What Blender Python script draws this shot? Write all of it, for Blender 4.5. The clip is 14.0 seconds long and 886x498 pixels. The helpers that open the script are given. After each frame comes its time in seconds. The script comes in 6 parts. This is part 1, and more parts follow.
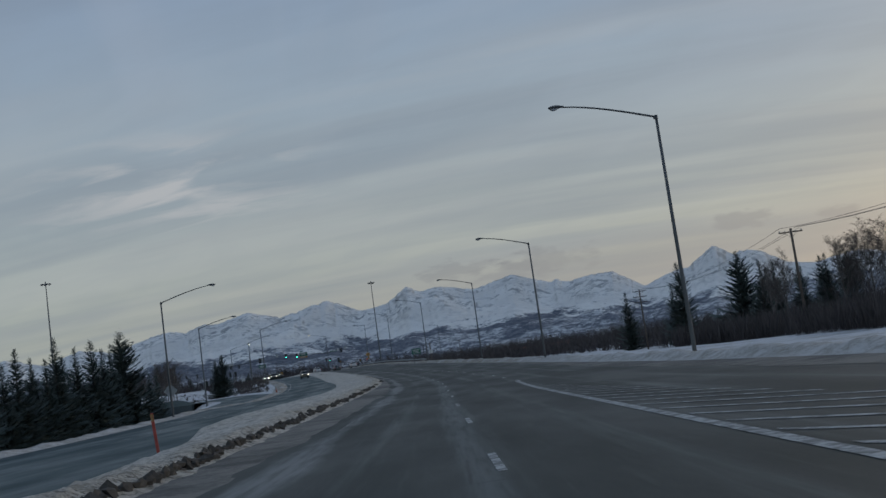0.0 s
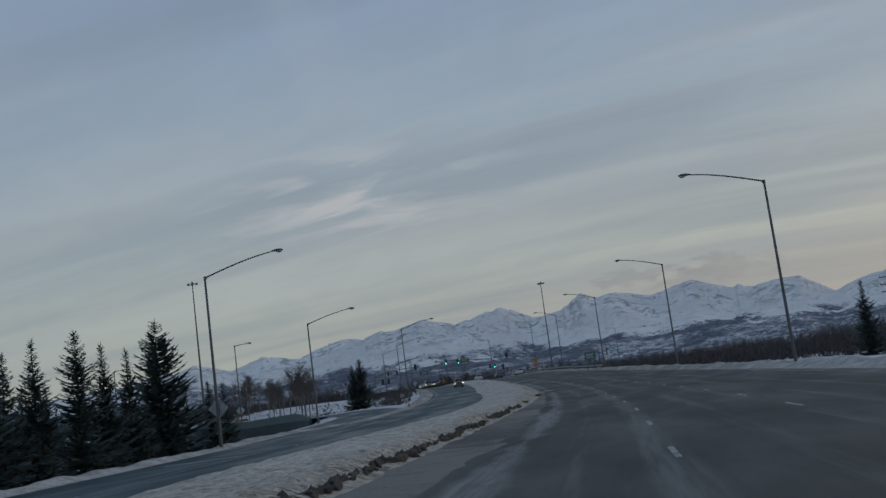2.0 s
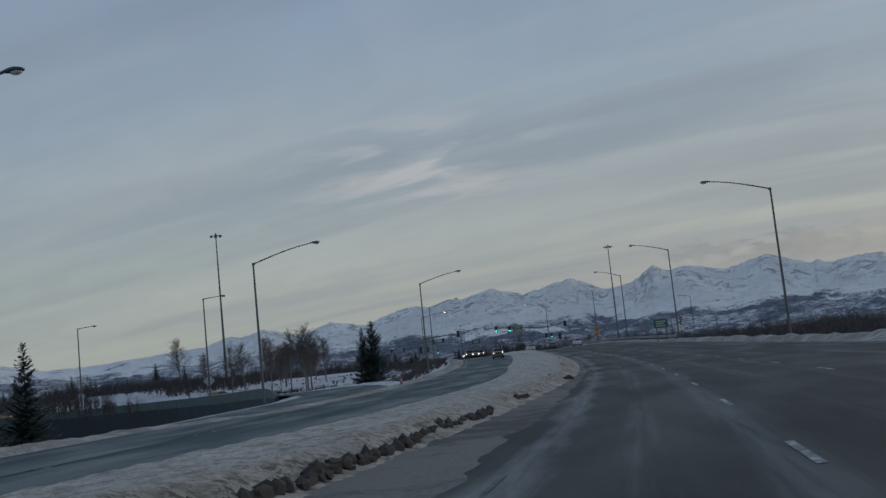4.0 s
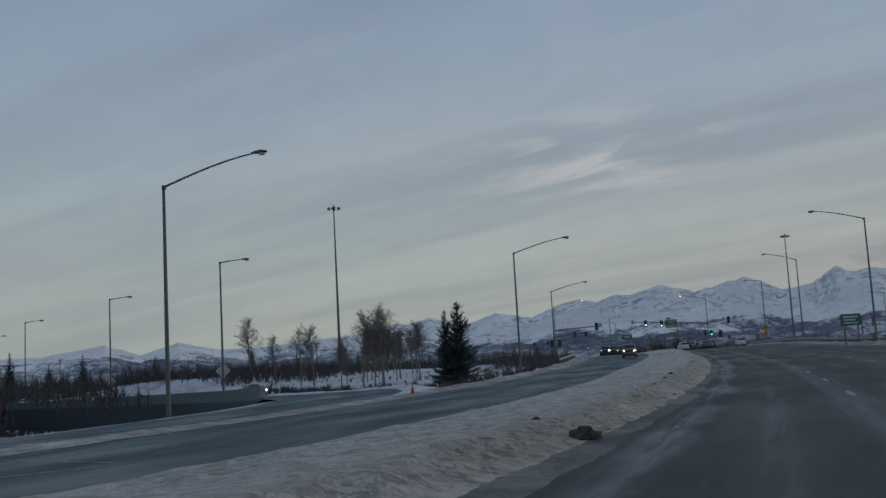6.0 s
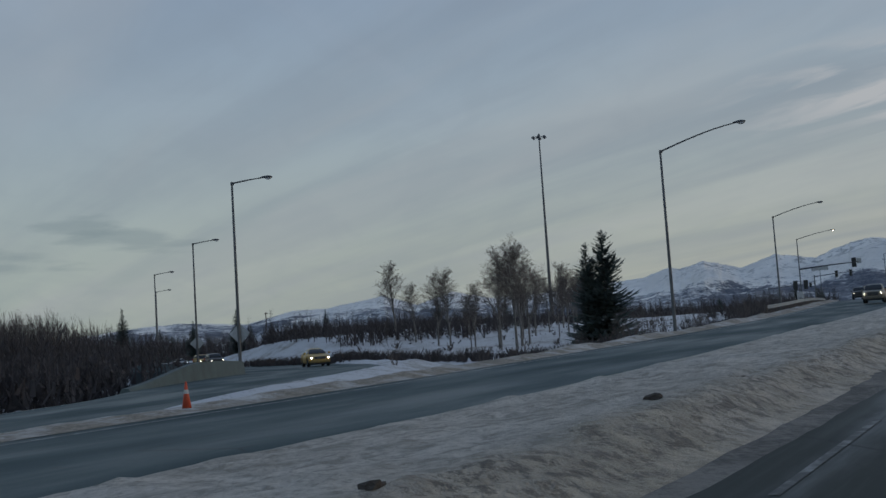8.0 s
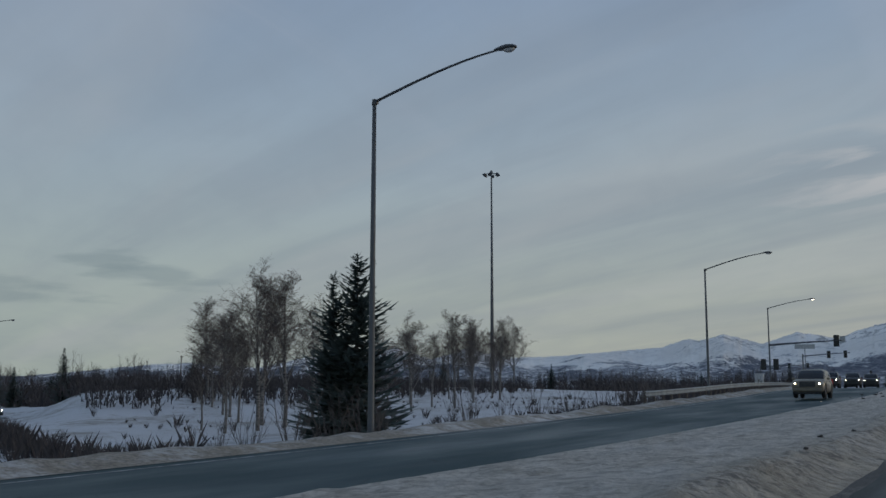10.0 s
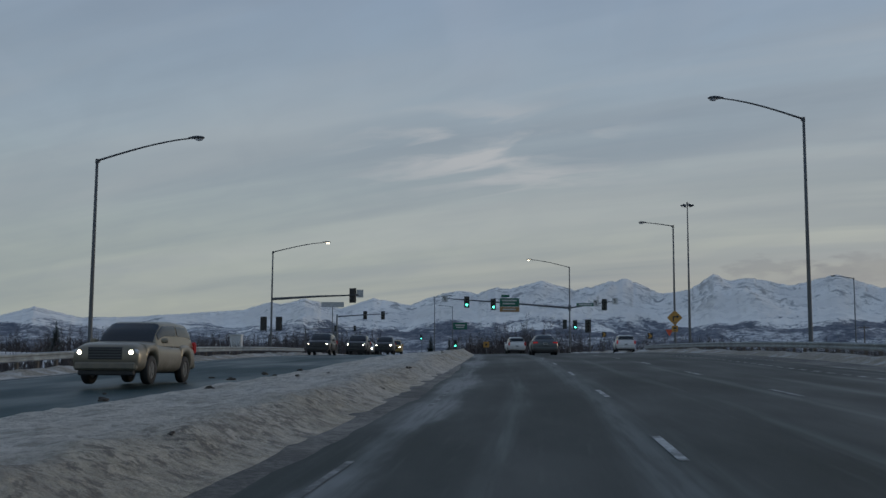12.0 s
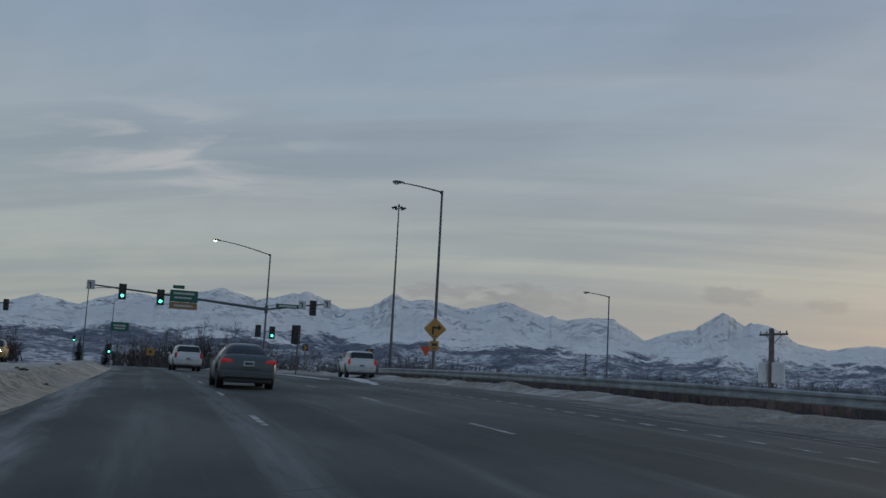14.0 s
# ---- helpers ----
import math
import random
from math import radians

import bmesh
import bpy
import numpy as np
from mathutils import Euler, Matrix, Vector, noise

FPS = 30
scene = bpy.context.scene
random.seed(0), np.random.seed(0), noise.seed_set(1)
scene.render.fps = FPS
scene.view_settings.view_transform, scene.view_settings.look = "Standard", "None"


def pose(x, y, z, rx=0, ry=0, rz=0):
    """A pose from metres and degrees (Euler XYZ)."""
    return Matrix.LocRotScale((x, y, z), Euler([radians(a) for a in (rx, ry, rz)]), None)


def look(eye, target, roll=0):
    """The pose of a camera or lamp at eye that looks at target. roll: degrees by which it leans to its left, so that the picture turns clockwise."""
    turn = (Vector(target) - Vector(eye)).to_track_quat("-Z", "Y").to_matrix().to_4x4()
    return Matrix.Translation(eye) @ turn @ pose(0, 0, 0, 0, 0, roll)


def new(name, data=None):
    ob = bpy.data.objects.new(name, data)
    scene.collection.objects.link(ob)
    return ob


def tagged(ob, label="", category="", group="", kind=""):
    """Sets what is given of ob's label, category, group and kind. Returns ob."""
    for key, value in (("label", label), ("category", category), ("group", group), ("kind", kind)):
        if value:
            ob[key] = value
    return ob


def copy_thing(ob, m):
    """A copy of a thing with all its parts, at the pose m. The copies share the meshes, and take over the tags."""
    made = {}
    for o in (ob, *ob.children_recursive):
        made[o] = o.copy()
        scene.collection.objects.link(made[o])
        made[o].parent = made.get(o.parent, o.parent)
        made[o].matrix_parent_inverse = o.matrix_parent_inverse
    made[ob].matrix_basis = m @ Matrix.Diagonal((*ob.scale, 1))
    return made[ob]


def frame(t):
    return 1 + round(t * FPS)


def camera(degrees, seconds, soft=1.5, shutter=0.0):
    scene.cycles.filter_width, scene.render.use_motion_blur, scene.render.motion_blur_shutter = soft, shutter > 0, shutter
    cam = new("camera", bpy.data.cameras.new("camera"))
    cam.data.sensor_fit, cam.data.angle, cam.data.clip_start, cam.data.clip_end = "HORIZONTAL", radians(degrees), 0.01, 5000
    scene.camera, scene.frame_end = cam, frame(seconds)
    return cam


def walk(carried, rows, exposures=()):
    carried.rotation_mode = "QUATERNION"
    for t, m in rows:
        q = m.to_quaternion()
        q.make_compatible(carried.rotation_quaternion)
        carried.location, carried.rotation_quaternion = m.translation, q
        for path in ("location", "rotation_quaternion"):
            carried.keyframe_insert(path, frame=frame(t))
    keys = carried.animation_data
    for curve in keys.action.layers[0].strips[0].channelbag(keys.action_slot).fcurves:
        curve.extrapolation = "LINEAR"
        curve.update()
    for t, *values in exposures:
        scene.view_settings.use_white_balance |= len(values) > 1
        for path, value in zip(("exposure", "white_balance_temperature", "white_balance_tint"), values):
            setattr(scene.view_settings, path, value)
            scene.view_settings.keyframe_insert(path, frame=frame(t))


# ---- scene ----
cam = camera(46.0, 14.0)
PATH = [
    (0, (-104.697, -143.98, -0.036), (-103.415, -142.461, 0.186), -8.0),
    (0.5, (-98.539, -136.052, -0.098), (-97.347, -134.459, 0.1), -7.8),
    (1, (-92.219, -128.004, 0.125), (-91.111, -126.358, 0.379), -7.5),
    (1.5, (-86.249, -120.448, 0.105), (-85.184, -118.78, 0.394), -7.4),
    (2, (-80.108, -112.877, 0.084), (-79.097, -111.175, 0.364), -7.5),
    (2.5, (-73.865, -105.216, 0.057), (-72.889, -103.495, 0.353), -8.1),
    (3, (-67.766, -97.212, 0.005), (-66.801, -95.481, 0.28), -7.5),
    (5.5, (-38.569, -58.488, 0.172), (-37.907, -56.614, 0.397), -3.5),
    (6, (-33.131, -50.895, 0.238), (-32.542, -49.0, 0.487), -3.2),
    (6.5, (-27.634, -42.949, 0.388), (-27.047, -41.059, 0.676), -3.7),
    (7, (-22.533, -35.562, 0.455), (-22.125, -33.61, 0.596), -4.46),
    (9.5, (2.629, 2.798, 1.36), (2.532, 4.78, 1.609), -1.1),
    (9.8, (5.536, 7.769, 1.511), (5.509, 9.751, 1.777), -0.6),
    (10, (7.535, 11.166, 1.728), (7.569, 13.145, 2.014), 0.1),
    (10.5, (12.872, 19.262, 1.847), (13.05, 21.234, 2.132), 0.4),
    (11, (17.656, 27.478, 1.931), (18.02, 29.426, 2.198), 0.7),
    (11.5, (22.866, 36.486, 2.186), (23.524, 38.36, 2.421), 0.9),
    (12, (27.671, 44.939, 2.472), (28.461, 46.763, 2.69), 0.3),
    (12.5, (32.188, 53.27, 2.78), (33.124, 55.025, 2.997), 0.4),
    (13, (37.114, 62.253, 3.089), (38.201, 63.914, 3.336), 1.5),
    (13.5, (41.444, 70.956, 3.329), (42.656, 72.525, 3.59), 1.8),
    (14, (45.956, 79.647, 3.519), (47.248, 81.152, 3.777), 3.0),
]
walk(cam, [(t, look(eye, target, roll)) for t, eye, target, roll in PATH])

# ---- world ----
world = bpy.data.worlds.new("world")
scene.world = world
world.use_nodes = True


def nt_clear(tree):
    tree.nodes.clear()
    return tree.nodes, tree.links


def build_world():
    n, l = nt_clear(world.node_tree)
    out = n.new("ShaderNodeOutputWorld")
    bg = n.new("ShaderNodeBackground")
    bg.inputs[1].default_value = 0.1
    l.new(bg.outputs[0], out.inputs[0])
    sky = n.new("ShaderNodeTexSky")
    sky.sky_type = "NISHITA"
    sky.sun_disc = False
    sky.sun_elevation = radians(5)
    sky.sun_rotation = radians(85)
    sky.dust_density = 2.0
    tc = n.new("ShaderNodeTexCoord")
    sep = n.new("ShaderNodeSeparateXYZ")
    l.new(tc.outputs["Generated"], sep.inputs[0])

    def math(op, a, b=None, clamp=False):
        m = n.new("ShaderNodeMath")
        m.operation = op
        m.use_clamp = clamp
        for i, v in enumerate((a, b)):
            if v is None:
                continue
            if isinstance(v, (int, float)):
                m.inputs[i].default_value = v
            else:
                l.new(v, m.inputs[i])
        return m.outputs[0]

    def mix(f, a, b):
        m = n.new("ShaderNodeMix")
        m.data_type = "RGBA"
        for k, v in ((0, f), (6, a), (7, b)):
            if isinstance(v, (int, float)):
                m.inputs[k].default_value = v
            elif isinstance(v, tuple):
                m.inputs[k].default_value = (*v, 1)
            else:
                l.new(v, m.inputs[k])
        return m.outputs[2]

    z = math("MAXIMUM", sep.outputs[2], 0.0)
    # overcast dome: pale near the horizon, blue-grey overhead
    ramp = n.new("ShaderNodeValToRGB")
    l.new(z, ramp.inputs[0])
    cr = ramp.color_ramp
    cr.elements[0].position, cr.elements[0].color = 0.0, (3.55, 4.1, 3.75, 1)
    cr.elements[1].position, cr.elements[1].color = 0.85, (1.55, 2.5, 4.3, 1)
    for p, c in ((0.10, (3.65, 4.32, 4.25)), (0.22, (3.25, 4.1, 4.85)), (0.42, (2.3, 3.3, 5.0))):
        e = cr.elements.new(p)
        e.color = (*c, 1)
    # warm glow low in the direction of the veiled sun
    sun_dir = Vector((math_sin(SUN_HEAD), math_cos(SUN_HEAD), 0))
    dot = n.new("ShaderNodeVectorMath")
    dot.operation = "DOT_PRODUCT"
    l.new(tc.outputs["Generated"], dot.inputs[0])
    dot.inputs[1].default_value = sun_dir
    side = math("MULTIPLY_ADD", dot.outputs["Value"], 0.82)
    side.node.inputs[2].default_value = 0.17
    low = math("SUBTRACT", 1.0, math("MULTIPLY", z, 3.4), True)
    warm = math("MULTIPLY", math("POWER", low, 1.5), math("MAXIMUM", side, 0.0), True)
    base = mix(math("MULTIPLY", warm, 0.85), ramp.outputs[0], (4.75, 4.4, 3.85))
    # cloud sheet seen in perspective: long parallel bands
    den = math("ADD", z, 0.15)
    cx, cy = math("DIVIDE", sep.outputs[0], den), math("DIVIDE", sep.outputs[1], den)
    comb = n.new("ShaderNodeCombineXYZ")
    l.new(cx, comb.inputs[0])
    l.new(cy, comb.inputs[1])

    def band(rot, scl, scale, detail, seed, dist=0.6):
        mp = n.new("ShaderNodeMapping")
        mp.vector_type = "TEXTURE"
        mp.inputs["Rotation"].default_value = (0, 0, radians(rot))
        mp.inputs["Scale"].default_value = (1 / scl[0], 1 / scl[1], 1)
        mp.inputs["Location"].default_value = (seed, seed * 1.7, 0)
        l.new(comb.outputs[0], mp.inputs[0])
        t = n.new("ShaderNodeTexNoise")
        t.inputs["Scale"].default_value = scale
        t.inputs["Detail"].default_value = detail
        t.inputs["Roughness"].default_value = 0.5
        t.inputs["Distortion"].default_value = dist
        l.new(mp.outputs[0], t.inputs["Vector"])
        return t.outputs[0]

    def smooth(v, a, b):
        m = n.new("ShaderNodeMapRange")
        m.interpolation_type = "SMOOTHSTEP"
        m.inputs[1].default_value, m.inputs[2].default_value = a, b
        l.new(v, m.inputs[0])
        return m.outputs[0]

    b1 = smooth(band(132, (0.36, 2.0, 1), 1.1, 6, 3.1, 0.45), 0.40, 0.66)
    b2 = smooth(band(126, (0.5, 2.2, 1), 0.8, 5, 9.4, 0.35), 0.46, 0.72)
    b3 = smooth(band(20, (1, 1, 1), 0.5, 4, 5.2), 0.4, 0.7)
    fine = smooth(band(130, (0.42, 4.0, 1), 0.9, 4, 7.7, 0.5), 0.44, 0.68)
    pale = smooth(band(133, (0.30, 3.2, 1), 0.9, 4, 1.9, 0.5), 0.48, 0.70)
    streak = smooth(band(62, (0.5, 3.0, 1), 1.0, 4, 4.4, 0.9), 0.46, 0.70)
    mottle = smooth(band(100, (1.4, 2.6, 1), 2.0, 6, 6.6, 0.8), 0.35, 0.70)
    east = smooth(dot.outputs["Value"], 0.05, 0.65)
    col = mix(math("MULTIPLY", b1, math("ADD", math("MULTIPLY", east, 0.40), 0.48)), base, mix(0.6, base, (1.75, 2.3, 3.1)))
    col = mix(math("MULTIPLY", b2, 0.40), col, (4.3, 4.55, 4.75))
    col = mix(math("MULTIPLY", b3, 0.32), col, mix(0.5, base, (3.0, 3.3, 3.6)))
    col = mix(math("MULTIPLY", fine, math("ADD", math("MULTIPLY", east, 0.24), 0.08)), col, mix(0.7, base, (1.9, 2.3, 2.9)))
    col = mix(math("MULTIPLY", pale, math("MULTIPLY", east, 0.26)), col, mix(0.6, base, (5.0, 5.0, 4.9)))
    col = mix(math("MULTIPLY", math("MULTIPLY", streak, 0.26), smooth(z, 0.12, 0.35)), col, (3.6, 4.15, 5.1))
    col = mix(math("MULTIPLY", mottle, 0.13), col, (2.3, 2.75, 3.4))
    # a torn bright wisp in the sheet
    wd = n.new("ShaderNodeVectorMath")
    wd.operation = "DISTANCE"
    wm = n.new("ShaderNodeMapping")
    wm.vector_type = "POINT"
    wm.inputs["Scale"].default_value = (1, 1, 3.2)
    l.new(tc.outputs["Generated"], wm.inputs[0])
    l.new(wm.outputs[0], wd.inputs[0])
    wd.inputs[1].default_value = (0.432, 0.879, 0.64)
    near = smooth(wd.outputs["Value"], 0.20, 0.03)
    wisp = smooth(band(130, (2.2, 5.0, 1), 1.2, 5, 2.6, 0.6), 0.47, 0.66)
    col = mix(math("MULTIPLY", near, math("MULTIPLY", wisp, 0.8)), col, (4.9, 5.0, 5.2))
    # small dark cloud puffs hanging over the range
    for px, py, pz, rad in ((0.652, 0.753, 0.089, 0.040), (0.715, 0.694, 0.085, 0.050), (0.825, 0.557, 0.095, 0.034), (0.872, 0.481, 0.088, 0.026), (0.690, 0.718, 0.080, 0.045)):
        pm = n.new("ShaderNodeMapping")
        pm.inputs["Scale"].default_value = (1, 1, 3.2)
        l.new(tc.outputs["Generated"], pm.inputs[0])
        pd = n.new("ShaderNodeVectorMath")
        pd.operation = "DISTANCE"
        l.new(pm.outputs[0], pd.inputs[0])
        pd.inputs[1].default_value = (px, py, pz * 3.2)
        pn = n.new("ShaderNodeTexNoise")
        pn.inputs["Scale"].default_value = 46
        pn.inputs["Detail"].default_value = 6
        l.new(pm.outputs[0], pn.inputs["Vector"])
        rag = math("SUBTRACT", math("DIVIDE", pd.outputs["Value"], rad), math("MULTIPLY", math("SUBTRACT", pn.outputs[0], 0.5), 2.4))
        col = mix(math("MULTIPLY", smooth(rag, 1.0, 0.35), 0.48), col, (2.0, 2.2, 2.6))
    # a long ragged cloud low in the north-west
    for px, py, pz, rad in ((-0.250, 0.961, 0.112, 0.075), (-0.300, 0.945, 0.125, 0.055), (-0.37, 0.92, 0.095, 0.08)):
        pm = n.new("ShaderNodeMapping")
        pm.inputs["Scale"].default_value = (1, 1, 5.5)
        l.new(tc.outputs["Generated"], pm.inputs[0])
        pd = n.new("ShaderNodeVectorMath")
        pd.operation = "DISTANCE"
        l.new(pm.outputs[0], pd.inputs[0])
        pd.inputs[1].default_value = (px, py, pz * 5.5)
        pn = n.new("ShaderNodeTexNoise")
        pn.inputs["Scale"].default_value = 16
        pn.inputs["Detail"].default_value = 5
        l.new(pm.outputs[0], pn.inputs["Vector"])
        rag = math("SUBTRACT", math("DIVIDE", pd.outputs["Value"], rad), math("MULTIPLY", math("SUBTRACT", pn.outputs[0], 0.5), 2.8))
        col = mix(math("MULTIPLY", smooth(rag, 1.0, 0.2), 0.40), col, (1.75, 2.35, 2.75))
    # a grey bank of cloud lying along the eastern range
    bank = math("ADD", z, math("MULTIPLY", math("SUBTRACT", fine, 0.5), 0.012))
    col = mix(math("MULTIPLY", smooth(bank, 0.108, 0.070), math("MULTIPLY", smooth(dot.outputs["Value"], 0.45, 0.85), 0.62)), col, (2.95, 3.12, 3.35))
    # the clear sky above shows a little through the sheet
    skyc = mix(0.12, col, sky.outputs[0])
    l.new(skyc, bg.inputs[0])


math_sin, math_cos = math.sin, math.cos
SUN_HEAD = radians(82)          # compass heading of the veiled sun, from +y towards +x
build_world()
sun = new("sun", bpy.data.lights.new("sun", "SUN"))
sun.data.energy, sun.data.angle, sun.data.color = 0.5, radians(20), (1.0, 0.88, 0.72)
sun.matrix_world = look((math_sin(SUN_HEAD) * 50, math_cos(SUN_HEAD) * 50, 9), (0, 0, 0))

# ---- materials ----
MATS = {}


class M:
    """A small node builder on one principled material."""

    def __init__(self, name, rough=0.8, metal=0.0, color=(0.5, 0.5, 0.5)):
        self.m = bpy.data.materials.new(name)
        self.m.use_nodes = True
        self.n, self.l = self.m.node_tree.nodes, self.m.node_tree.links
        self.b = self.n["Principled BSDF"]
        self.b.inputs["Roughness"].default_value = rough
        self.b.inputs["Metallic"].default_value = metal
        self.b.inputs["Base Color"].default_value = (*color, 1)
        self.tc = self.n.new("ShaderNodeTexCoord")
        MATS[name] = self.m

    def put(self, sock, v):
        if isinstance(v, (int, float)):
            sock.default_value = v
        elif isinstance(v, tuple):
            sock.default_value = (*v, 1) if len(v) == 3 and sock.type == "RGBA" else v
        else:
            self.l.new(v, sock)

    def noise(self, scale, detail=4, rough=0.55, stretch=(1, 1, 1), coord="Object", dist=0.0):
        mp = self.n.new("ShaderNodeMapping")
        mp.inputs["Scale"].default_value = stretch
        self.l.new(self.tc.outputs[coord], mp.inputs[0])
        t = self.n.new("ShaderNodeTexNoise")
        t.inputs["Scale"].default_value = scale
        t.inputs["Detail"].default_value = detail
        t.inputs["Roughness"].default_value = rough
        t.inputs["Distortion"].default_value = dist
        self.l.new(mp.outputs[0], t.inputs["Vector"])
        return t.outputs[0]

    def rng(self, v, a, b, c=0.0, d=1.0, smooth=True):
        m = self.n.new("ShaderNodeMapRange")
        if smooth:
            m.interpolation_type = "SMOOTHSTEP"
        for i, k in enumerate((a, b, c, d)):
            m.inputs[i + 1].default_value = k
        self.put(m.inputs[0], v)
        return m.outputs[0]

    def op(self, o, a, b=0.0, clamp=False):
        m = self.n.new("ShaderNodeMath")
        m.operation, m.use_clamp = o, clamp
        self.put(m.inputs[0], a)
        self.put(m.inputs[1], b)
        return m.outputs[0]

    def mix(self, f, a, b):
        m = self.n.new("ShaderNodeMix")
        m.data_type = "RGBA"
        self.put(m.inputs[0], f)
        self.put(m.inputs[6], a)
        self.put(m.inputs[7], b)
        return m.outputs[2]

    def color(self, v):
        self.put(self.b.inputs["Base Color"], v)
        return self

    def rough(self, v):
        self.put(self.b.inputs["Roughness"], v)
        return self

    def bump(self, h, strength=0.3, dist=0.02):
        b = self.n.new("ShaderNodeBump")
        b.inputs["Strength"].default_value, b.inputs["Distance"].default_value = strength, dist
        self.l.new(h, b.inputs["Height"])
        self.l.new(b.outputs[0], self.b.inputs["Normal"])
        return self

    def sep(self, coord):
        s = self.n.new("ShaderNodeSeparateXYZ")
        self.l.new(self.tc.outputs[coord], s.inputs[0])
        return s.outputs

    def rand(self):
        return self.n.new("ShaderNodeObjectInfo").outputs["Random"]

    def island(self):
        return self.n.new("ShaderNodeNewGeometry").outputs["Random Per Island"]

    def emit(self, col, s):
        self.put(self.b.inputs["Emission Color"], col)
        self.put(self.b.inputs["Emission Strength"], s)
        return self


def simple(name, color, rough=0.6, metal=0.0, var=0.18, scale=3.0, bump=0.0):
    """A plain painted, metal or wooden surface with stains and fine grain."""
    m = M(name, rough, metal, color)
    f = m.op("ADD", m.op("MULTIPLY", m.noise(scale, 5), 0.65), m.op("MULTIPLY", m.noise(scale * 14, 3), 0.35))
    dark = tuple(c * (1 - var * 1.6) for c in color)
    lite = tuple(min(1, c * (1 + var)) for c in color)
    m.color(m.mix(m.rng(f, 0.3, 0.7), dark, lite))
    m.rough(m.rng(f, 0.2, 0.8, max(0.03, rough - 0.12), min(1, rough + 0.12)))
    if bump:
        m.bump(m.noise(scale * 14, 4), bump, 0.01)
    return m


def asphalt(name, wet):
    m = M(name, 0.75)
    uv = m.sep("UV")
    grain = m.noise(60, 4)
    patch = m.noise(0.35, 5, stretch=(1, 0.25, 1), coord="UV")
    streak = m.noise(1.6, 5, 0.6, stretch=(1, 0.035, 1), coord="UV")
    fine = m.noise(7.0, 4, 0.6, stretch=(1, 0.05, 1), coord="UV")
    if wet:
        base = m.mix(m.rng(grain, 0.35, 0.65), (0.021, 0.047, 0.053), (0.040, 0.078, 0.085))
    else:
        base = m.mix(m.rng(grain, 0.35, 0.65), (0.0085, 0.0135, 0.0118), (0.018, 0.0265, 0.0230))
    base = m.mix(m.op("MULTIPLY", m.rng(patch, 0.35, 0.7), 0.15 if wet else 0.4), base, (0.030, 0.040, 0.0345))
    # dried brine between the wheel paths, along every lane
    lane = m.op("PINGPONG", m.op("ADD", uv[0], 0.0), 0.93)
    salt = m.op("MULTIPLY", m.rng(lane, 0.45, 0.05), m.rng(streak, 0.42, 0.68))
    salt = m.op("ADD", m.op("MULTIPLY", salt, 0.10 if wet else 0.62), m.op("MULTIPLY", m.rng(fine, 0.55, 0.75), 0.05 if wet else 0.16))
    base = m.mix(salt, base, (0.128, 0.146, 0.134))
    if not wet:
        # pale dried brine and snow dust along the lane's inner edge
        edge = m.op("ADD", m.op("ABSOLUTE", m.op("ADD", uv[0], 3.5)), m.op("MULTIPLY", m.op("SUBTRACT", m.noise(0.35, 5, 0.6, stretch=(1, 0.25, 1), coord="UV"), 0.5), 2.2))
        base = m.mix(m.op("MULTIPLY", m.rng(edge, 0.55, 0.05), m.rng(fine, 0.3, 0.6, 0.22, 0.6)), base, (0.24, 0.25, 0.245))
        # a pale dusted strip along the lane line
        seam = m.op("ADD", m.op("ABSOLUTE", m.op("ADD", uv[0], 0.3)), m.op("MULTIPLY", m.op("SUBTRACT", streak, 0.5), 0.9))
        base = m.mix(m.op("MULTIPLY", m.rng(seam, 0.42, 0.05), m.rng(fine, 0.3, 0.6, 0.15, 0.5)), base, (0.16, 0.18, 0.175))
    # cracks and sealed seams
    vor = m.n.new("ShaderNodeTexVoronoi")
    vor.feature = "DISTANCE_TO_EDGE"
    vor.inputs["Scale"].default_value = 0.16
    m.l.new(m.tc.outputs["UV"], vor.inputs["Vector"])
    crack = m.op("MULTIPLY", m.rng(vor.outputs["Distance"], 0.006, 0.0), m.rng(m.noise(0.3, 2), 0.5, 0.6))
    base = m.mix(m.op("MULTIPLY", crack, 0.7), base, (0.015, 0.016, 0.018))
    m.color(base)
    m.rough(m.rng(patch, 0.3, 0.75, 0.42 if wet else 0.55, 0.8))
    m.b.inputs["Specular IOR Level"].default_value = 0.22 if wet else 0.34
    m.bump(m.op("ADD", m.op("MULTIPLY", grain, 0.5), fine), 0.35, 0.012)
    return m


def snow(name, clean, dirt, amount, bump=0.5, yellow=0.0):
    m = M(name, 0.7)
    big, mid, small = m.noise(0.11, 5), m.noise(0.9, 6, 0.65), m.noise(9, 5, 0.65)
    v = m.op("ADD", m.op("MULTIPLY", big, 0.4), m.op("ADD", m.op("MULTIPLY", mid, 0.35), m.op("MULTIPLY", small, 0.25)))
    f = m.rng(v, 0.62 - amount * 0.3, 0.72 - amount * 0.25)
    c = m.mix(f, clean, dirt)
    c = m.mix(m.op("MULTIPLY", m.rng(small, 0.55, 0.7), 0.35), c, tuple(x * 0.45 for x in dirt))
    if yellow:
        c = m.mix(m.op("MULTIPLY", m.rng(m.noise(0.5, 4), 0.42, 0.62), yellow), c, (0.36, 0.27, 0.12))
    m.color(c)
    m.bump(m.op("ADD", mid, m.op("MULTIPLY", small, 0.5)), bump, 0.09)
    return m


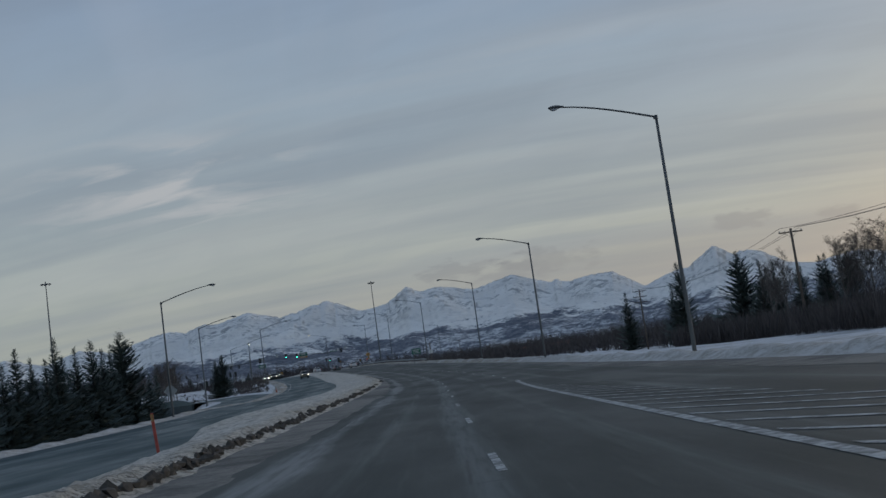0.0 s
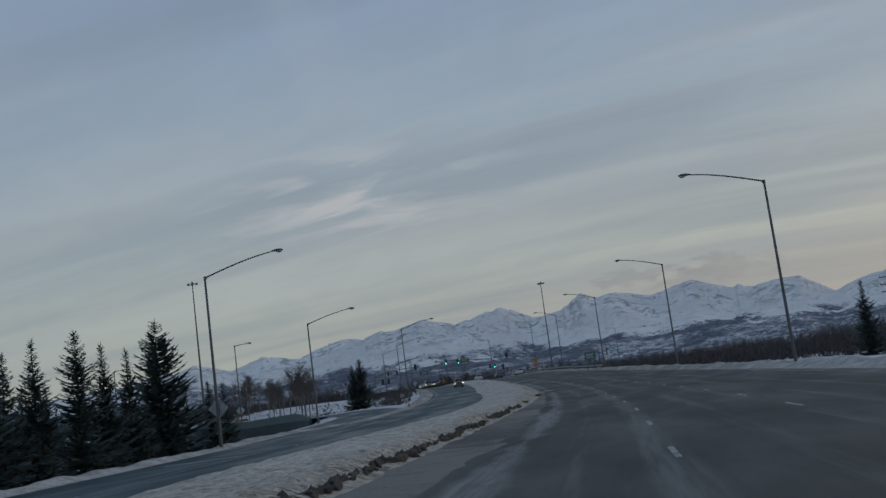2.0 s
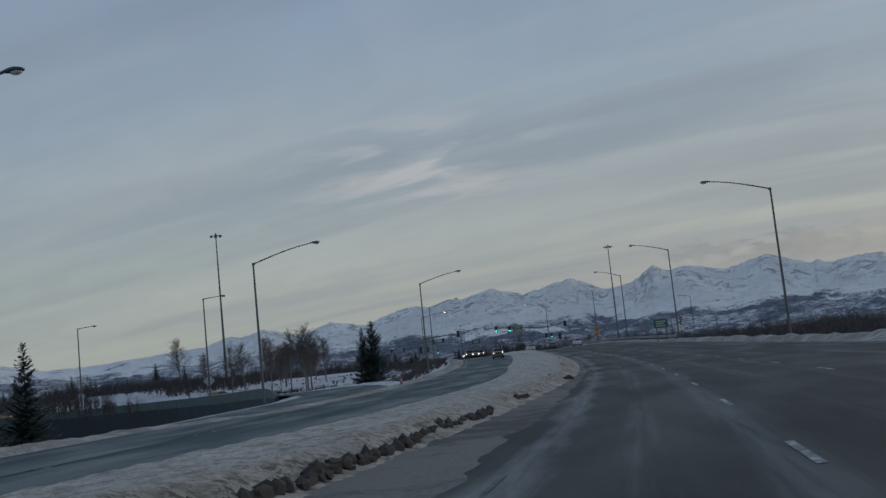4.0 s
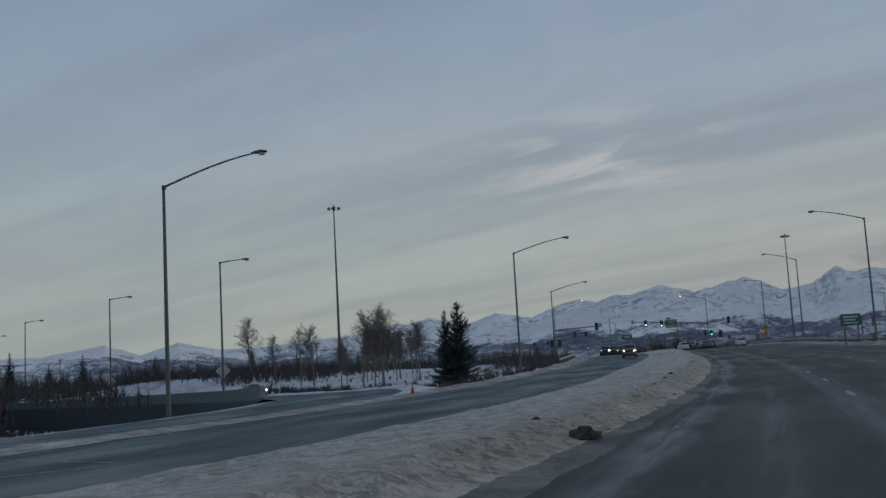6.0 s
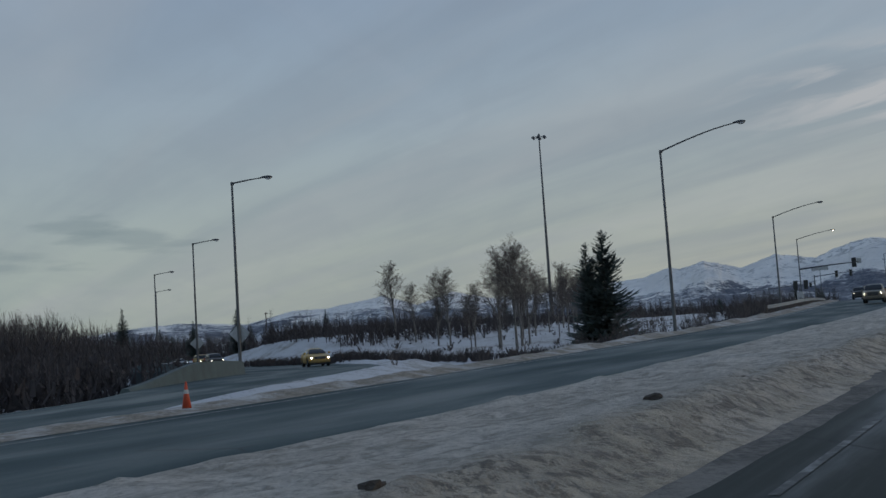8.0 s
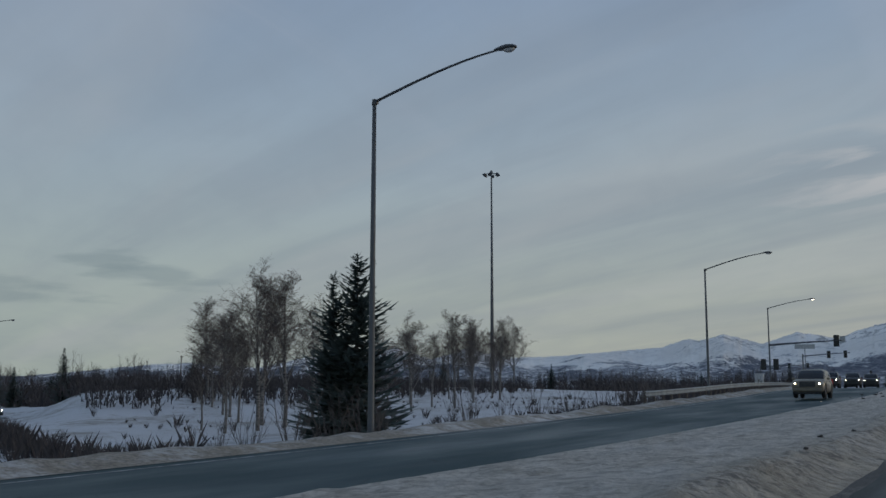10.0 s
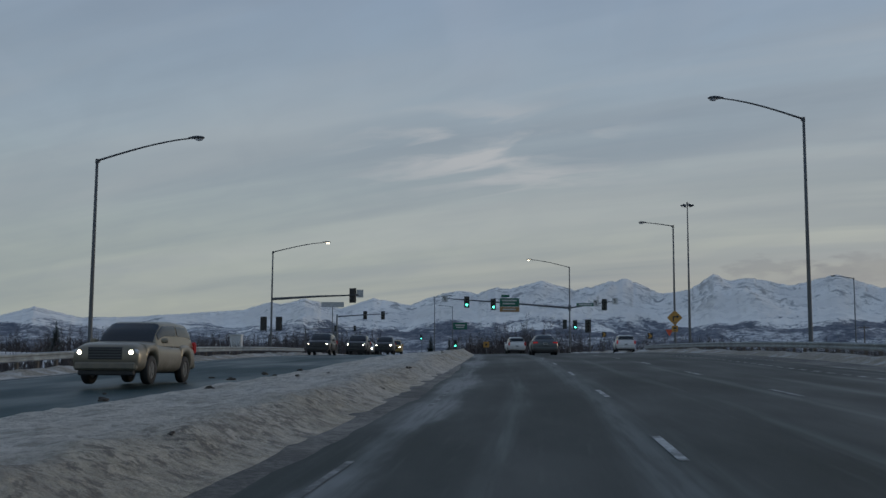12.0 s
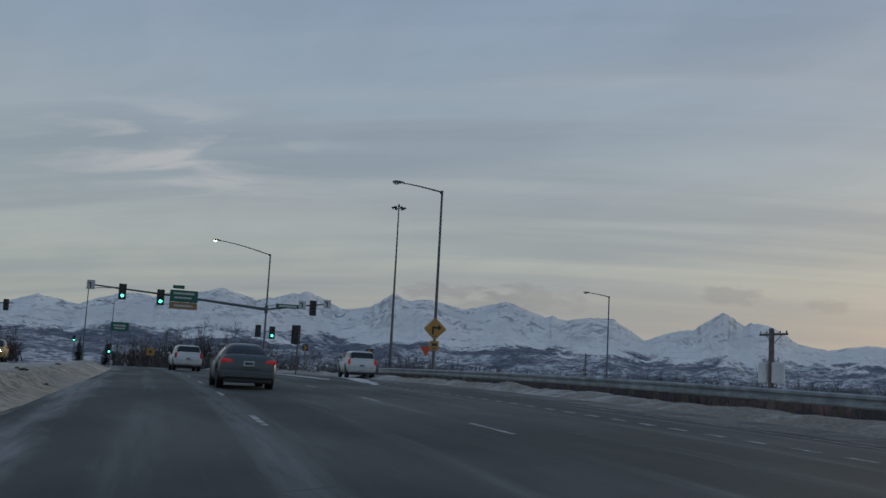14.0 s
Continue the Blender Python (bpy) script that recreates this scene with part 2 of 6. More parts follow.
asphalt("asphalt", False)
asphalt("asphalt_wet", True)
snow("snow_field", (0.56, 0.565, 0.575), (0.25, 0.23, 0.195), 0.45, 0.5)
m = M("snow_median", 0.75)
big, mid, small = m.noise(0.16, 4), m.noise(1.3, 6, 0.65, stretch=(1, 1, 1)), m.noise(11, 5, 0.7)
r = m.sep("UV")[0]
v = m.op("ADD", m.op("MULTIPLY", mid, 0.55), m.op("MULTIPLY", small, 0.45))
c = m.mix(m.rng(v, 0.40, 0.60), (0.74, 0.685, 0.60), (0.47, 0.43, 0.36))
pit = m.noise(2.6, 6, 0.65, dist=0.6)
c = m.mix(m.op("MULTIPLY", m.rng(pit, 0.50, 0.62), 0.7), c, (0.24, 0.215, 0.17))
c = m.mix(m.op("MULTIPLY", m.rng(small, 0.55, 0.67), 0.5), c, (0.17, 0.15, 0.12))
edge = m.op("ADD", r, m.op("MULTIPLY", m.op("SUBTRACT", mid, 0.5), 2.6))
stain = m.op("MULTIPLY", m.rng(edge, 2.1, 0.7), m.op("MULTIPLY", m.rng(m.noise(0.25, 4), 0.35, 0.6, 0.35, 1.0), m.rng(m.sep("UV")[1], 60.0, 115.0, 0.3, 1.0)))
c = m.mix(m.op("MULTIPLY", stain, 0.7), c, m.mix(m.rng(m.noise(2.2, 6, 0.7), 0.38, 0.60), (0.54, 0.47, 0.33), (0.27, 0.225, 0.145)))
# black frozen grit thrown up along the lip
grit = m.op("MULTIPLY", m.rng(m.op("ABSOLUTE", m.op("SUBTRACT", edge, 0.75)), 0.75, 0.2), m.rng(m.noise(4.5, 6, 0.75), 0.48, 0.58))
c = m.mix(m.op("MULTIPLY", grit, 0.8), c, (0.045, 0.038, 0.026))
c = m.mix(m.op("MULTIPLY", m.rng(big, 0.5, 0.68), 0.3), c, (0.70, 0.69, 0.66))
# road film settles thicker towards the junction
film = m.op("MULTIPLY", m.rng(m.sep("UV")[1], 75.0, 135.0), m.rng(v, 0.30, 0.62, 0.12, 0.36))
c = m.mix(film, c, (0.36, 0.335, 0.295))
m.color(c)
m.bump(m.op("ADD", m.op("ADD", mid, pit), m.op("MULTIPLY", small, 0.8)), 1.0, 0.13)
m = M("snow_ridge", 0.75)
big, mid, small = m.noise(0.14, 4), m.noise(1.1, 6, 0.65), m.noise(9, 5, 0.65)
v = m.op("ADD", m.op("MULTIPLY", mid, 0.6), m.op("MULTIPLY", small, 0.4))
c = m.mix(m.rng(v, 0.42, 0.60), (0.56, 0.55, 0.53), (0.33, 0.31, 0.275))
sand = m.op("MULTIPLY", m.rng(m.sep("UV")[1], 75.0, 150.0, 0.15, 1.0), m.rng(m.op("ADD", m.op("MULTIPLY", big, 0.5), m.op("MULTIPLY", mid, 0.5)), 0.34, 0.56))
c = m.mix(m.op("MULTIPLY", sand, 0.85), c, m.mix(m.rng(small, 0.35, 0.62), (0.29, 0.245, 0.175), (0.15, 0.125, 0.09)))
c = m.mix(m.op("MULTIPLY", m.rng(small, 0.55, 0.68), 0.4), c, (0.12, 0.105, 0.08))
m.color(c)
m.bump(m.op("ADD", mid, m.op("MULTIPLY", small, 0.6)), 1.0, 0.10)
snow("slush", (0.18, 0.168, 0.145), (0.055, 0.052, 0.045), 0.6, 1.0)
m = M("road_paint", 0.65)
m.color(m.mix(m.op("MULTIPLY", m.rng(m.noise(3.0, 6, 0.7), 0.40, 0.58), 0.85), (0.42, 0.435, 0.43), (0.075, 0.085, 0.085)))
m.bump(m.noise(40, 3), 0.2, 0.004)
m = M("road_paint_worn", 0.7)
m.color(m.mix(m.op("MULTIPLY", m.rng(m.noise(2.2, 6, 0.7), 0.36, 0.56), 0.92), (0.24, 0.245, 0.235), (0.05, 0.055, 0.052)))
simple("steel_dark", (0.10, 0.105, 0.11), 0.5, 0.6)
simple("galvanised", (0.125, 0.132, 0.135), 0.6, 0.45, 0.12, 0.8)
simple("rail_steel", (0.30, 0.33, 0.34), 0.55, 0.5, 0.3, 1.5)
simple("wood_pole", (0.13, 0.105, 0.085), 0.85, 0, 0.3, 5, 0.4)
simple("concrete", (0.36, 0.355, 0.34), 0.85, 0, 0.2, 2.0, 0.3)
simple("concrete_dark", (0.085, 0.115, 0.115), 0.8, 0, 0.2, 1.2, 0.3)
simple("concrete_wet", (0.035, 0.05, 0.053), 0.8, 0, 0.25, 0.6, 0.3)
simple("sign_back", (0.42, 0.44, 0.45), 0.5, 0.6)
simple("rubber", (0.02, 0.02, 0.021), 0.75)
simple("dark_trim", (0.025, 0.026, 0.028), 0.5)
simple("signal_black", (0.02, 0.022, 0.022), 0.45)
simple("sign_green", (0.01, 0.12, 0.075), 0.45, 0, 0.1)
simple("sign_white", (0.46, 0.47, 0.46), 0.5, 0, 0.1)
simple("sign_yellow", (0.42, 0.22, 0.04), 0.45, 0, 0.1)
simple("sign_black", (0.02, 0.02, 0.02), 0.5)
simple("sign_brown", (0.30, 0.17, 0.06), 0.5, 0, 0.1)
simple("orange_plastic", (0.55, 0.08, 0.03), 0.5, 0, 0.15)
simple("red_stake", (0.42, 0.07, 0.05), 0.6, 0, 0.2)
simple("white_wall", (0.6, 0.61, 0.6), 0.7, 0, 0.15, 0.7)
simple("roof_dark", (0.09, 0.09, 0.10), 0.8, 0, 0.2)
simple("brick_red", (0.22, 0.12, 0.10), 0.85, 0, 0.2, 0.8)
m = M("glass", 0.06, 0, (0.012, 0.015, 0.018))
m = M("lamp_lens", 0.2, 0, (0.5, 0.5, 0.5))
M("lamp_lit", 0.3, 0, (0.8, 0.75, 0.6)).emit((1.0, 0.86, 0.62), 3.5)
M("headlight_lit", 0.2, 0, (0.9, 0.9, 0.85)).emit((1.0, 0.88, 0.66), 14.0)
M("green_lit", 0.3, 0, (0.05, 0.6, 0.4)).emit((0.08, 1.0, 0.62), 5.0)
M("tail_red", 0.25, 0, (0.35, 0.02, 0.02)).emit((1.0, 0.05, 0.04), 0.03)
M("brake_lit", 0.25, 0, (0.30, 0.02, 0.02)).emit((1.0, 0.05, 0.05), 0.11)
M("lens_dark", 0.2, 0, (0.03, 0.03, 0.03))


def paint(name, color, metal=0.3):
    m = M(name, 0.32, metal, color)
    f = m.noise(1.2, 5)
    grime = m.rng(m.sep("Object")[2], 0.95, 0.25)
    k = m.op("MULTIPLY", grime, m.rng(m.noise(4, 5), 0.25, 0.75, 0.3, 1.0))
    c = m.mix(m.rng(f, 0.3, 0.7), tuple(c * 0.9 for c in color), color)
    m.color(m.mix(m.op("MULTIPLY", k, 0.75), c, (0.12, 0.118, 0.11)))
    m.rough(m.rng(k, 0.0, 1.0, 0.3, 0.75))
    return m


paint("paint_grey", (0.085, 0.10, 0.105), 0.4)
paint("paint_white", (0.62, 0.63, 0.62), 0.0)
paint("paint_tan", (0.24, 0.21, 0.155), 0.3)
paint("paint_black", (0.03, 0.032, 0.036), 0.3)
paint("paint_yellow", (0.45, 0.27, 0.03), 0.0)
paint("paint_silver", (0.42, 0.43, 0.44), 0.6)
m = M("needles", 0.75)
m.color(m.mix(m.op("ADD", m.op("MULTIPLY", m.island(), 0.6), m.op("MULTIPLY", m.noise(1.2, 4), 0.4)), (0.048, 0.068, 0.062), (0.098, 0.128, 0.112)))
m = M("bark", 0.9)
m.color(m.mix(m.rng(m.noise(6, 5, stretch=(1, 1, 0.2)), 0.3, 0.7), (0.05, 0.042, 0.036), (0.15, 0.13, 0.115))).bump(m.noise(18, 4, stretch=(1, 1, 0.25)), 0.6, 0.02)
m = M("birch_bark", 0.8)
m.color(m.mix(m.rng(m.noise(5, 5, stretch=(1, 1, 3.0)), 0.42, 0.62), (0.24, 0.225, 0.205), (0.05, 0.043, 0.04))).bump(m.noise(14, 4, stretch=(1, 1, 3.0)), 0.4, 0.01)
m = M("twigs", 0.9)
m.color(m.mix(m.island(), (0.07, 0.058, 0.052), (0.15, 0.128, 0.115)))
m = M("scrub", 0.95)
m.color(m.mix(m.island(), (0.044, 0.039, 0.040), (0.100, 0.086, 0.082)))
m = M("clod", 0.9)
m.color(m.mix(m.noise(6, 5), (0.022, 0.019, 0.016), (0.085, 0.072, 0.058))).bump(m.noise(20, 4), 0.7, 0.02)

# ---- shape helpers ----
def link(name, bm, mat, parent=None, label="", smooth=False):
    me = bpy.data.meshes.new(name)
    bm.normal_update()
    bm.to_mesh(me)
    bm.free()
    for x in (mat if isinstance(mat, (list, tuple)) else [mat]):
        me.materials.append(MATS[x])
    if smooth:
        me.polygons.foreach_set("use_smooth", [True] * len(me.polygons))
    ob = new(name, me)
    if parent is not None:
        ob.parent = parent
    if label:
        ob["label"] = label
    return ob


def part(name, bm, mat, parent, label="", smooth=False):
    return link(name, bm, mat, parent, label, smooth)


def raw(name, verts, faces, mat, parent=None, label="", smooth=False):
    me = bpy.data.meshes.new(name)
    me.from_pydata(verts, [], faces)
    for x in (mat if isinstance(mat, (list, tuple)) else [mat]):
        me.materials.append(MATS[x])
    if smooth:
        me.polygons.foreach_set("use_smooth", [True] * len(me.polygons))
    me.update()
    ob = new(name, me)
    if parent is not None:
        ob.parent = parent
    if label:
        ob["label"] = label
    return ob


def empty(name, m, label, category, group=""):
    ob = new(name)
    ob.matrix_basis = m
    return tagged(ob, label, category, group)


def box(bm, cx, cy, cz, sx, sy, sz, bevel=0.0, rot=None):
    r = bmesh.ops.create_cube(bm, size=1)
    vs = r["verts"]
    bmesh.ops.scale(bm, vec=(sx, sy, sz), verts=vs)
    if bevel:
        es = list({e for v in vs for e in v.link_edges})
        b = bmesh.ops.bevel(bm, geom=es, offset=bevel, segments=1, affect="EDGES", profile=0.7)
        vs = list({v for f in b["faces"] for v in f.verts} | {v for v in vs if v.is_valid})
    if rot is not None:
        bmesh.ops.rotate(bm, cent=(0, 0, 0), matrix=rot, verts=vs)
    bmesh.ops.translate(bm, vec=(cx, cy, cz), verts=vs)
    return vs


def tube(bm, pts, radii, sides=8, cap=True):
    """A tapered tube along points."""
    rings = []
    pts = [Vector(p) for p in pts]
    for i, p in enumerate(pts):
        a = pts[min(i + 1, len(pts) - 1)] - pts[max(i - 1, 0)]
        a.normalize()
        up = Vector((0, 0, 1)) if abs(a.z) < 0.95 else Vector((0, 1, 0))
        x = a.cross(up).normalized()
        y = x.cross(a)
        r = radii[i] if isinstance(radii, (list, tuple)) else radii
        rings.append([bm.verts.new(p + (x * math.cos(k * math.tau / sides) + y * math.sin(k * math.tau / sides)) * r) for k in range(sides)])
    for a, b in zip(rings, rings[1:]):
        for k in range(sides):
            bm.faces.new((a[k], a[(k + 1) % sides], b[(k + 1) % sides], b[k]))
    if cap:
        bm.faces.new(rings[0][::-1])
        bm.faces.new(rings[-1])


def BM():
    return bmesh.new()


# ---- the line of the road ----
# u counts seconds of driving, about 18.3 m each; d is metres to the right of the car's own line
PX = (0.00055681, -0.011963, -0.077247, 12.699, -104.88)
PY = (0.00034771, 0.0024725, -0.093088, 15.871, -144.02)
PZ = (1.8564e-05, 0.026673, -0.12506, 0.10493)
V = 18.3
TURN = -0.0157          # the bend goes on past the last stretch


def _table():
    us = np.arange(-12, 40.001, 0.05)
    rows = []
    x = y = z = h = 0.0
    for u in us:
        c = min(max(u, 0.0), 14.0)
        vx, vy, vz = (np.polyval(np.polyder(p), c) for p in (PX, PY, PZ))
        hh = math.atan2(vx, vy)
        rows.append([np.polyval(PX, c), np.polyval(PY, c), np.polyval(PZ, c), hh, vz])
    rows = np.array(rows)
    i0 = int(round(12 / 0.05))
    i1 = int(round(26 / 0.05))
    for i in range(i0 - 1, -1, -1):
        h = rows[i0, 3]
        rows[i, :2] = rows[i + 1, :2] - np.array([math.sin(h), math.cos(h)]) * V * 0.05
        rows[i, 2], rows[i, 3] = rows[i0, 2], h
    for i in range(i1 + 1, len(us)):
        du = us[i] - 14
        h = rows[i1, 3] + TURN * min(du, 9)
        rows[i, :2] = rows[i - 1, :2] + np.array([math.sin(h), math.cos(h)]) * V * 0.05
        rows[i, 2] = rows[i1, 2] + rows[i1, 4] * 2.6 * (1 - math.exp(-du / 2.6))
        rows[i, 3] = h
    return us, rows


US, ROWS = _table()


def ref(u):
    if u < US[0] or u > US[-1]:
        e = ROWS[0] if u < US[0] else ROWS[-1]
        k = (u - (US[0] if u < US[0] else US[-1])) * V
        return e[0] + math.sin(e[3]) * k, e[1] + math.cos(e[3]) * k, e[2], e[3]
    f = (u - US[0]) / 0.05
    i = min(int(f), len(US) - 2)
    a = ROWS[i] + (ROWS[i + 1] - ROWS[i]) * (f - i)
    return a[0], a[1], a[2], a[3]


def lerp(x, pts):
    return float(np.interp(x, [p[0] for p in pts], [p[1] for p in pts]))


def line1(u):      # dashed line to the right of the car's lane
    return lerp(u, LINE1)


LINE1 = ((-5, 0.7), (0.5, 0.78), (2, 0.92), (3.2, 1.2), (4.2, 1.55), (9, 1.6), (13.2, 1.68), (14.6, 1.3), (16, 0.95), (18, 0.9), (30, 0.9))
MED_L = ((-5, -7.2), (0, -7.5), (1.2, -8.2), (2, -9.4), (3, -13.0), (3.6, -13.9), (4.4, -13.4), (5.4, -11.4), (6.2, -10.4), (7.0, -9.7), (7.75, -9.3), (9, -9.4), (10.5, -10.2), (12.5, -9.4), (14, -8.6), (16, -8.9), (18.2, -9.5), (30, -9.5))
OPP_L = ((-5, -25), (4.5, -25), (5.2, -24.6), (6.6, -24.6), (7.0, -19.0), (8.5, -17.9), (10.4, -17.6), (12, -17.4), (14, -17.6), (18, -18.5), (30, -19))
MED_R = ((-5, -4.3), (0, -4.4), (1, -4.6), (2.4, -5.0), (3.6, -4.8), (5, -4.2), (6, -3.5), (7.4, -2.9), (9, -2.8), (30, -2.8))
RIGHT = ((-5, 12.4), (3, 12.4), (8, 12.6), (12, 13.0), (19, 13.2), (30, 13.2))


def slope(u, d):
    if d > 0:
        return lerp(u, ((-3, 0.006), (2.5, 0.008), (6, 0.028), (11.5, 0.030), (14, 0.016), (19, 0.014), (24, 0.01)))
    return 0.012


def road_z(u, d):
    dd = max(min(d, 16), -32)
    return ref(u)[2] - EYE + slope(u, dd) * dd


EYE = 1.40


def place(u, d, z=0.0, on=True):
    """World point at u, d, z metres above the road's plane."""
    x, y, rz, h = ref(u)
    k = max(min(d, 200), -200)
    px, py = x + math.cos(h) * k, y - math.sin(h) * k
    if abs(d) > 200:
        px += math.cos(0.6) * (d - k)
        py -= math.sin(0.6) * (d - k)
    return Vector((px, py, (road_z(u, d) if on else 0) + z))


def frame_at(u, d, z=0.0, turn=0.0):
    """Pose whose +y runs along the road at u, d."""
    p = place(u, d, z)
    return Matrix.Translation(p) @ Matrix.Rotation(-ref(u)[3] + radians(turn), 4, "Z")


def nz(x, y, s, seed=0.0):
    return noise.noise(Vector((x * s + seed, y * s - seed, seed)))


def fbm(x, y, s, o=4, seed=0.0):
    return noise.fractal(Vector((x * s + seed, y * s - seed, seed)), 0.9, 2.0, o)


def bump01(x, a, b):
    t = min(max((x - a) / (b - a), 0), 1)
    return t * t * (3 - 2 * t)


RAMP = [Vector(p) for p in ((-62.5, -56.5), (-50.4, -39.0), (-36.5, -16.5), (-26.0, 0.0), (-20.0, 15.0), (-17.2, 32.0), (-18.2, 52.0), (-23.5, 75.0), (-32.5, 104.0), (-45.0, 138.0), (-62.0, 172.0), (-86.0, 205.0))]


def ramp_line(n=90):
    pts = []
    m = len(RAMP)
    for i in range(n + 1):
        f = i / n * (m - 1)
        k = min(int(f), m - 2)
        t = f - k
        p0, p1, p2, p3 = RAMP[max(k - 1, 0)], RAMP[k], RAMP[k + 1], RAMP[min(k + 2, m - 1)]
        pts.append(0.5 * ((2 * p1) + (p2 - p0) * t + (2 * p0 - 5 * p1 + 4 * p2 - p3) * t * t + (3 * p1 - p0 - 3 * p2 + p3) * t ** 3))
    return pts


RAMP_PTS = ramp_line()
RAMP_A = np.array([(p.x, p.y) for p in RAMP_PTS])


RAMP_D = np.gradient(RAMP_A, axis=0)


def ramp_dist(x, y):
    """Distance from the slip road's middle, and metres to its left side (negative: right)."""
    q = RAMP_A - (x, y)
    d2 = (q ** 2).sum(1)
    i = int(d2.argmin())
    side = RAMP_D[i, 0] * -q[i, 1] + RAMP_D[i, 1] * q[i, 0]
    return float(math.sqrt(d2[i])), side > 0, RAMP_A[i, 1]


def to_ud(x, y):
    i = int(np.argmin((ROWS[:, 0] - x) ** 2 + (ROWS[:, 1] - y) ** 2))
    r = ROWS[i]
    return US[i], (x - r[0]) * math.cos(r[3]) - (y - r[1]) * math.sin(r[3])


def base_z(u, d):
    """Lie of the land before roads are cut into it."""
    z = road_z(u, d)
    if d > 0:
        far = bump01(d, 15.5, 60)
        bank = lerp(u, ((-6, 0.3), (1.0, 0.15), (3, -0.1), (5, -0.6), (9, -2.4), (12, -3.4), (20, -4.5), (26, -3.0)))
        return z + bank * (bump01(d, 15.5, 32 if u < 5 else 30)) - 0.8 * far * (d > 60)
    k = -d
    dip = lerp(u, ((2, 0), (6, -0.3), (8.6, -0.6), (10, -1.3), (13, -1.2), (16, -0.8), (20, 0)))
    edge = -lerp(u, OPP_L) + 1.2
    z += dip * bump01(k, edge, edge + 9) * (1 - bump01(k, 55, 78))
    z += 0.6 * bump01(k, 58, 78) * bump01(u, 8, 11)
    z += (0.2 - z) * bump01(k, 84, 130)
    return z


def ground_z(u, d):
    z = base_z(u, d)
    p = place(u, d, 0, False)
    z += 0.10 * fbm(p.x, p.y, 0.12, 4, 2.2) * bump01(abs(d + 4), 14, 26)
    ol, r = lerp(u, OPP_L), lerp(u, RIGHT)
    inside = ol - 1.8 < d < r + 2.0
    if inside:
        z -= 0.12
    if -140 < d < -12 and 3 < u < 22:
        rd, left, ry = ramp_dist(p.x, p.y)
        steep = bump01(ry, 12, 26) if left else 0.0
        if left and ry > -50 and not inside:
            k = bump01(rd, 4.4 - 3.2 * steep, 12.0 - 8.8 * steep) * bump01(ry, -50, -34) * (1 - bump01(rd, 42, 78))
            z += (-4.1 + 0.25 * fbm(p.x, p.y, 0.1, 3, 1.0) - z) * k
        if rd < 12:
            w = 1 - bump01(rd, 4.2 - 3.0 * steep, 11 - 7.8 * steep if left else 11)
            z = z + (ramp_z(u, d) - z) * w
            if rd < 4.2 and not inside:
                z -= 0.10
            z += 0.28 * math.exp(-((rd - 5.0) / 0.8) ** 2) * (0 if inside or (left and ry > -45) else 1)
    return z


def ramp_z(u, d):
    """The slip road leaves the highway's plane and runs on level."""
    z = road_z(u, d)
    return z + (-0.45 - z) * bump01(place(u, d, 0, False).y, 18, 52)


# ---- ground, roads ----
def build_ground():
    ds = sorted({-4300, -3000, -2000, -1300, -850, -600, -430, -320, -250, -200, -165, -140, *np.arange(-120, -84, 4.0).tolist(), *np.arange(-84, -26, 1.2).tolist(), *np.arange(-26, -14, 0.6).tolist(), *np.arange(-14, 11, 2.5).tolist(), *np.arange(11, 20, 0.5).tolist(), *np.arange(20, 60, 3.0).tolist(), 75, 100, 140, 200, 300, 450, 700, 1100, 1700, 2600, 4300})
    us = [-240, -160, -100, -60, -35, -22, -14, -9, -6, -4, -3, *np.arange(-2, 21, 0.09).tolist(), 21.5, 22.5, 24, 26, 29, 33, 38, 46, 60, 80, 110, 150, 200, 250]
    verts, faces = [], []
    for u in us:
        for d in ds:
            p = place(u, d, 0, False)
            verts.append((p.x, p.y, ground_z(u, d)))
    n = len(ds)
    for i in range(len(us) - 1):
        for j in range(n - 1):
            a = i * n + j
            faces.append((a, a + 1, a + n + 1, a + n))
    ob = raw("ground", verts, faces, "snow_field", smooth=True)
    tagged(ob, "snow-covered winter ground with dead grass showing", "ground", kind="structure")


def strip(name, us, left, right, cols, height, mat, label="", category="", uv0=None, smooth=True):
    """A sheet along the road between two edges given as functions of u."""
    verts, faces, uvs = [], [], []
    for u in us:
        a, b = left(u), right(u)
        for j in range(cols + 1):
            d = a + (b - a) * j / cols
            p = place(u, d, 0, False)
            verts.append((p.x, p.y, height(u, d, j / cols)))
            uvs.append((uv0(u, d) if uv0 else d - line1(u), u * V))
    n = cols + 1
    for i in range(len(us) - 1):
        for j in range(cols):
            k = i * n + j
            faces.append((k, k + 1, k + n + 1, k + n))
    ob = raw(name, verts, faces, mat, smooth=smooth)
    lay = ob.data.uv_layers.new(name="UVMap")
    vi = np.empty(len(ob.data.loops), dtype=np.int32)
    ob.data.loops.foreach_get("vertex_index", vi)
    lay.data.foreach_set("uv", np.array(uvs)[vi].ravel())
    return tagged(ob, label, category, kind="structure")


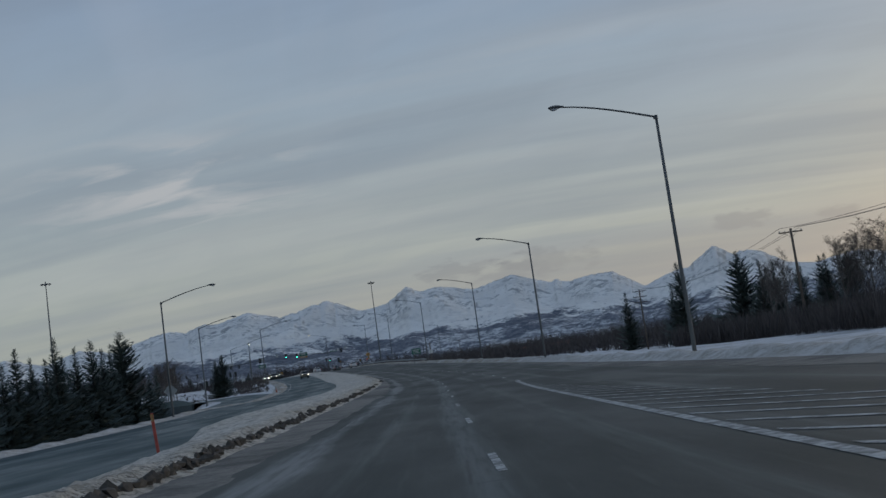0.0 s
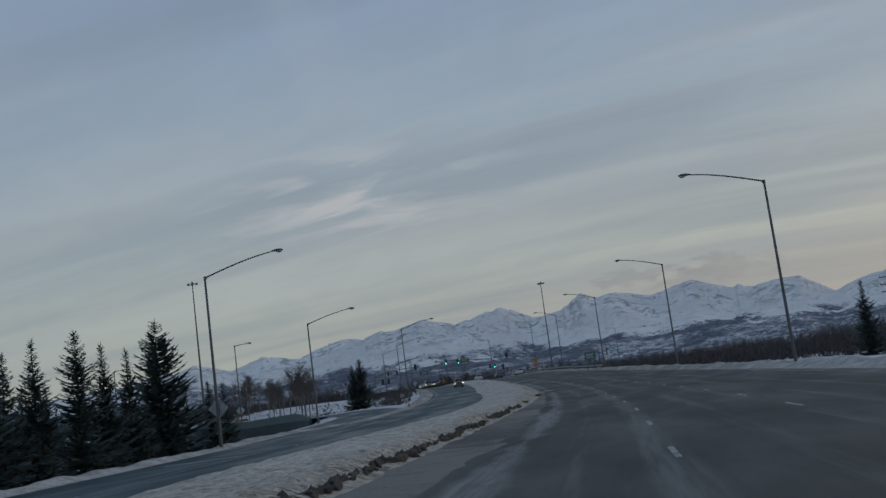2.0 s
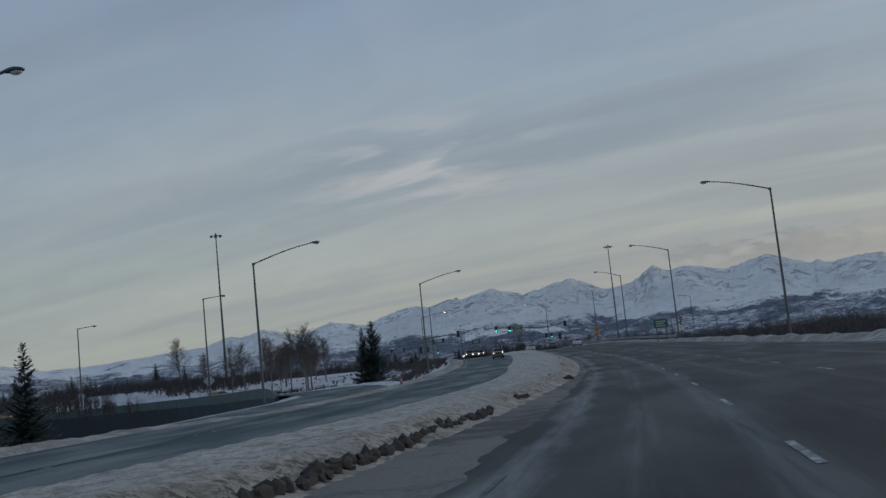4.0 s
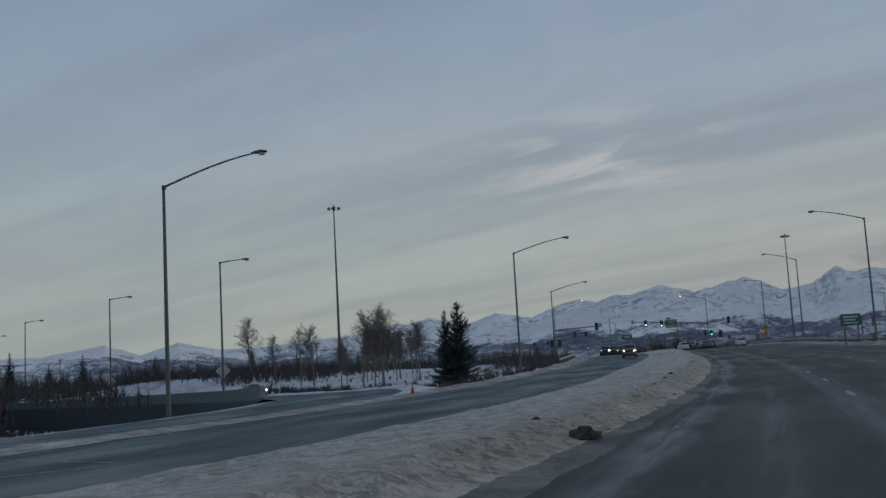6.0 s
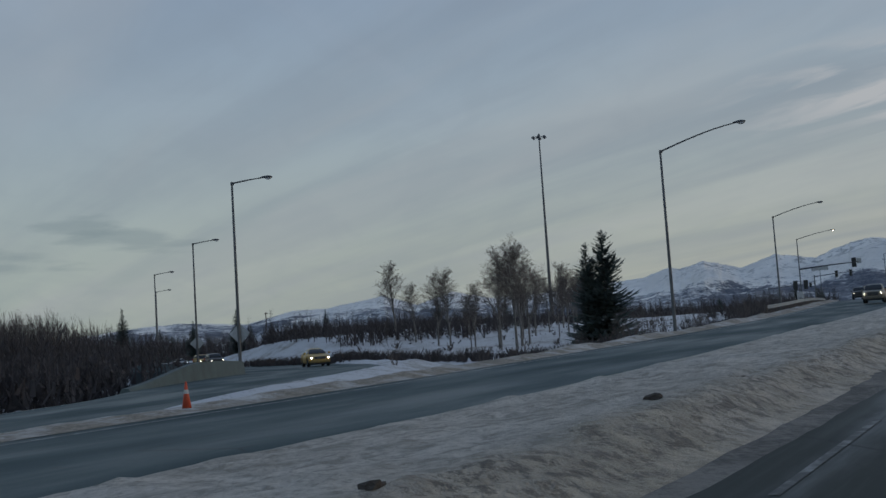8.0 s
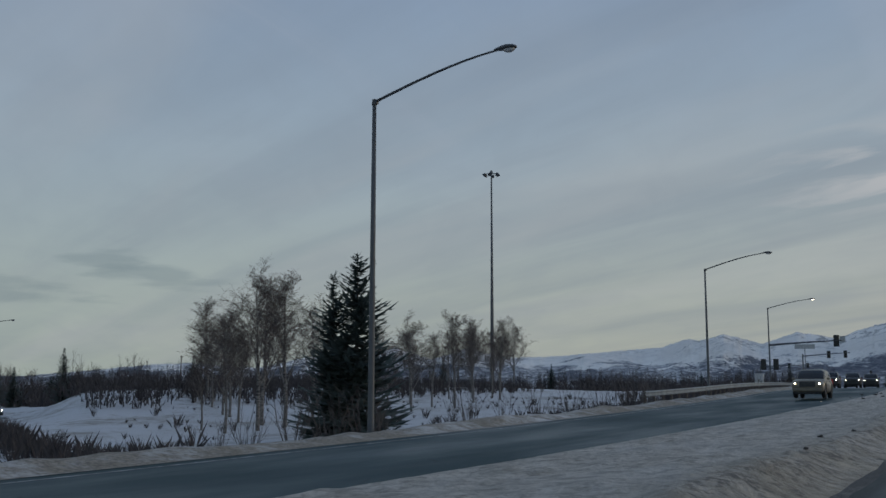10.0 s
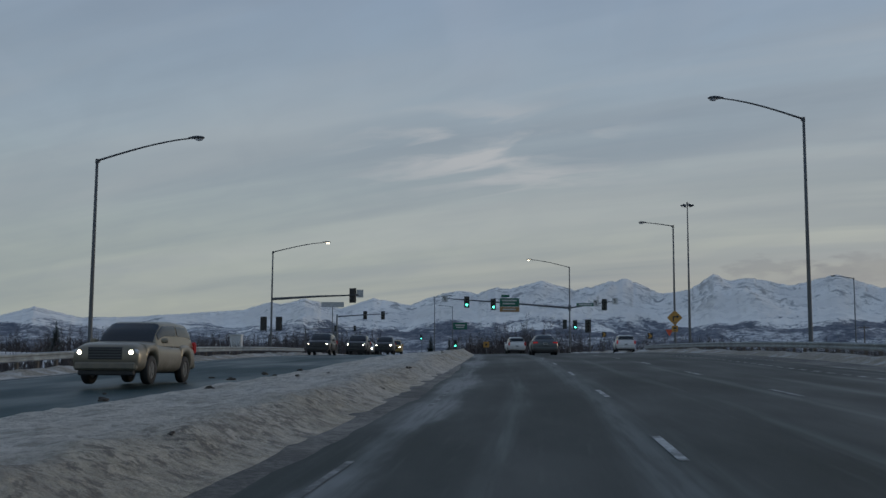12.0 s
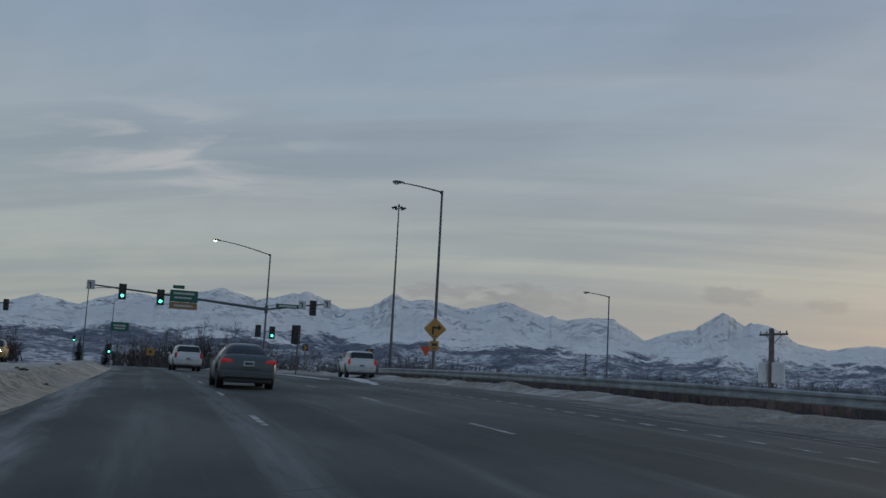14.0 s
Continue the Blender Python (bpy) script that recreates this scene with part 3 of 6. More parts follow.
def build_roads():
    us = np.arange(-8, 34, 0.12).tolist()
    strip("road", us, lambda u: lerp(u, MED_R) - 0.8, lambda u: lerp(u, RIGHT) + 0.9, 24,
          lambda u, d, f: road_z(u, d) + 0.004 * nz(u * 18, d, 0.3), "asphalt", "dark asphalt carriageway streaked with dried brine", "road")
    strip("road", us, lambda u: lerp(u, OPP_L) - 0.5, lambda u: lerp(u, MED_L) + 0.8, 16,
          lambda u, d, f: road_z(u, d), "asphalt_wet", "damp dark asphalt carriageway of the oncoming traffic", "road")
    # slip road that leaves the oncoming side
    verts, faces, uvs = [], [], []
    n = len(RAMP_PTS)
    for i, p in enumerate(RAMP_PTS):
        a = (RAMP_PTS[min(i + 1, n - 1)] - RAMP_PTS[max(i - 1, 0)]).normalized()
        s = Vector((a.y, -a.x))
        for j in range(9):
            q = p + s * (-4.0 + j - (1.75 * bump01(p.y, 14, 24) if j == 0 else 0))
            u, d = to_ud(q.x, q.y)
            verts.append((q.x, q.y, ramp_z(u, d) + 0.012))
            uvs.append((-4.0 + j, i * 3.0))
    for i in range(n - 1):
        for j in range(8):
            k = i * 9 + j
            faces.append((k, k + 1, k + 10, k + 9))
    ob = raw("road", verts, faces, "asphalt_wet", smooth=True)
    lay = ob.data.uv_layers.new(name="UVMap")
    vi = np.empty(len(ob.data.loops), dtype=np.int32)
    ob.data.loops.foreach_get("vertex_index", vi)
    lay.data.foreach_set("uv", np.array(uvs)[vi].ravel())
    tagged(ob, "curving asphalt slip road between snowy verges", "road", kind="structure")


def us_ridge():
    return [*np.arange(-6, -1, 0.2).tolist(), *np.arange(-1, 19, 0.04).tolist(), *np.arange(19, 23, 0.2).tolist()]


def build_median():
    us = [*np.arange(-3, -0.2, 0.1).tolist(), *np.arange(-0.2, 15.5, 0.018).tolist(), *np.arange(15.5, 18.2, 0.06).tolist()]

    def h(u, d, f):
        p = place(u, d, 0, False)
        w = lerp(u, MED_R) - lerp(u, MED_L)
        r = (1 - f) * w
        le = f * w
        end = bump01(18.2 - u, 0, 0.6)
        rise = (0.42 - 0.10 * bump01(u, 5.0, 7.0)) * bump01(r, 0.1, 1.5 - 0.3 * bump01(u, 6.5, 9.0)) * (1 - 0.18 * bump01(r, 1.6, 4.0)) * (0.25 * bump01(le, 0, 0.8) + 0.75 * bump01(le, 0.3, 4.2))
        rise *= 0.9 + 0.30 * fbm(p.x, p.y, 0.10, 3, 4.0)
        rough = (0.06 * fbm(p.x, p.y, 0.6, 4, 1.3) + 0.05 * fbm(p.x, p.y, 2.2, 3, 6.1)) * bump01(r, 0.0, 0.8) * bump01(le, 0, 0.6)
        crest = (0.05 + 0.10 * abs(fbm(p.x, p.y, 2.4, 4, 8.0))) * math.exp(-((r - 1.15) / 0.6) ** 2)
        return road_z(u, d) + 0.03 + (rise + rough + crest) * end - 0.05 * (1 - bump01(min(r, le), 0, 0.15))

    strip("median", us, lambda u: lerp(u, MED_L), lambda u: lerp(u, MED_R), 52, h, "snow_median", "dirty grey snow piled on the central reservation", "snow bank", lambda u, d: lerp(u, MED_R) - d)
    # ploughed ridges along the outer edges
    for name, edge, sg, hh, label in (("snow_ridge", OPP_L, -1, 0.34, "gritty ploughed snow ridge beside the oncoming carriageway"), ("snow_ridge", RIGHT, 1, 0.42, "gritty ploughed snow ridge along the roadside")):
        def hr(u, d, f, sg=sg, hh=hh):
            p = place(u, d, 0, False)
            k = (f if sg > 0 else 1 - f)
            prof = bump01(k, 0.0, 0.42) * (1 - 0.75 * bump01(k, 0.5, 1.0))
            low = 1 - 0.3 * bump01(u, 10.5, 12.8) if sg > 0 else lerp(u, ((6.4, 0.9), (7.0, 0.3), (9.0, 0.35), (10.5, 0.7)))
            return road_z(u, d) + 0.012 + low * hh * prof * (0.75 + 0.55 * fbm(p.x, p.y, 0.35, 4, 7.7)) + 0.07 * fbm(p.x, p.y, 1.4, 4, 3.1) * prof - 0.10 * bump01(k, 0.93, 1.0)
        if sg < 0:
            strip(name, us_ridge(), lambda u: lerp(u, OPP_L) - 2.2, lambda u: lerp(u, OPP_L) + 0.25, 12, hr, "snow_ridge", label, "snow bank", lambda u, d: lerp(u, OPP_L) - d)
        else:
            strip(name, us_ridge(), lambda u: lerp(u, RIGHT) - 0.2, lambda u: lerp(u, RIGHT) + 2.4, 12, hr, "snow_ridge", label, "snow bank", lambda u, d: d - lerp(u, RIGHT))
    # slush shoulder between lane and snow bank
    strip("slush_shoulder", np.arange(-3, 18.4, 0.03).tolist(), lambda u: lerp(u, MED_R) - 0.3, lambda u: line1(u) - 4.05 + 0.30 * nz(u * 18, 3, 0.08) + 0.10 * nz(u * 18, 3, 0.5), 6,
          lambda u, d, f: road_z(u, d) + 0.05 * (1 - f) ** 1.5 - 0.003 + 0.02 * nz(u * 18, d, 0.9) * (1 - f), "slush", "brown frozen slush along the lane's edge", "slush")
    strip("slush_shoulder", np.arange(-4, 22, 0.06).tolist(), lambda u: lerp(u, RIGHT) - 0.9 + 0.5 * nz(u * 18, 9, 0.2) - lerp(u, ((0, 1.6), (3, 1.0), (6, 0), (11, 0), (12.5, 0.9))), lambda u: lerp(u, RIGHT) + 0.5, 6,
          lambda u, d, f: road_z(u, d) + 0.008 + 0.02 * f * f, "slush", "grey frozen slush below the snow ridge", "slush")


def mark(name, u0, u1, d, width=0.12, lift=0.008, label="worn white painted lane dash", mat="road_paint"):
    n = max(1, int((u1 - u0) * V / 3))
    vs, fs = [], []
    for i in range(n + 1):
        u = u0 + (u1 - u0) * i / n
        c = d(u) if callable(d) else d
        for s in (-0.5, 0.5):
            vs.append(tuple(place(u, c + s * width, lift)))
    for i in range(n):
        k = 2 * i
        fs.append((k, k + 1, k + 3, k + 2))
    ob = raw(name, vs, fs, mat)
    return tagged(ob, label, "road marking", kind="structure")


def build_marks():
    L, C = 0.135, 0.5705
    for k in range(-5, 31):
        u = 0.70 + k * C - L / 2
        mark("lane_dash", u, u + L, line1, 0.12)
    for k in range(0, 28):
        u = 2.95 + k * C - L / 2
        mark("lane_dash", u, u + L, lambda x: line1(x) + 3.95, 0.12)
    for k in range(0, 62):
        u = 12.6 + k * 0.074
        mark("lane_dash", u, u + 0.036, lambda x: line1(x) + 8.05, 0.15, label="short white dotted guide mark")
    mark("edge_line", 11.5, 17.2, lambda x: line1(x) + 9.9, 0.10, 0.008, "thin worn white edge line along the shoulder")
    rl = random.Random(5)
    u = 0.2
    while u < 17.5:
        n = rl.uniform(0.08, 0.4)
        mark("edge_line", u, u + n, lambda x: line1(x) - 3.62, 0.09, 0.008, "worn white edge line showing between slush", "road_paint_worn")
        u += n + rl.uniform(0.3, 1.3)
    mark("edge_line", -4, 2.9, lambda x: lerp(x, ((-4, 2.9), (0, 3.75), (2.2, 4.4), (2.9, 4.9))), 0.22, 0.008, "broad white line bounding the painted gore")
    mark("edge_line", 3, 18, lambda x: lerp(x, OPP_L) + (0.9 if x > 7 else 7.4), 0.12, 0.008, "thin white edge line of the oncoming carriageway")
    # snow-filled chevrons in the gore
    for k in range(34):
        u = -1.2 + k * 0.115
        vs = []
        lim = lerp(u, ((-4, 2.9), (0, 3.75), (2.2, 4.4), (2.9, 4.9)))
        wid = max(0.0, 4.6 * (1 - u / 2.9))
        if wid < 0.8:
            continue
        for f in (0.06, 1.0):
            for s in (0, 0.017):
                vs.append(tuple(place(u - 0.32 * f + s, lim + wid * f, 0.008)))
        ob = raw("chevron_stripe", vs, [(0, 2, 3, 1)], "road_paint")
        tagged(ob, "faded white diagonal stripe in the painted gore", "road marking", kind="structure")


def windrow(u0, d0, u1, d1, width, seed, label):
    """A low strip of trodden snow left lying on the asphalt."""
    rnd = random.Random(seed)
    vs, fs = [], []
    n = 40
    for i in range(n + 1):
        f = i / n
        u, d = u0 + (u1 - u0) * f, d0 + (d1 - d0) * f
        w = width * (0.25 + 0.75 * math.sin(math.pi * min(max(f, 0.03), 0.97))) * rnd.uniform(0.6, 1.2)
        o = 0.3 * width * nz(u * 18, seed, 0.6)
        vs += [tuple(place(u, d + o - w / 2, 0.006)), tuple(place(u, d + o, 0.02 + 0.03 * rnd.random())), tuple(place(u, d + o + w / 2, 0.006))]
    for i in range(n):
        k = 3 * i
        fs += [(k, k + 1, k + 4, k + 3), (k + 1, k + 2, k + 5, k + 4)]
    tagged(raw("snow_strip", vs, fs, "snow_field"), label, "snow", kind="structure")


build_ground()
build_roads()
build_median()
build_marks()
windrow(16.4, 8.7, 18.9, 15.4, 1.3, 3, "thin strip of white snow where the turning lane splits off")
windrow(16.9, 8.3, 18.5, 9.1, 0.7, 6, "thin strip of white snow beside the turning lane")

# ---- mountains ----
def build_mountains():
    cx, cy = -20.0, -30.0
    # compass heading and height angle of the summits and saddles, in degrees
    west = ((-40, 1.0), (-20, 1.2), (-14, 1.85), (-12, 1.95), (-8.5, 1.7), (-6, 2.3), (-4.3, 2.3), (-1.1, 2.8), (0.7, 2.2), (2.6, 2.8), (4.8, 2.3), (7, 2.35), (10.9, 2.65), (13, 2.8), (14.4, 3.25), (14.9, 3.1), (16.2, 3.45), (18.2, 2.95), (19.9, 3.5), (21.8, 3.15))
    east = ((23.6, 3.8), (24.5, 3.95), (25.4, 3.8), (26.4, 4.1), (27.2, 4.05), (28.9, 4.48), (30.7, 3.95), (33.3, 4.58), (35.2, 3.75), (36.6, 3.95), (37.9, 4.75), (38.6, 4.4), (39.7, 4.52), (41.6, 4.1), (43.9, 4.6), (45.4, 4.1), (46.0, 3.84), (46.35, 4.0), (46.8, 3.78), (48.4, 3.97),
            (49.5, 3.95), (50.6, 3.3), (51.2, 2.9), (52.9, 3.5), (53.7, 3.55), (55.1, 4.5), (56.2, 3.85), (56.5, 4.02), (57.5, 3.88), (58.8, 3.05), (60.2, 2.75), (62, 3.05), (63.2, 2.95), (64.5, 2.55), (72, 2.4), (90, 1.8))
    az = np.arange(-32, 82, 0.07)
    rr = [2500, 2560, 2640, *np.linspace(2720, 4480, 84).tolist(), 4560, 4650, 4760]
    verts, faces = [], []
    crest = []
    for a in az:
        e = lerp(a, west + east)
        craggy = 0.4 + 0.6 * bump01(e, 2.4, 3.6)
        e += craggy * (0.05 * noise.noise(Vector((a * 1.4, 1.7, 0))) + 0.11 * (0.3 - abs(noise.noise(Vector((a * 2.3, 9.1, 0))))) + 0.07 * (0.3 - abs(noise.noise(Vector((a * 6.1, 2.1, 0))))) + 0.03 * noise.noise(Vector((a * 15.0, 4.4, 0))))
        crest.append(e)
    for i, a in enumerate(az):
        h = radians(a)
        for r in rr:
            t = (r - 2600) / (4350 - 2600)
            warp = 2.0 * noise.noise(Vector((a * 0.25, t * 2.0, 5.0)))
            ai = min(max(int(i + warp * 6 * (1 - min(max(t, 0), 1))), 0), len(az) - 1)
            top = 4350 * math.tan(radians(crest[ai] * min(max(t, 0), 1) + crest[i] * (1 - min(max(t, 0), 1)) if t < 1 else crest[i]))
            if t < 0:
                s = 0.0
            elif t < 1:
                s = 0.30 * bump01(t, 0.0, 0.4) + 0.70 * (bump01(t, 0.1, 1.0) ** 1.35)
            else:
                s = 1 - 0.5 * (t - 1) * 4
            px, py = math.sin(h) * r, math.cos(h) * r
            wx = 260 * noise.noise(Vector((px / 900, py / 900, 1.0)))
            wy = 260 * noise.noise(Vector((px / 900, py / 900, 7.0)))
            R1 = noise.ridged_multi_fractal(Vector(((px + wx) / 620, (py + wy) / 620, 2.0)), 0.9, 2.1, 7, 1.0, 2.0)
            R1 = min(max(R1 / 2.2, 0), 1)
            k = min(1, 3.2 * max(0, t) * max(0, 1 - t)) if t < 1 else 0
            R2 = noise.ridged_multi_fractal(Vector(((px + wx) / 210, (py + wy) / 210, 6.0)), 1.0, 2.1, 4, 1.0, 2.0)
            R2 = min(max(R2 / 2.2, 0), 1)
            zz = top * s * (1 - k * 0.60 * (1 - R1)) + top * 0.05 * (R1 - 0.5) * k + top * 0.075 * (R2 - 0.5) * k - 2
            d = 1.0
            verts.append((cx + math.sin(h) * r * d, cy + math.cos(h) * r * d, zz))
    n = len(rr)
    for i in range(len(az) - 1):
        for j in range(n - 1):
            k = i * n + j
            faces.append((k, k + 1, k + n + 1, k + n))
    m = M("mountain", 0.9)
    z = m.sep("Object")[2]
    geo = m.n.new("ShaderNodeNewGeometry")
    nrm = m.n.new("ShaderNodeSeparateXYZ")
    m.l.new(geo.outputs["Normal"], nrm.inputs[0])
    n1, n2, n3 = m.noise(0.006, 6, 0.62), m.noise(0.022, 6, 0.62, stretch=(1, 1, 2.2)), m.noise(0.07, 5, stretch=(1, 1, 2.5))
    rib = m.noise(0.016, 7, 0.68, stretch=(1, 1, 0.55), dist=1.2)
    wob = m.op("MULTIPLY", m.op("SUBTRACT", n1, 0.5), 260.0)
    snowc = m.mix(m.rng(n1, 0.3, 0.7), (0.80, 0.775, 0.735), (0.93, 0.905, 0.86))
    # bare rock on the steep ribs and below the crests
    steep = m.rng(m.op("ADD", nrm.outputs[2], m.op("MULTIPLY", m.op("SUBTRACT", rib, 0.5), 0.85)), 0.85, 0.66)
    high = m.rng(m.op("ADD", z, m.op("MULTIPLY", wob, 0.5)), 130.0, 250.0, 0.05, 1.0)
    blown = m.op("MULTIPLY", m.rng(rib, 0.48, 0.60), m.rng(n1, 0.36, 0.56))
    # stone tones lifted pale, with the distance haze put into the colour
    hazed_rock = m.mix(m.rng(n2, 0.3, 0.7), (0.24, 0.245, 0.25), (0.42, 0.415, 0.41))
    col = m.mix(m.op("MULTIPLY", high, m.op("MAXIMUM", m.op("MULTIPLY", steep, 0.75), m.op("MULTIPLY", blown, 0.9))), snowc, hazed_rock)
    # dark wooded foothills broken by snowy clearings; distance haze is mixed into the blue-grey tones
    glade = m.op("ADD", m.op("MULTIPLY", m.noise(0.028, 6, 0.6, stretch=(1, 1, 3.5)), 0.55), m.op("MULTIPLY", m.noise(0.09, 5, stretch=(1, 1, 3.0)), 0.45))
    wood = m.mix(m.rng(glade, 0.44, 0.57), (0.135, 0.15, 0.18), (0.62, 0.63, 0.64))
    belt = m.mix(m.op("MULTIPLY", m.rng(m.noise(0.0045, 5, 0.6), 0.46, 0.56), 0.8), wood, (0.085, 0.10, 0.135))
    f = m.rng(m.op("ADD", z, wob), 180.0, 75.0)
    f = m.rng(m.op("ADD", f, m.op("MULTIPLY", m.op("SUBTRACT", n3, 0.5), 1.3)), 0.3, 0.7)
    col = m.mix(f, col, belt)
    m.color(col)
    m.bump(m.op("ADD", m.op("ADD", n2, m.op("MULTIPLY", rib, 1.2)), m.op("MULTIPLY", n3, 0.4)), 0.8, 10.0)
    ob = raw("backdrop", verts, faces, "mountain", smooth=True)
    tagged(ob, "snowy mountain range above dark wooded foothills", "mountains", kind="structure")


build_mountains()


# ---- lamps and masts ----
def gz_at(x, y):
    u, d = to_ud(x, y)
    return ground_z(u, d)


def street_lamp(x, y, top, head, arm=4.85, rise=1.2, lit=False, label="", group="roadside lamps", foot=None):
    """Tapered pole with one bracket arm. head: heading of the arm in degrees."""
    z = gz_at(x, y) if foot is None else foot
    H = top - z
    ob = empty("street_lamp", Matrix.Translation((x, y, z)) @ Matrix.Rotation(radians(90 - head), 4, "Z"), label, "street lamp", group)
    bm = BM()
    tube(bm, [(0, 0, -0.3), (0, 0, 0.5), (0, 0, H * 0.5), (0, 0, H)], [0.125, 0.12, 0.10, 0.075], 12)
    part("pole", bm, "galvanised", ob, smooth=True)
    bm = BM()
    tube(bm, [(0, 0, -0.1), (0, 0, 0.12)], [0.21, 0.20], 12)
    for k in range(4):
        a = math.pi / 4 + k * math.pi / 2
        tube(bm, [(0.16 * math.cos(a), 0.16 * math.sin(a), 0.1), (0.16 * math.cos(a), 0.16 * math.sin(a), 0.2)], 0.025, 6)
    part("base_plate", bm, "galvanised", ob)
    bm = BM()
    tube(bm, [(0, 0, H - 0.12), (0, 0, H + 0.10)], [0.10, 0.09], 10)
    tube(bm, [(-0.02, 0, H - 0.02), (0.14, 0, H - 0.02)], 0.085, 8)
    part("collar", bm, "steel_dark", ob)
    bm = BM()
    pts = []
    for k in range(9):
        f = k / 8
        pts.append((arm * f, 0, H + rise * (1.3 * f - 0.3 * f * f * f)))
    tube(bm, pts, [0.060 - 0.022 * k / 8 for k in range(9)], 8)
    arm_ob = part("arm", bm, "steel_dark", ob, smooth=True)
    ze = pts[-1][2]
    # cobra head: flattened oval shell
    bm = BM()
    prof = ((-0.10, 0.05, 0.05), (0.05, 0.10, 0.08), (0.22, 0.17, 0.12), (0.45, 0.21, 0.13), (0.64, 0.18, 0.10), (0.76, 0.09, 0.05))
    rings = []
    for x0, w, hh in prof:
        rings.append([bm.verts.new((arm + x0, w * math.cos(t * math.tau / 12), ze + hh * (math.sin(t * math.tau / 12) if math.sin(t * math.tau / 12) > 0 else 0.55 * math.sin(t * math.tau / 12)) + 0.02)) for t in range(12)])
    for a, b in zip(rings, rings[1:]):
        for t in range(12):
            bm.faces.new((a[t], a[(t + 1) % 12], b[(t + 1) % 12], b[t]))
    bm.faces.new(rings[0][::-1])
    bm.faces.new(rings[-1])
    head_ob = part("lamp_head", bm, "steel_dark", ob, smooth=True)
    bm = BM()
    bmesh.ops.create_uvsphere(bm, u_segments=12, v_segments=6, radius=1)
    bmesh.ops.scale(bm, vec=(0.22, 0.15, 0.10), verts=bm.verts)
    bmesh.ops.translate(bm, vec=(arm + 0.48, 0, ze - 0.05), verts=bm.verts)
    part("lens", bm, "lamp_lit" if lit else "lamp_lens", head_ob, "glowing lens" if lit else "", smooth=True)
    return ob


def head_at(x, y):
    u, _ = to_ud(x, y)
    return math.degrees(ref(u)[3])


LEFT_LAMPS = ((-57.2, -40.8, 10.67), (-31.0, 3.8, 10.88), (5.6, 49.3, 12.81), (32.6, 103.6, 13.31))
RIGHT_LAMPS = ((-59.6, -109.7, 11.62), (-24.3, -63.2, 11.93), (8.8, -15.5, 12.83), (43.5, 42.2, 15.0), (68.1, 88.6, 15.9))
for x, y, t in LEFT_LAMPS:
    street_lamp(x, y, t, head_at(x, y) + 90, arm=5.1, label="tall grey steel street lamp with curved arm, beside the oncoming carriageway")
for x, y, t in RIGHT_LAMPS:
    street_lamp(x, y, t, head_at(x, y) - 90, arm=4.4 if x > 60 else 4.95, label="tall grey steel street lamp with curved arm, on the snowy roadside")
street_lamp(92.1, 133.8, 16.72, head_at(92, 133) - 90, arm=2.8, rise=0.35, label="slim steel street lamp carrying yellow warning signs")
street_lamp(150.2, 167.6, 15.9, head_at(145, 163) - 75, arm=2.6, rise=0.4, label="slim steel street lamp beyond the guardrail")
for x, y, t in ((-24.0, 51.7, 12.75), (-34.7, 90.8, 12.97), (-48.2, 130.1, 13.15), (-58.0, 172.0, 13.4)):
    street_lamp(x, y, t, 95, arm=2.1, rise=0.25, label="slim steel street lamp along the slip road", group="slip road lamps", foot=-0.55)
street_lamp(141.0, 300.0, 17.5, -60, arm=3.0, rise=0.4, label="distant steel street lamp past the junction")
street_lamp(118.0, 258.0, 17.0, 120, arm=3.0, rise=0.4, label="distant steel street lamp past the junction")
street_lamp(-110.5, -95.0, 10.6, head_at(-110, -95) + 90, label="tall grey steel street lamp with curved arm, beside the oncoming carriageway")


def high_mast(x, y, top, z):
    ob = empty("high_mast", Matrix.Translation((x, y, z)), "very tall tapered steel mast with a ring of floodlights", "light mast", "high masts")
    H = top - z
    bm = BM()
    tube(bm, [(0, 0, 0), (0, 0, 0.4), (0, 0, H * 0.5), (0, 0, H)], [0.46, 0.44, 0.28, 0.14], 14)
    part("pole", bm, "galvanised", ob, smooth=True)
    bm = BM()
    n = 24
    for k in range(n):
        a, b = k * math.tau / n, (k + 1) * math.tau / n
        tube(bm, [(1.25 * math.cos(a), 1.25 * math.sin(a), H - 0.5), (1.25 * math.cos(b), 1.25 * math.sin(b), H - 0.5)], 0.06, 5, False)
    for k in range(6):
        a = k * math.tau / 6
        tube(bm, [(0.1 * math.cos(a), 0.1 * math.sin(a), H - 0.2), (1.25 * math.cos(a), 1.25 * math.sin(a), H - 0.5)], 0.05, 5)
    ring = part("ring", bm, "steel_dark", ob)
    bm = BM()
    tube(bm, [(0, 0, H - 0.1), (0, 0, H + 0.35)], [0.28, 0.2], 10)
    part("cap", bm, "steel_dark", ob)
    for k in range(6):
        a = k * math.tau / 6 + 0.3
        bm = BM()
        tube(bm, [(1.35 * math.cos(a), 1.35 * math.sin(a), H - 0.35), (1.6 * math.cos(a), 1.6 * math.sin(a), H - 0.75)], [0.20, 0.42], 10)
        part("floodlight", bm, "steel_dark", ring)
    return ob


high_mast(20.9, 218.6, 47.5, 1.8)
high_mast(203.8, 281.1, 47.0, -1.0)


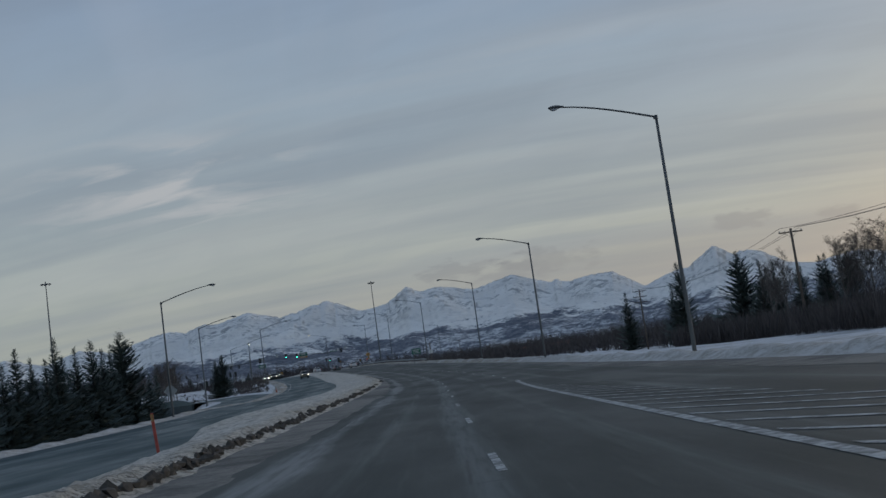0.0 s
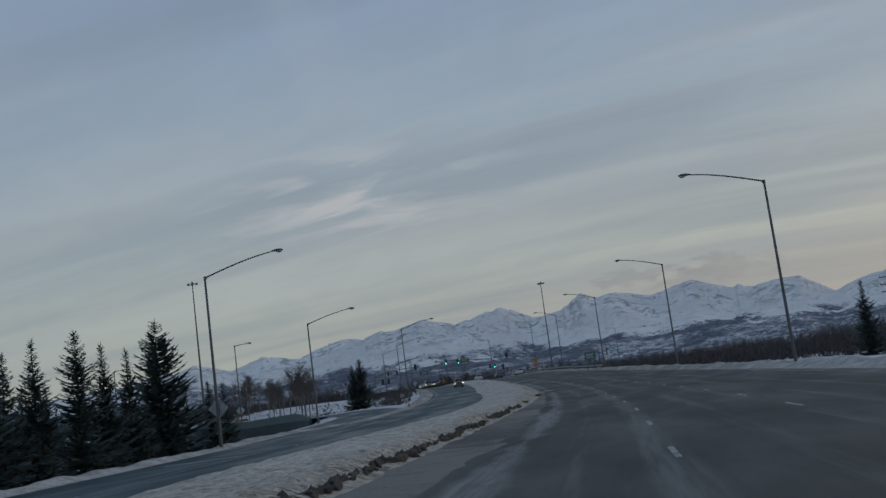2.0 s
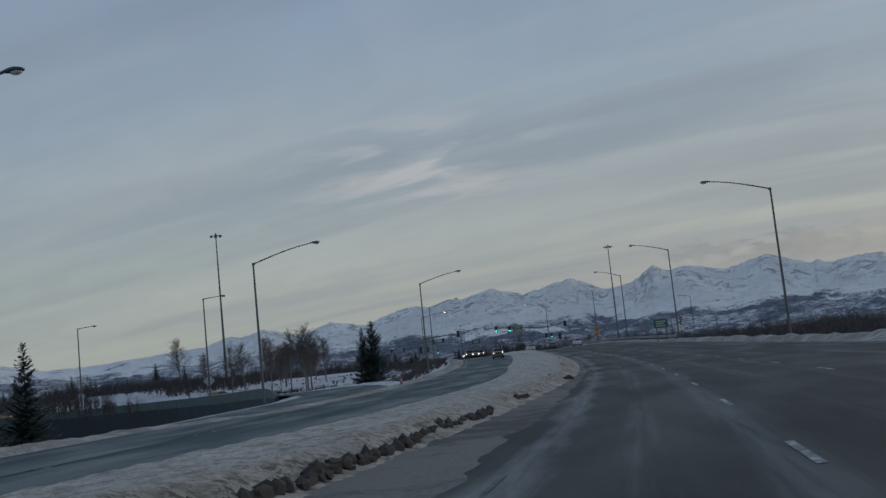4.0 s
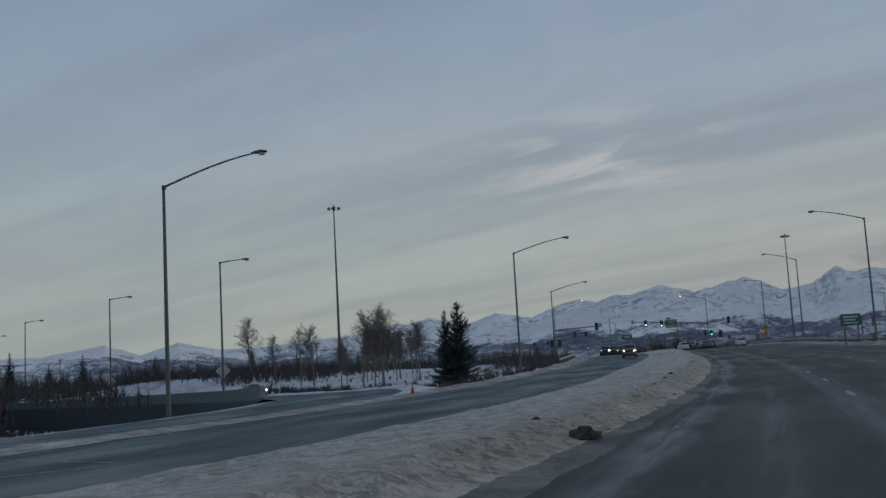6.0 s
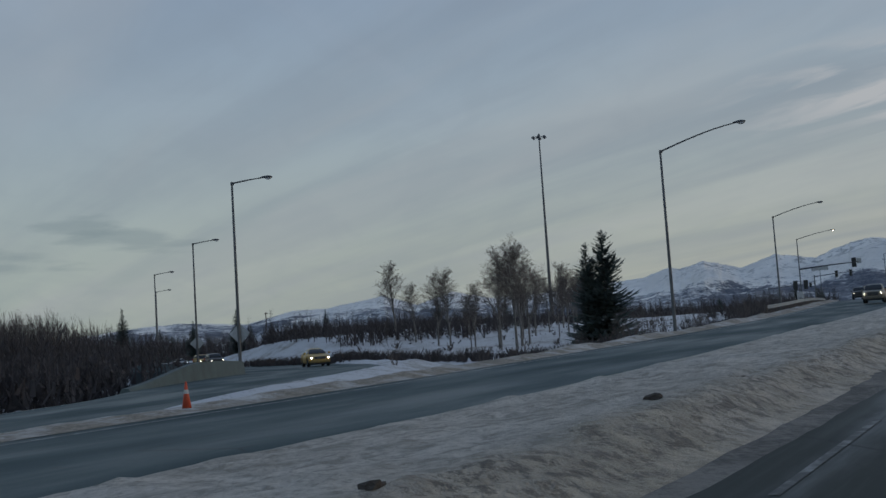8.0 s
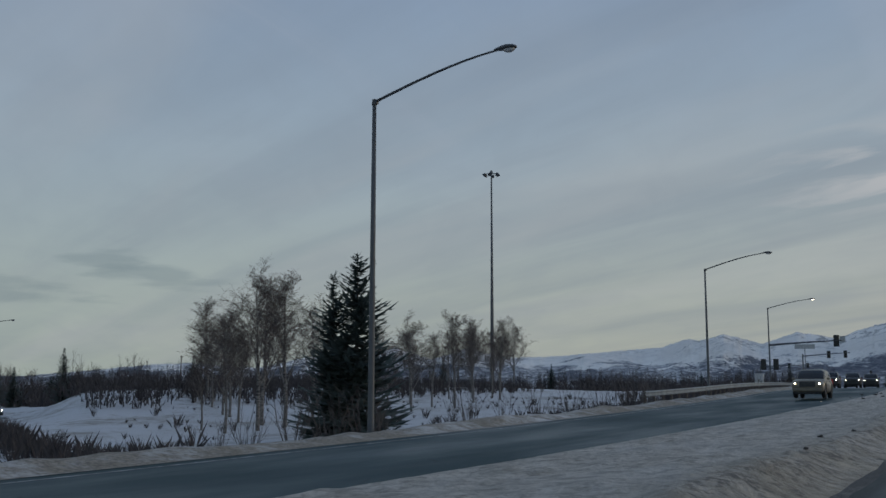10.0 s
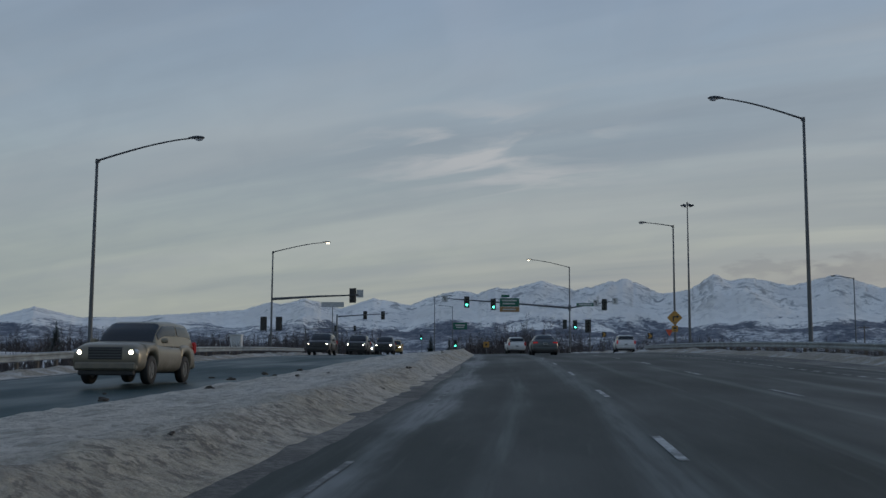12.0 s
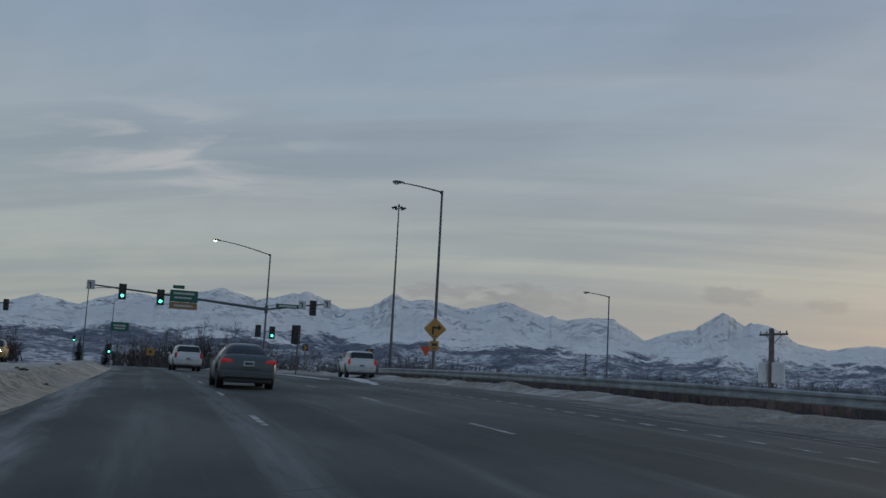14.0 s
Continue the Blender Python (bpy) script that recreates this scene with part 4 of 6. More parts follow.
# ---- trees ----
def spruce_mesh(seed, H, R, gap=1.0, point=0.8):
    """Trunk and crown of a spruce: whorls of drooping boughs, each a fan of needle sprays."""
    rnd = random.Random(seed)
    bm = BM()
    tube(bm, [(0, 0, -0.3), (0, 0, H * 0.4), (0, 0, H * 0.98)], [0.016 * H + 0.03, 0.011 * H, 0.012], 7)
    vs, fs = [], []

    def spray(p, ax, up, ln, w):
        """One flat needle spray: a kite folded along its rib."""
        side = ax.cross(up).normalized()
        k = len(vs)
        mid = p + ax * ln * 0.45
        vs.extend([tuple(p), tuple(mid + side * w - up * w * 0.5), tuple(p + ax * ln), tuple(mid - side * w - up * w * 0.5)])
        fs.extend([(k, k + 1, k + 2), (k, k + 2, k + 3)])

    z = H * 0.02
    while z < H * 0.975:
        f = z / H
        r = R * (1 - f) ** point * (0.9 + 0.1 * math.sin(z * 2.1 + seed)) * (0.85 if f < 0.06 else 1) + 0.08
        n = int(5 + 7 * (1 - f))
        a0 = rnd.random() * 6.28
        for k in range(n):
            a = a0 + (k + rnd.uniform(-0.4, 0.4)) * math.tau / n
            rr = r * rnd.choice((0.55, 0.75, 0.9, 1.0, 1.08, 1.25)) * rnd.uniform(0.88, 1.08)
            ax = Vector((math.cos(a), math.sin(a), 0))
            side = Vector((-ax.y, ax.x, 0))
            zz = z + rnd.uniform(-0.12, 0.12)
            sag, tip = -0.34 + 0.60 * f + rnd.uniform(-0.08, 0.08), 0.30 + rnd.uniform(-0.06, 0.10)
            steps = 4 if rr > 1.2 else (3 if rr > 0.6 else 2)
            for s in range(steps):
                g = (s + 0.35) / steps
                p = ax * rr * g + Vector((0, 0, zz + rr * (sag * g + tip * g * g)))
                dr = (ax + Vector((0, 0, sag + 2 * tip * g))).normalized()
                w = rr * (0.20 - 0.10 * g) + 0.05
                spray(p - dr * rr * 0.2, dr, Vector((0, 0, 1)), rr * 0.62 * rnd.uniform(0.8, 1.1), w * 0.75)
                for sg in (-1, 1):
                    t = (dr * 0.75 + side * sg * rnd.uniform(0.45, 0.85) + Vector((0, 0, rnd.uniform(-0.38, -0.05)))).normalized()
                    spray(p, t, Vector((0, 0, 1)), (rr * (0.42 - 0.20 * g) + 0.10) * rnd.uniform(0.75, 1.25), w * 0.42)
        z += (0.15 + 0.17 * (1 - f)) * gap * (H / 9)
    # leader
    for k in range(6):
        a = k * 1.05
        spray(Vector((0, 0, H * (0.93 + 0.008 * k))), Vector((math.cos(a) * 0.45, math.sin(a) * 0.45, 0.8)).normalized(), Vector((math.sin(a), math.cos(a), 0.3)).normalized(), 0.05 * H, 0.035)
    return bm, vs, fs


SPRUCES = {}


def spruce(kind, x, y, h, label, group="", turn=0.0, z=None):
    seed, H, R, gap, point = kind
    s = h / H
    zz = (gz_at(x, y) if z is None else z) - 0.05
    m = Matrix.Translation((x, y, zz)) @ Matrix.Rotation(turn, 4, "Z")
    if kind not in SPRUCES:
        ob = empty("spruce_tree", m, label, "tree", group)
        bm, vs, fs = spruce_mesh(seed, H, R, gap, point)
        part("trunk", bm, "bark", ob)
        raw("crown", vs, fs, "needles", ob)
        SPRUCES[kind] = ob
    else:
        ob = copy_thing(SPRUCES[kind], m)
        ob["label"] = label
        if group:
            ob["group"] = group
    ob.scale = (s * (1.0), s * (1.0), s)
    return ob


# seed, height, reach of the boughs, spacing of the whorls, how pointed
K1, K2, K3, K4 = (1, 12.0, 4.1, 1.0, 0.76), (2, 9.0, 2.2, 0.95, 0.92), (3, 7.0, 1.7, 1.0, 0.92), (4, 11.0, 2.4, 1.0, 0.66)
K5 = (5, 11.0, 3.0, 1.0, 0.62)


def birch_mesh(seed, H, spread):
    """Bare birch: trunk with rising limbs, and a haze of fine hanging twigs."""
    rnd = random.Random(seed)
    bm, tw = BM(), BM()

    def ribbon(pts, w):
        """A thin flat twig that narrows to its tip."""
        t = Vector((rnd.uniform(-1, 1), rnd.uniform(-1, 1), rnd.uniform(-0.4, 0.4)))
        t = (pts[-1] - pts[0]).cross(t)
        if t.length < 1e-6:
            return
        t.normalize()
        m = len(pts) - 1
        edge = [(tw.verts.new(p + t * w * (1 - 0.6 * k / m)), tw.verts.new(p - t * w * (1 - 0.6 * k / m))) for k, p in enumerate(pts)]
        for a, b in zip(edge, edge[1:]):
            tw.faces.new((a[0], a[1], b[1], b[0]))

    def grow(p, d, ln, r, level):
        pts = [p]
        q, dd = p.copy(), d.copy()
        n = (5, 4, 3, 2, 1)[level]
        for k in range(n):
            dd = (dd + Vector((rnd.uniform(-1, 1), rnd.uniform(-1, 1), rnd.uniform(-0.2, 0.7))) * (0.08 + 0.05 * level)).normalized()
            if level >= 3:
                dd = (dd + Vector((0, 0, -0.14))).normalized()
            q = q + dd * ln / n
            pts.append(q.copy())
        rad = [max(0.009, r * (1 - 0.75 * k / n)) for k in range(n + 1)]
        if level < 3:
            tube(bm if level < 2 else tw, pts, rad, (8, 5, 3)[level], False)
        else:
            ribbon(pts, 0.011 if level == 3 else 0.0075)
        if level >= 4:
            return
        cnt = (17, 8, 7, 5)[level]
        for k in range(cnt):
            f = (0.26 + 0.73 * (k + rnd.random()) / cnt) if level == 0 else (0.22 + 0.78 * (k + rnd.random()) / cnt)
            i = min(int(f * n), n - 1)
            b = pts[i].lerp(pts[i + 1], f * n - i)
            a = rnd.random() * 6.28
            if level == 0:
                nd = Vector((math.cos(a) * spread, math.sin(a) * spread, 1.0)).normalized()
                nl = H * (0.46 - 0.30 * f) * rnd.uniform(0.8, 1.2)
            else:
                side = Vector((math.cos(a), math.sin(a), rnd.uniform(-0.4, 0.6)))
                nd = (dd * 0.8 + side * 0.8).normalized()
                nl = ln * rnd.uniform(0.36, 0.60)
            grow(b, nd, nl, max(0.008, rad[i] * (0.5 if level else 0.42)), level + 1)

    grow(Vector((0, 0, -0.2)), Vector((0, 0, 1)), H * 0.92, 0.013 * H + 0.02, 0)
    return bm, tw


BIRCHES = {}


def birch(kind, x, y, h, label, group="bare birches", turn=0.0):
    seed, H, spread = kind
    m = Matrix.Translation((x, y, gz_at(x, y) - 0.05)) @ Matrix.Rotation(turn, 4, "Z")
    if kind not in BIRCHES:
        ob = empty("birch_tree", m, label, "tree", group)
        bm, tw = birch_mesh(seed, H, spread)
        part("trunk", bm, "birch_bark", ob, smooth=True)
        part("crown", tw, "twigs", ob)
        BIRCHES[kind] = ob
    else:
        ob = copy_thing(BIRCHES[kind], m)
        ob["label"] = label
    s = h / H
    ob.scale = (s, s, s)
    return ob


B1, B2, B3 = (11, 10.0, 0.62), (12, 10.0, 0.42), (13, 10.0, 0.80)

# ---- woods ----
for x, y, top, k in ((-81.2, -65.4, 4.6, K2), (-79.5, -63.1, 5.7, K3), (-77.7, -60.8, 5.1, K2), (-74.0, -55.8, 6.9, K2), (-72.6, -53.4, 5.4, K3), (-70.8, -51.6, 6.2, K2), (-67.7, -47.4, 7.0, K4), (-65.6, -44.6, 6.3, K2), (-59.3, -34.0, 8.7, K1),
                     (-63.0, -40.0, 6.2, K2), (-53.9, -28.3, 3.9, K3), (-51.5, -24.8, 3.8, K3), (-75.6, -58.0, 5.0, K3), (-83.5, -68.5, 5.2, K2), (-86.0, -72.0, 6.0, K1), (-89.0, -75.5, 5.4, K2), (-92.5, -80.0, 6.4, K1)):
    spruce(k, x, y, top - gz_at(x, y) + 0.1, "dark green spruce in a dense row beside the oncoming carriageway", "row of spruces", x * 7)
rt = random.Random(21)
for k in range(20):
    u = 3.2 + k * 0.165
    p = place(u, -33.5 - rt.uniform(0, 4.5), 0, False)
    spruce((K2, K3, K4)[k % 3], p.x, p.y, rt.uniform(4.0, 6.6), "dark green spruce standing behind the roadside row", "row of spruces", rt.random() * 6)
for k in range(12):
    u = 3.6 + k * 0.24
    p = place(u, -29.2 - rt.uniform(0, 1.0), 0, False)
    spruce(K3, p.x, p.y, rt.uniform(2.0, 3.2), "small bushy spruce at the edge of the row", "row of spruces", rt.random() * 6)
spruce(K5, 4.05, 64.9, 9.6, "broad dark green spruce grown together with its neighbour", "twin spruces", 0.4)
spruce(K4, 2.75, 65.6, 8.7, "slimmer dark green spruce grown against its neighbour", "twin spruces", 2.0)
for x, y, top, k in ((61.4, -2.6, 10.2, K2), (50.0, -25.4, 13.0, K4), (53.0, -21.0, 9.5, K2), (25.2, -55.2, 10.8, K1), (30.5, -57.5, 8.8, K2), (14.0, -66.0, 8.2, K2), (33.0, -60.0, 8.0, K4), (40.0, -50.0, 8.4, K2), (22.0, -70.0, 7.8, K4), (6.0, -80.0, 7.0, K2), (18.0, -76.0, 7.6, K1), (0.0, -92.0, 6.6, K4)):
    spruce(k, x, y, top - gz_at(x, y), "dark spruce on the far side of the snowy verge", "verge spruces", x * 3)
for x, y, h, k in ((-2.5, 75.0, 10.5, B1), (-1.5, 79.8, 11.2, B2), (-4.1, 73.1, 7.6, B3), (-3.4, 82.5, 10.8, B2), (-14.0, 115.8, 10.7, B2), (14.0, 155.2, 11.5, B2), (18.1, 159.4, 9.5, B3), (21.7, 177.3, 11.5, B1),
                   (3.0, 105.3, 8.6, B2), (6.4, 101.1, 8.6, B1), (6.1, 115.6, 8.2, B3), (10.2, 103.9, 9.4, B2), (10.3, 131.1, 8.0, B1), (15.7, 125.4, 9.8, B2), (16.0, 143.0, 9.5, B3), (4.5, 96.0, 6.5, B3), (-6.5, 78.0, 6.0, B2), (-0.2, 84.5, 9.0, B1), (-5.6, 86.0, 7.4, B2), (8.2, 108.5, 7.6, B2), (12.4, 116.0, 8.4, B2), (13.2, 136.5, 8.6, B1), (0.8, 99.0, 7.0, B2), (-7.8, 94.5, 9.5, B2), (-9.0, 98.0, 9.0, B1), (-11.5, 106.0, 8.0, B2)):
    birch(k, x, y, h * 0.87, "bare white-barked birch on the snowy bank", "bare birches", x * 5)
for x, y, h, k in ((0.0, -85.2, 9.2, B2), (1.4, -87.8, 9.8, B1), (2.4, -89.9, 10.4, B3), (18.5, -77.5, 11.0, B2), (-3.2, -80.0, 8.2, B1), (12.6, -68.0, 9.0, B2)):
    birch(k, x, y, h, "tall bare birch at the edge of the wood", "roadside birches", x * 5)


def wood(name, spots, mat, label, fine=False):
    """A belt of bare scrub or trees: each plant a stem, fine upswept twigs and low brush."""
    rnd = random.Random(len(spots) * 7 + 3)
    vs, fs = [], []
    for x, y, z, h in spots:
        if fine:
            # a shrub: a fan of thin shoots from one root
            for j in range(20):
                a, k = rnd.random() * 6.28, len(vs)
                ca, sa, w = math.cos(a), math.sin(a), min(0.009, h * 0.005)
                r, t = h * rnd.uniform(0.05, 0.5 if h < 1.3 else 0.24), h * rnd.uniform(0.45, 1.0)
                s = h * rnd.uniform(0, 0.22)
                bx, by = x + math.cos(a * 3.1) * s, y + math.sin(a * 3.1) * s
                vs += [(bx - sa * w, by + ca * w, z - 0.05), (bx + sa * w, by - ca * w, z - 0.05), (bx + ca * r * 0.35, by + sa * r * 0.35, z + t * 0.55), (bx + ca * r, by + sa * r, z + t)]
                fs += [(k, k + 1, k + 2), (k + 1, k + 3, k + 2)]
            continue
        q = 0.05
        k = len(vs)
        vs += [(x - q, y, z - 0.3), (x + q, y, z - 0.3), (x, y + q, z - 0.3), (x + rnd.uniform(-0.04, 0.04) * h, y + rnd.uniform(-0.04, 0.04) * h, z + h)]
        fs += [(k, k + 1, k + 3), (k + 1, k + 2, k + 3), (k + 2, k, k + 3)]
        a0 = rnd.random() * 6.28
        for j in range(34):
            low = j < 12
            a = a0 + j * 2.4
            f = rnd.uniform(0.0, 0.42) if low else 0.15 + 0.75 * rnd.random() ** 0.8
            r = h * rnd.uniform(0.08, 0.24) if low else h * (0.04 + 0.17 * math.sin(math.pi * min(1, f * 1.1))) * rnd.uniform(0.35, 1.0)
            b = z + h * f
            t = min(z + h * 1.02, b + h * (rnd.uniform(0.16, 0.36) if low else rnd.uniform(0.10, 0.28)))
            w = h * rnd.uniform(0.018, 0.045) if low else h * rnd.uniform(0.002, 0.005)
            ca, sa = math.cos(a), math.sin(a)
            s = rnd.uniform(0.3, 1.2) * r if low else 0.0
            bx, by = x + math.cos(a * 1.7) * s, y + math.sin(a * 1.7) * s
            k = len(vs)
            vs += [(bx - sa * w, by + ca * w, b), (bx + sa * w, by - ca * w, b), (bx + ca * r * 0.5, by + sa * r * 0.5, b + (t - b) * 0.55), (bx + ca * r, by + sa * r, t)]
            fs += [(k, k + 1, k + 2), (k + 1, k + 3, k + 2)]
    return tagged(raw(name, vs, fs, mat), label, "woods", kind="stuff")


def scatter(seed, n, u0, u1, d0, d1, h0, h1, sink=0.0, clump=0.05):
    rnd = random.Random(seed)
    out = []
    while len(out) < n:
        u, d = rnd.uniform(u0, u1), rnd.uniform(d0, d1)
        p = place(u, d, 0, False)
        if nz(p.x, p.y, clump, seed) < -0.25:
            continue
        if d < -12 and ramp_dist(p.x, p.y)[0] < 9 or math.hypot(p.x - 3.4, p.y - 64) < 6.5:
            continue
        out.append((p.x, p.y, base_z(u, d) - sink, rnd.uniform(h0, h1) * (0.8 + 0.5 * max(0, nz(p.x, p.y, 0.02, 3.0)))))
    return out


wood("scrub_wood", scatter(1, 3700, 7, 25, -230, -92, 4.2, 6.1), "scrub", "dark leafless wood beyond the snowy field")
wood("scrub_wood", scatter(2, 1500, 3, 13, -260, -100, 6.5, 9.5), "scrub", "dark leafless wood beside the slip road")
wood("scrub_wood", scatter(3, 1700, 24, 34, -190, -14, 5.8, 8.2), "scrub", "dark leafless wood beyond the junction")
wood("scrub_wood", scatter(4, 2600, 22.5, 34, 12, 230, 7.5, 10.5), "scrub", "dark leafless wood beyond the junction")
wood("scrub_wood", scatter(5, 1900, 2.5, 13, 58, 190, 6.5, 9.0), "scrub", "dark leafless wood behind the snowy verge")
wood("scrub_wood", scatter(6, 2300, 13, 23, 48, 260, 5.8, 8.2), "scrub", "low leafless scrub below the embankment")
wood("scrub_wood", scatter(7, 420, 3.0, 5.6, 26, 40, 2.0, 3.6), "scrub", "thick leafless bushes on the verge", True)
wood("scrub_wood", scatter(8, 420, 12.6, 18.5, -27, -21, 0.3, 1.0, clump=0.3), "scrub", "low dead weeds along the snowy ditch", True)
wood("scrub_wood", scatter(9, 50, 9.9, 12.6, -36, -21, 0.2, 0.5, clump=0.3), "scrub", "low dead weeds along the snowy ditch", True)
wood("scrub_wood", scatter(10, 260, 15.0, 18.2, -34, -22, 1.0, 2.4, clump=0.1), "scrub", "leafless bushes behind the guardrail", True)
wood("scrub_wood", scatter(12, 22, 12.0, 15.8, -74, -40, 0.4, 1.3, clump=0.12), "scrub", "leafless bushes on the snowy bank", True)
wood("scrub_wood", scatter(16, 30, 12.6, 15.2, -40, -26, 0.4, 1.1, clump=0.1), "scrub", "leafless brush at the foot of the birches", True)
wood("scrub_wood", scatter(18, 260, 10.4, 16.0, -78, -27, 0.15, 0.5, clump=0.09), "scrub", "dead weeds standing out of the snowy field", True)


wood("scrub_wood", scatter(19, 1700, 10.8, 18.5, -97, -60, 1.9, 3.2), "scrub", "dense leafless brush at the far edge of the snowy field")


wood("scrub_wood", scatter(20, 130, 4.2, 5.6, 43, 57, 4.8, 6.2), "scrub", "tall dark thicket behind the verge spruces")


def fan(seed, n, a0, a1, r0, r1, h0, h1):
    """Bare trees between two compass headings beyond the slip road."""
    rnd = random.Random(seed)
    out = []
    while len(out) < n:
        a, r = radians(rnd.uniform(a0, a1)), rnd.uniform(r0, r1)
        x, y = 2.6 + math.sin(a) * r, 2.8 + math.cos(a) * r
        rd, left, ry = ramp_dist(x, y)
        if rd < 9 or not left or x > -37 - 0.085 * (y + 43):
            continue
        out.append((x, y, gz_at(x, y), rnd.uniform(h0, h1)))
    return out


wood("scrub_wood", fan(51, 800, -42, -15, 100, 240, 8.0, 11.0), "scrub", "tall dark leafless wood beyond the slip road")


def far_wood(seed, n):
    """Tall mixed wood closing the view past the end of the slip road."""
    rnd = random.Random(seed)
    out = []
    while len(out) < n:
        az, r = rnd.uniform(-46, -14), rnd.uniform(225, 340)
        a = radians(az)
        x, y = 2.6 + math.sin(a) * r, 2.8 + math.cos(a) * r
        if ramp_dist(x, y)[0] < 11:
            continue
        out.append((x, y, -0.6, rnd.uniform(0.8, 1.1) * lerp(az, ((-30, 15.0), (-25, 14.0), (-19, 8.5), (-14, 7.0)))))
    return out


wood("scrub_wood", far_wood(52, 1500), "scrub", "tall dark leafless wood past the slip road's end")


def along(seed, n, a, b, width, h0, h1):
    rnd = random.Random(seed)
    out = []
    for k in range(n):
        f = rnd.random()
        u, d = a[0] + (b[0] - a[0]) * f, a[1] + (b[1] - a[1]) * f
        p = place(u, d, 0, False) + Vector((rnd.gauss(0, width), rnd.gauss(0, width), 0))
        out.append((p.x, p.y, gz_at(p.x, p.y), rnd.uniform(h0, h1)))
    return out


def below_parapet():
    rnd = random.Random(41)
    out = []
    for k in range(1500):
        i = rnd.randrange(len(RAMP_PTS) - 1)
        p = RAMP_PTS[i]
        if p.y < 24 or p.y > 190:
            continue
        a = (RAMP_PTS[i + 1] - RAMP_PTS[i - 1]).normalized()
        q = p + Vector((-a.y, a.x)) * rnd.uniform(7.0, 24.0) + a * rnd.uniform(-2, 2)
        out.append((q.x, q.y, gz_at(q.x, q.y), rnd.uniform(0.5, 1.1)))
    return out


wood("scrub_wood", along(31, 420, (11.15, -22.5), (12.9, -76), 0.9, 0.5, 1.2), "scrub", "leafless brown hedge along the snowy creek", True)
wood("scrub_wood", below_parapet(), "scrub", "dark leafless brush below the parapet", True)
rf = random.Random(33)
for k in range(44):
    u, d = rf.uniform(8, 25), rf.uniform(-190, -90)
    p = place(u, d, 0, False)
    spruce((K2, K3, K4)[k % 3], p.x, p.y, rf.uniform(4.6, 7.2), "distant dark spruce rising from the leafless wood", "distant spruces", k, base_z(u, d))
for k in range(14):
    u, d = rf.uniform(24.5, 30), rf.uniform(-90, 120)
    p = place(u, d, 0, False)
    spruce((K2, K3, K4)[k % 3], p.x, p.y, rf.uniform(5.0, 8.0), "distant dark spruce rising from the leafless wood", "distant spruces", k, base_z(u, d))


def shrub_mesh(seed):
    rnd = random.Random(seed)
    bm = BM()
    for k in range(16):
        a = rnd.random() * 6.28
        p = Vector((math.cos(a) * 0.15, math.sin(a) * 0.15, -0.1))
        d = Vector((math.cos(a) * rnd.uniform(0.05, 0.5), math.sin(a) * rnd.uniform(0.05, 0.5), 1)).normalized()
        L = rnd.uniform(1.0, 2.0)
        q = p + d * L * 0.5
        e = q + (d + Vector((rnd.uniform(-0.25, 0.25), rnd.uniform(-0.25, 0.25), 0.1))).normalized() * L * 0.5
        tube(bm, [p, q, e], [0.014, 0.010, 0.004], 3, False)
        for j in range(5):
            f = rnd.uniform(0.3, 0.95)
            b = p.lerp(q, f * 2) if f < 0.5 else q.lerp(e, f * 2 - 1)
            c = b + (d + Vector((rnd.uniform(-0.8, 0.8), rnd.uniform(-0.8, 0.8), 0.2))).normalized() * L * rnd.uniform(0.15, 0.35)
            tube(bm, [b, c], [0.006, 0.003], 3, False)
    return bm


shrub0 = None
rs = random.Random(8)
for k in range(46):
    if k < 34:
        u, d = rs.uniform(11.4, 16.5), -21.2 - rs.uniform(0, 7)
    else:
        u, d = rs.uniform(9.9, 11.6), -20.5 - rs.uniform(0, 5)
    p = place(u, d, 0, False)
    if math.hypot(p.x - 3.4, p.y - 64) < 7:
        continue
    m = Matrix.Translation((p.x, p.y, ground_z(u, d))) @ Matrix.Rotation(rs.random() * 6.28, 4, "Z")
    if shrub0 is None:
        shrub0 = empty("shrub", m, "bare brown shrub poking out of the snow", "shrub", "ditch shrubs")
        part("bush", shrub_mesh(4), "twigs", shrub0)
        sh = shrub0
    else:
        sh = copy_thing(shrub0, m)
    q = rs.uniform(0.6, 1.5) * (1 if k < 34 else 0.45)
    sh.scale = (q, q, q)


def lump(seed, s):
    rnd = random.Random(seed)
    bm = BM()
    bmesh.ops.create_icosphere(bm, subdivisions=2, radius=1)
    for v in bm.verts:
        k = 1 + 0.6 * noise.noise(v.co * 1.6 + Vector((seed, 0, 0))) + 0.4 * noise.noise(v.co * 3.4 + Vector((0, seed, 0)))
        v.co = Vector((v.co.x * k * s[0], v.co.y * k * s[1], max(-0.15, v.co.z * k) * s[2]))
    return bm


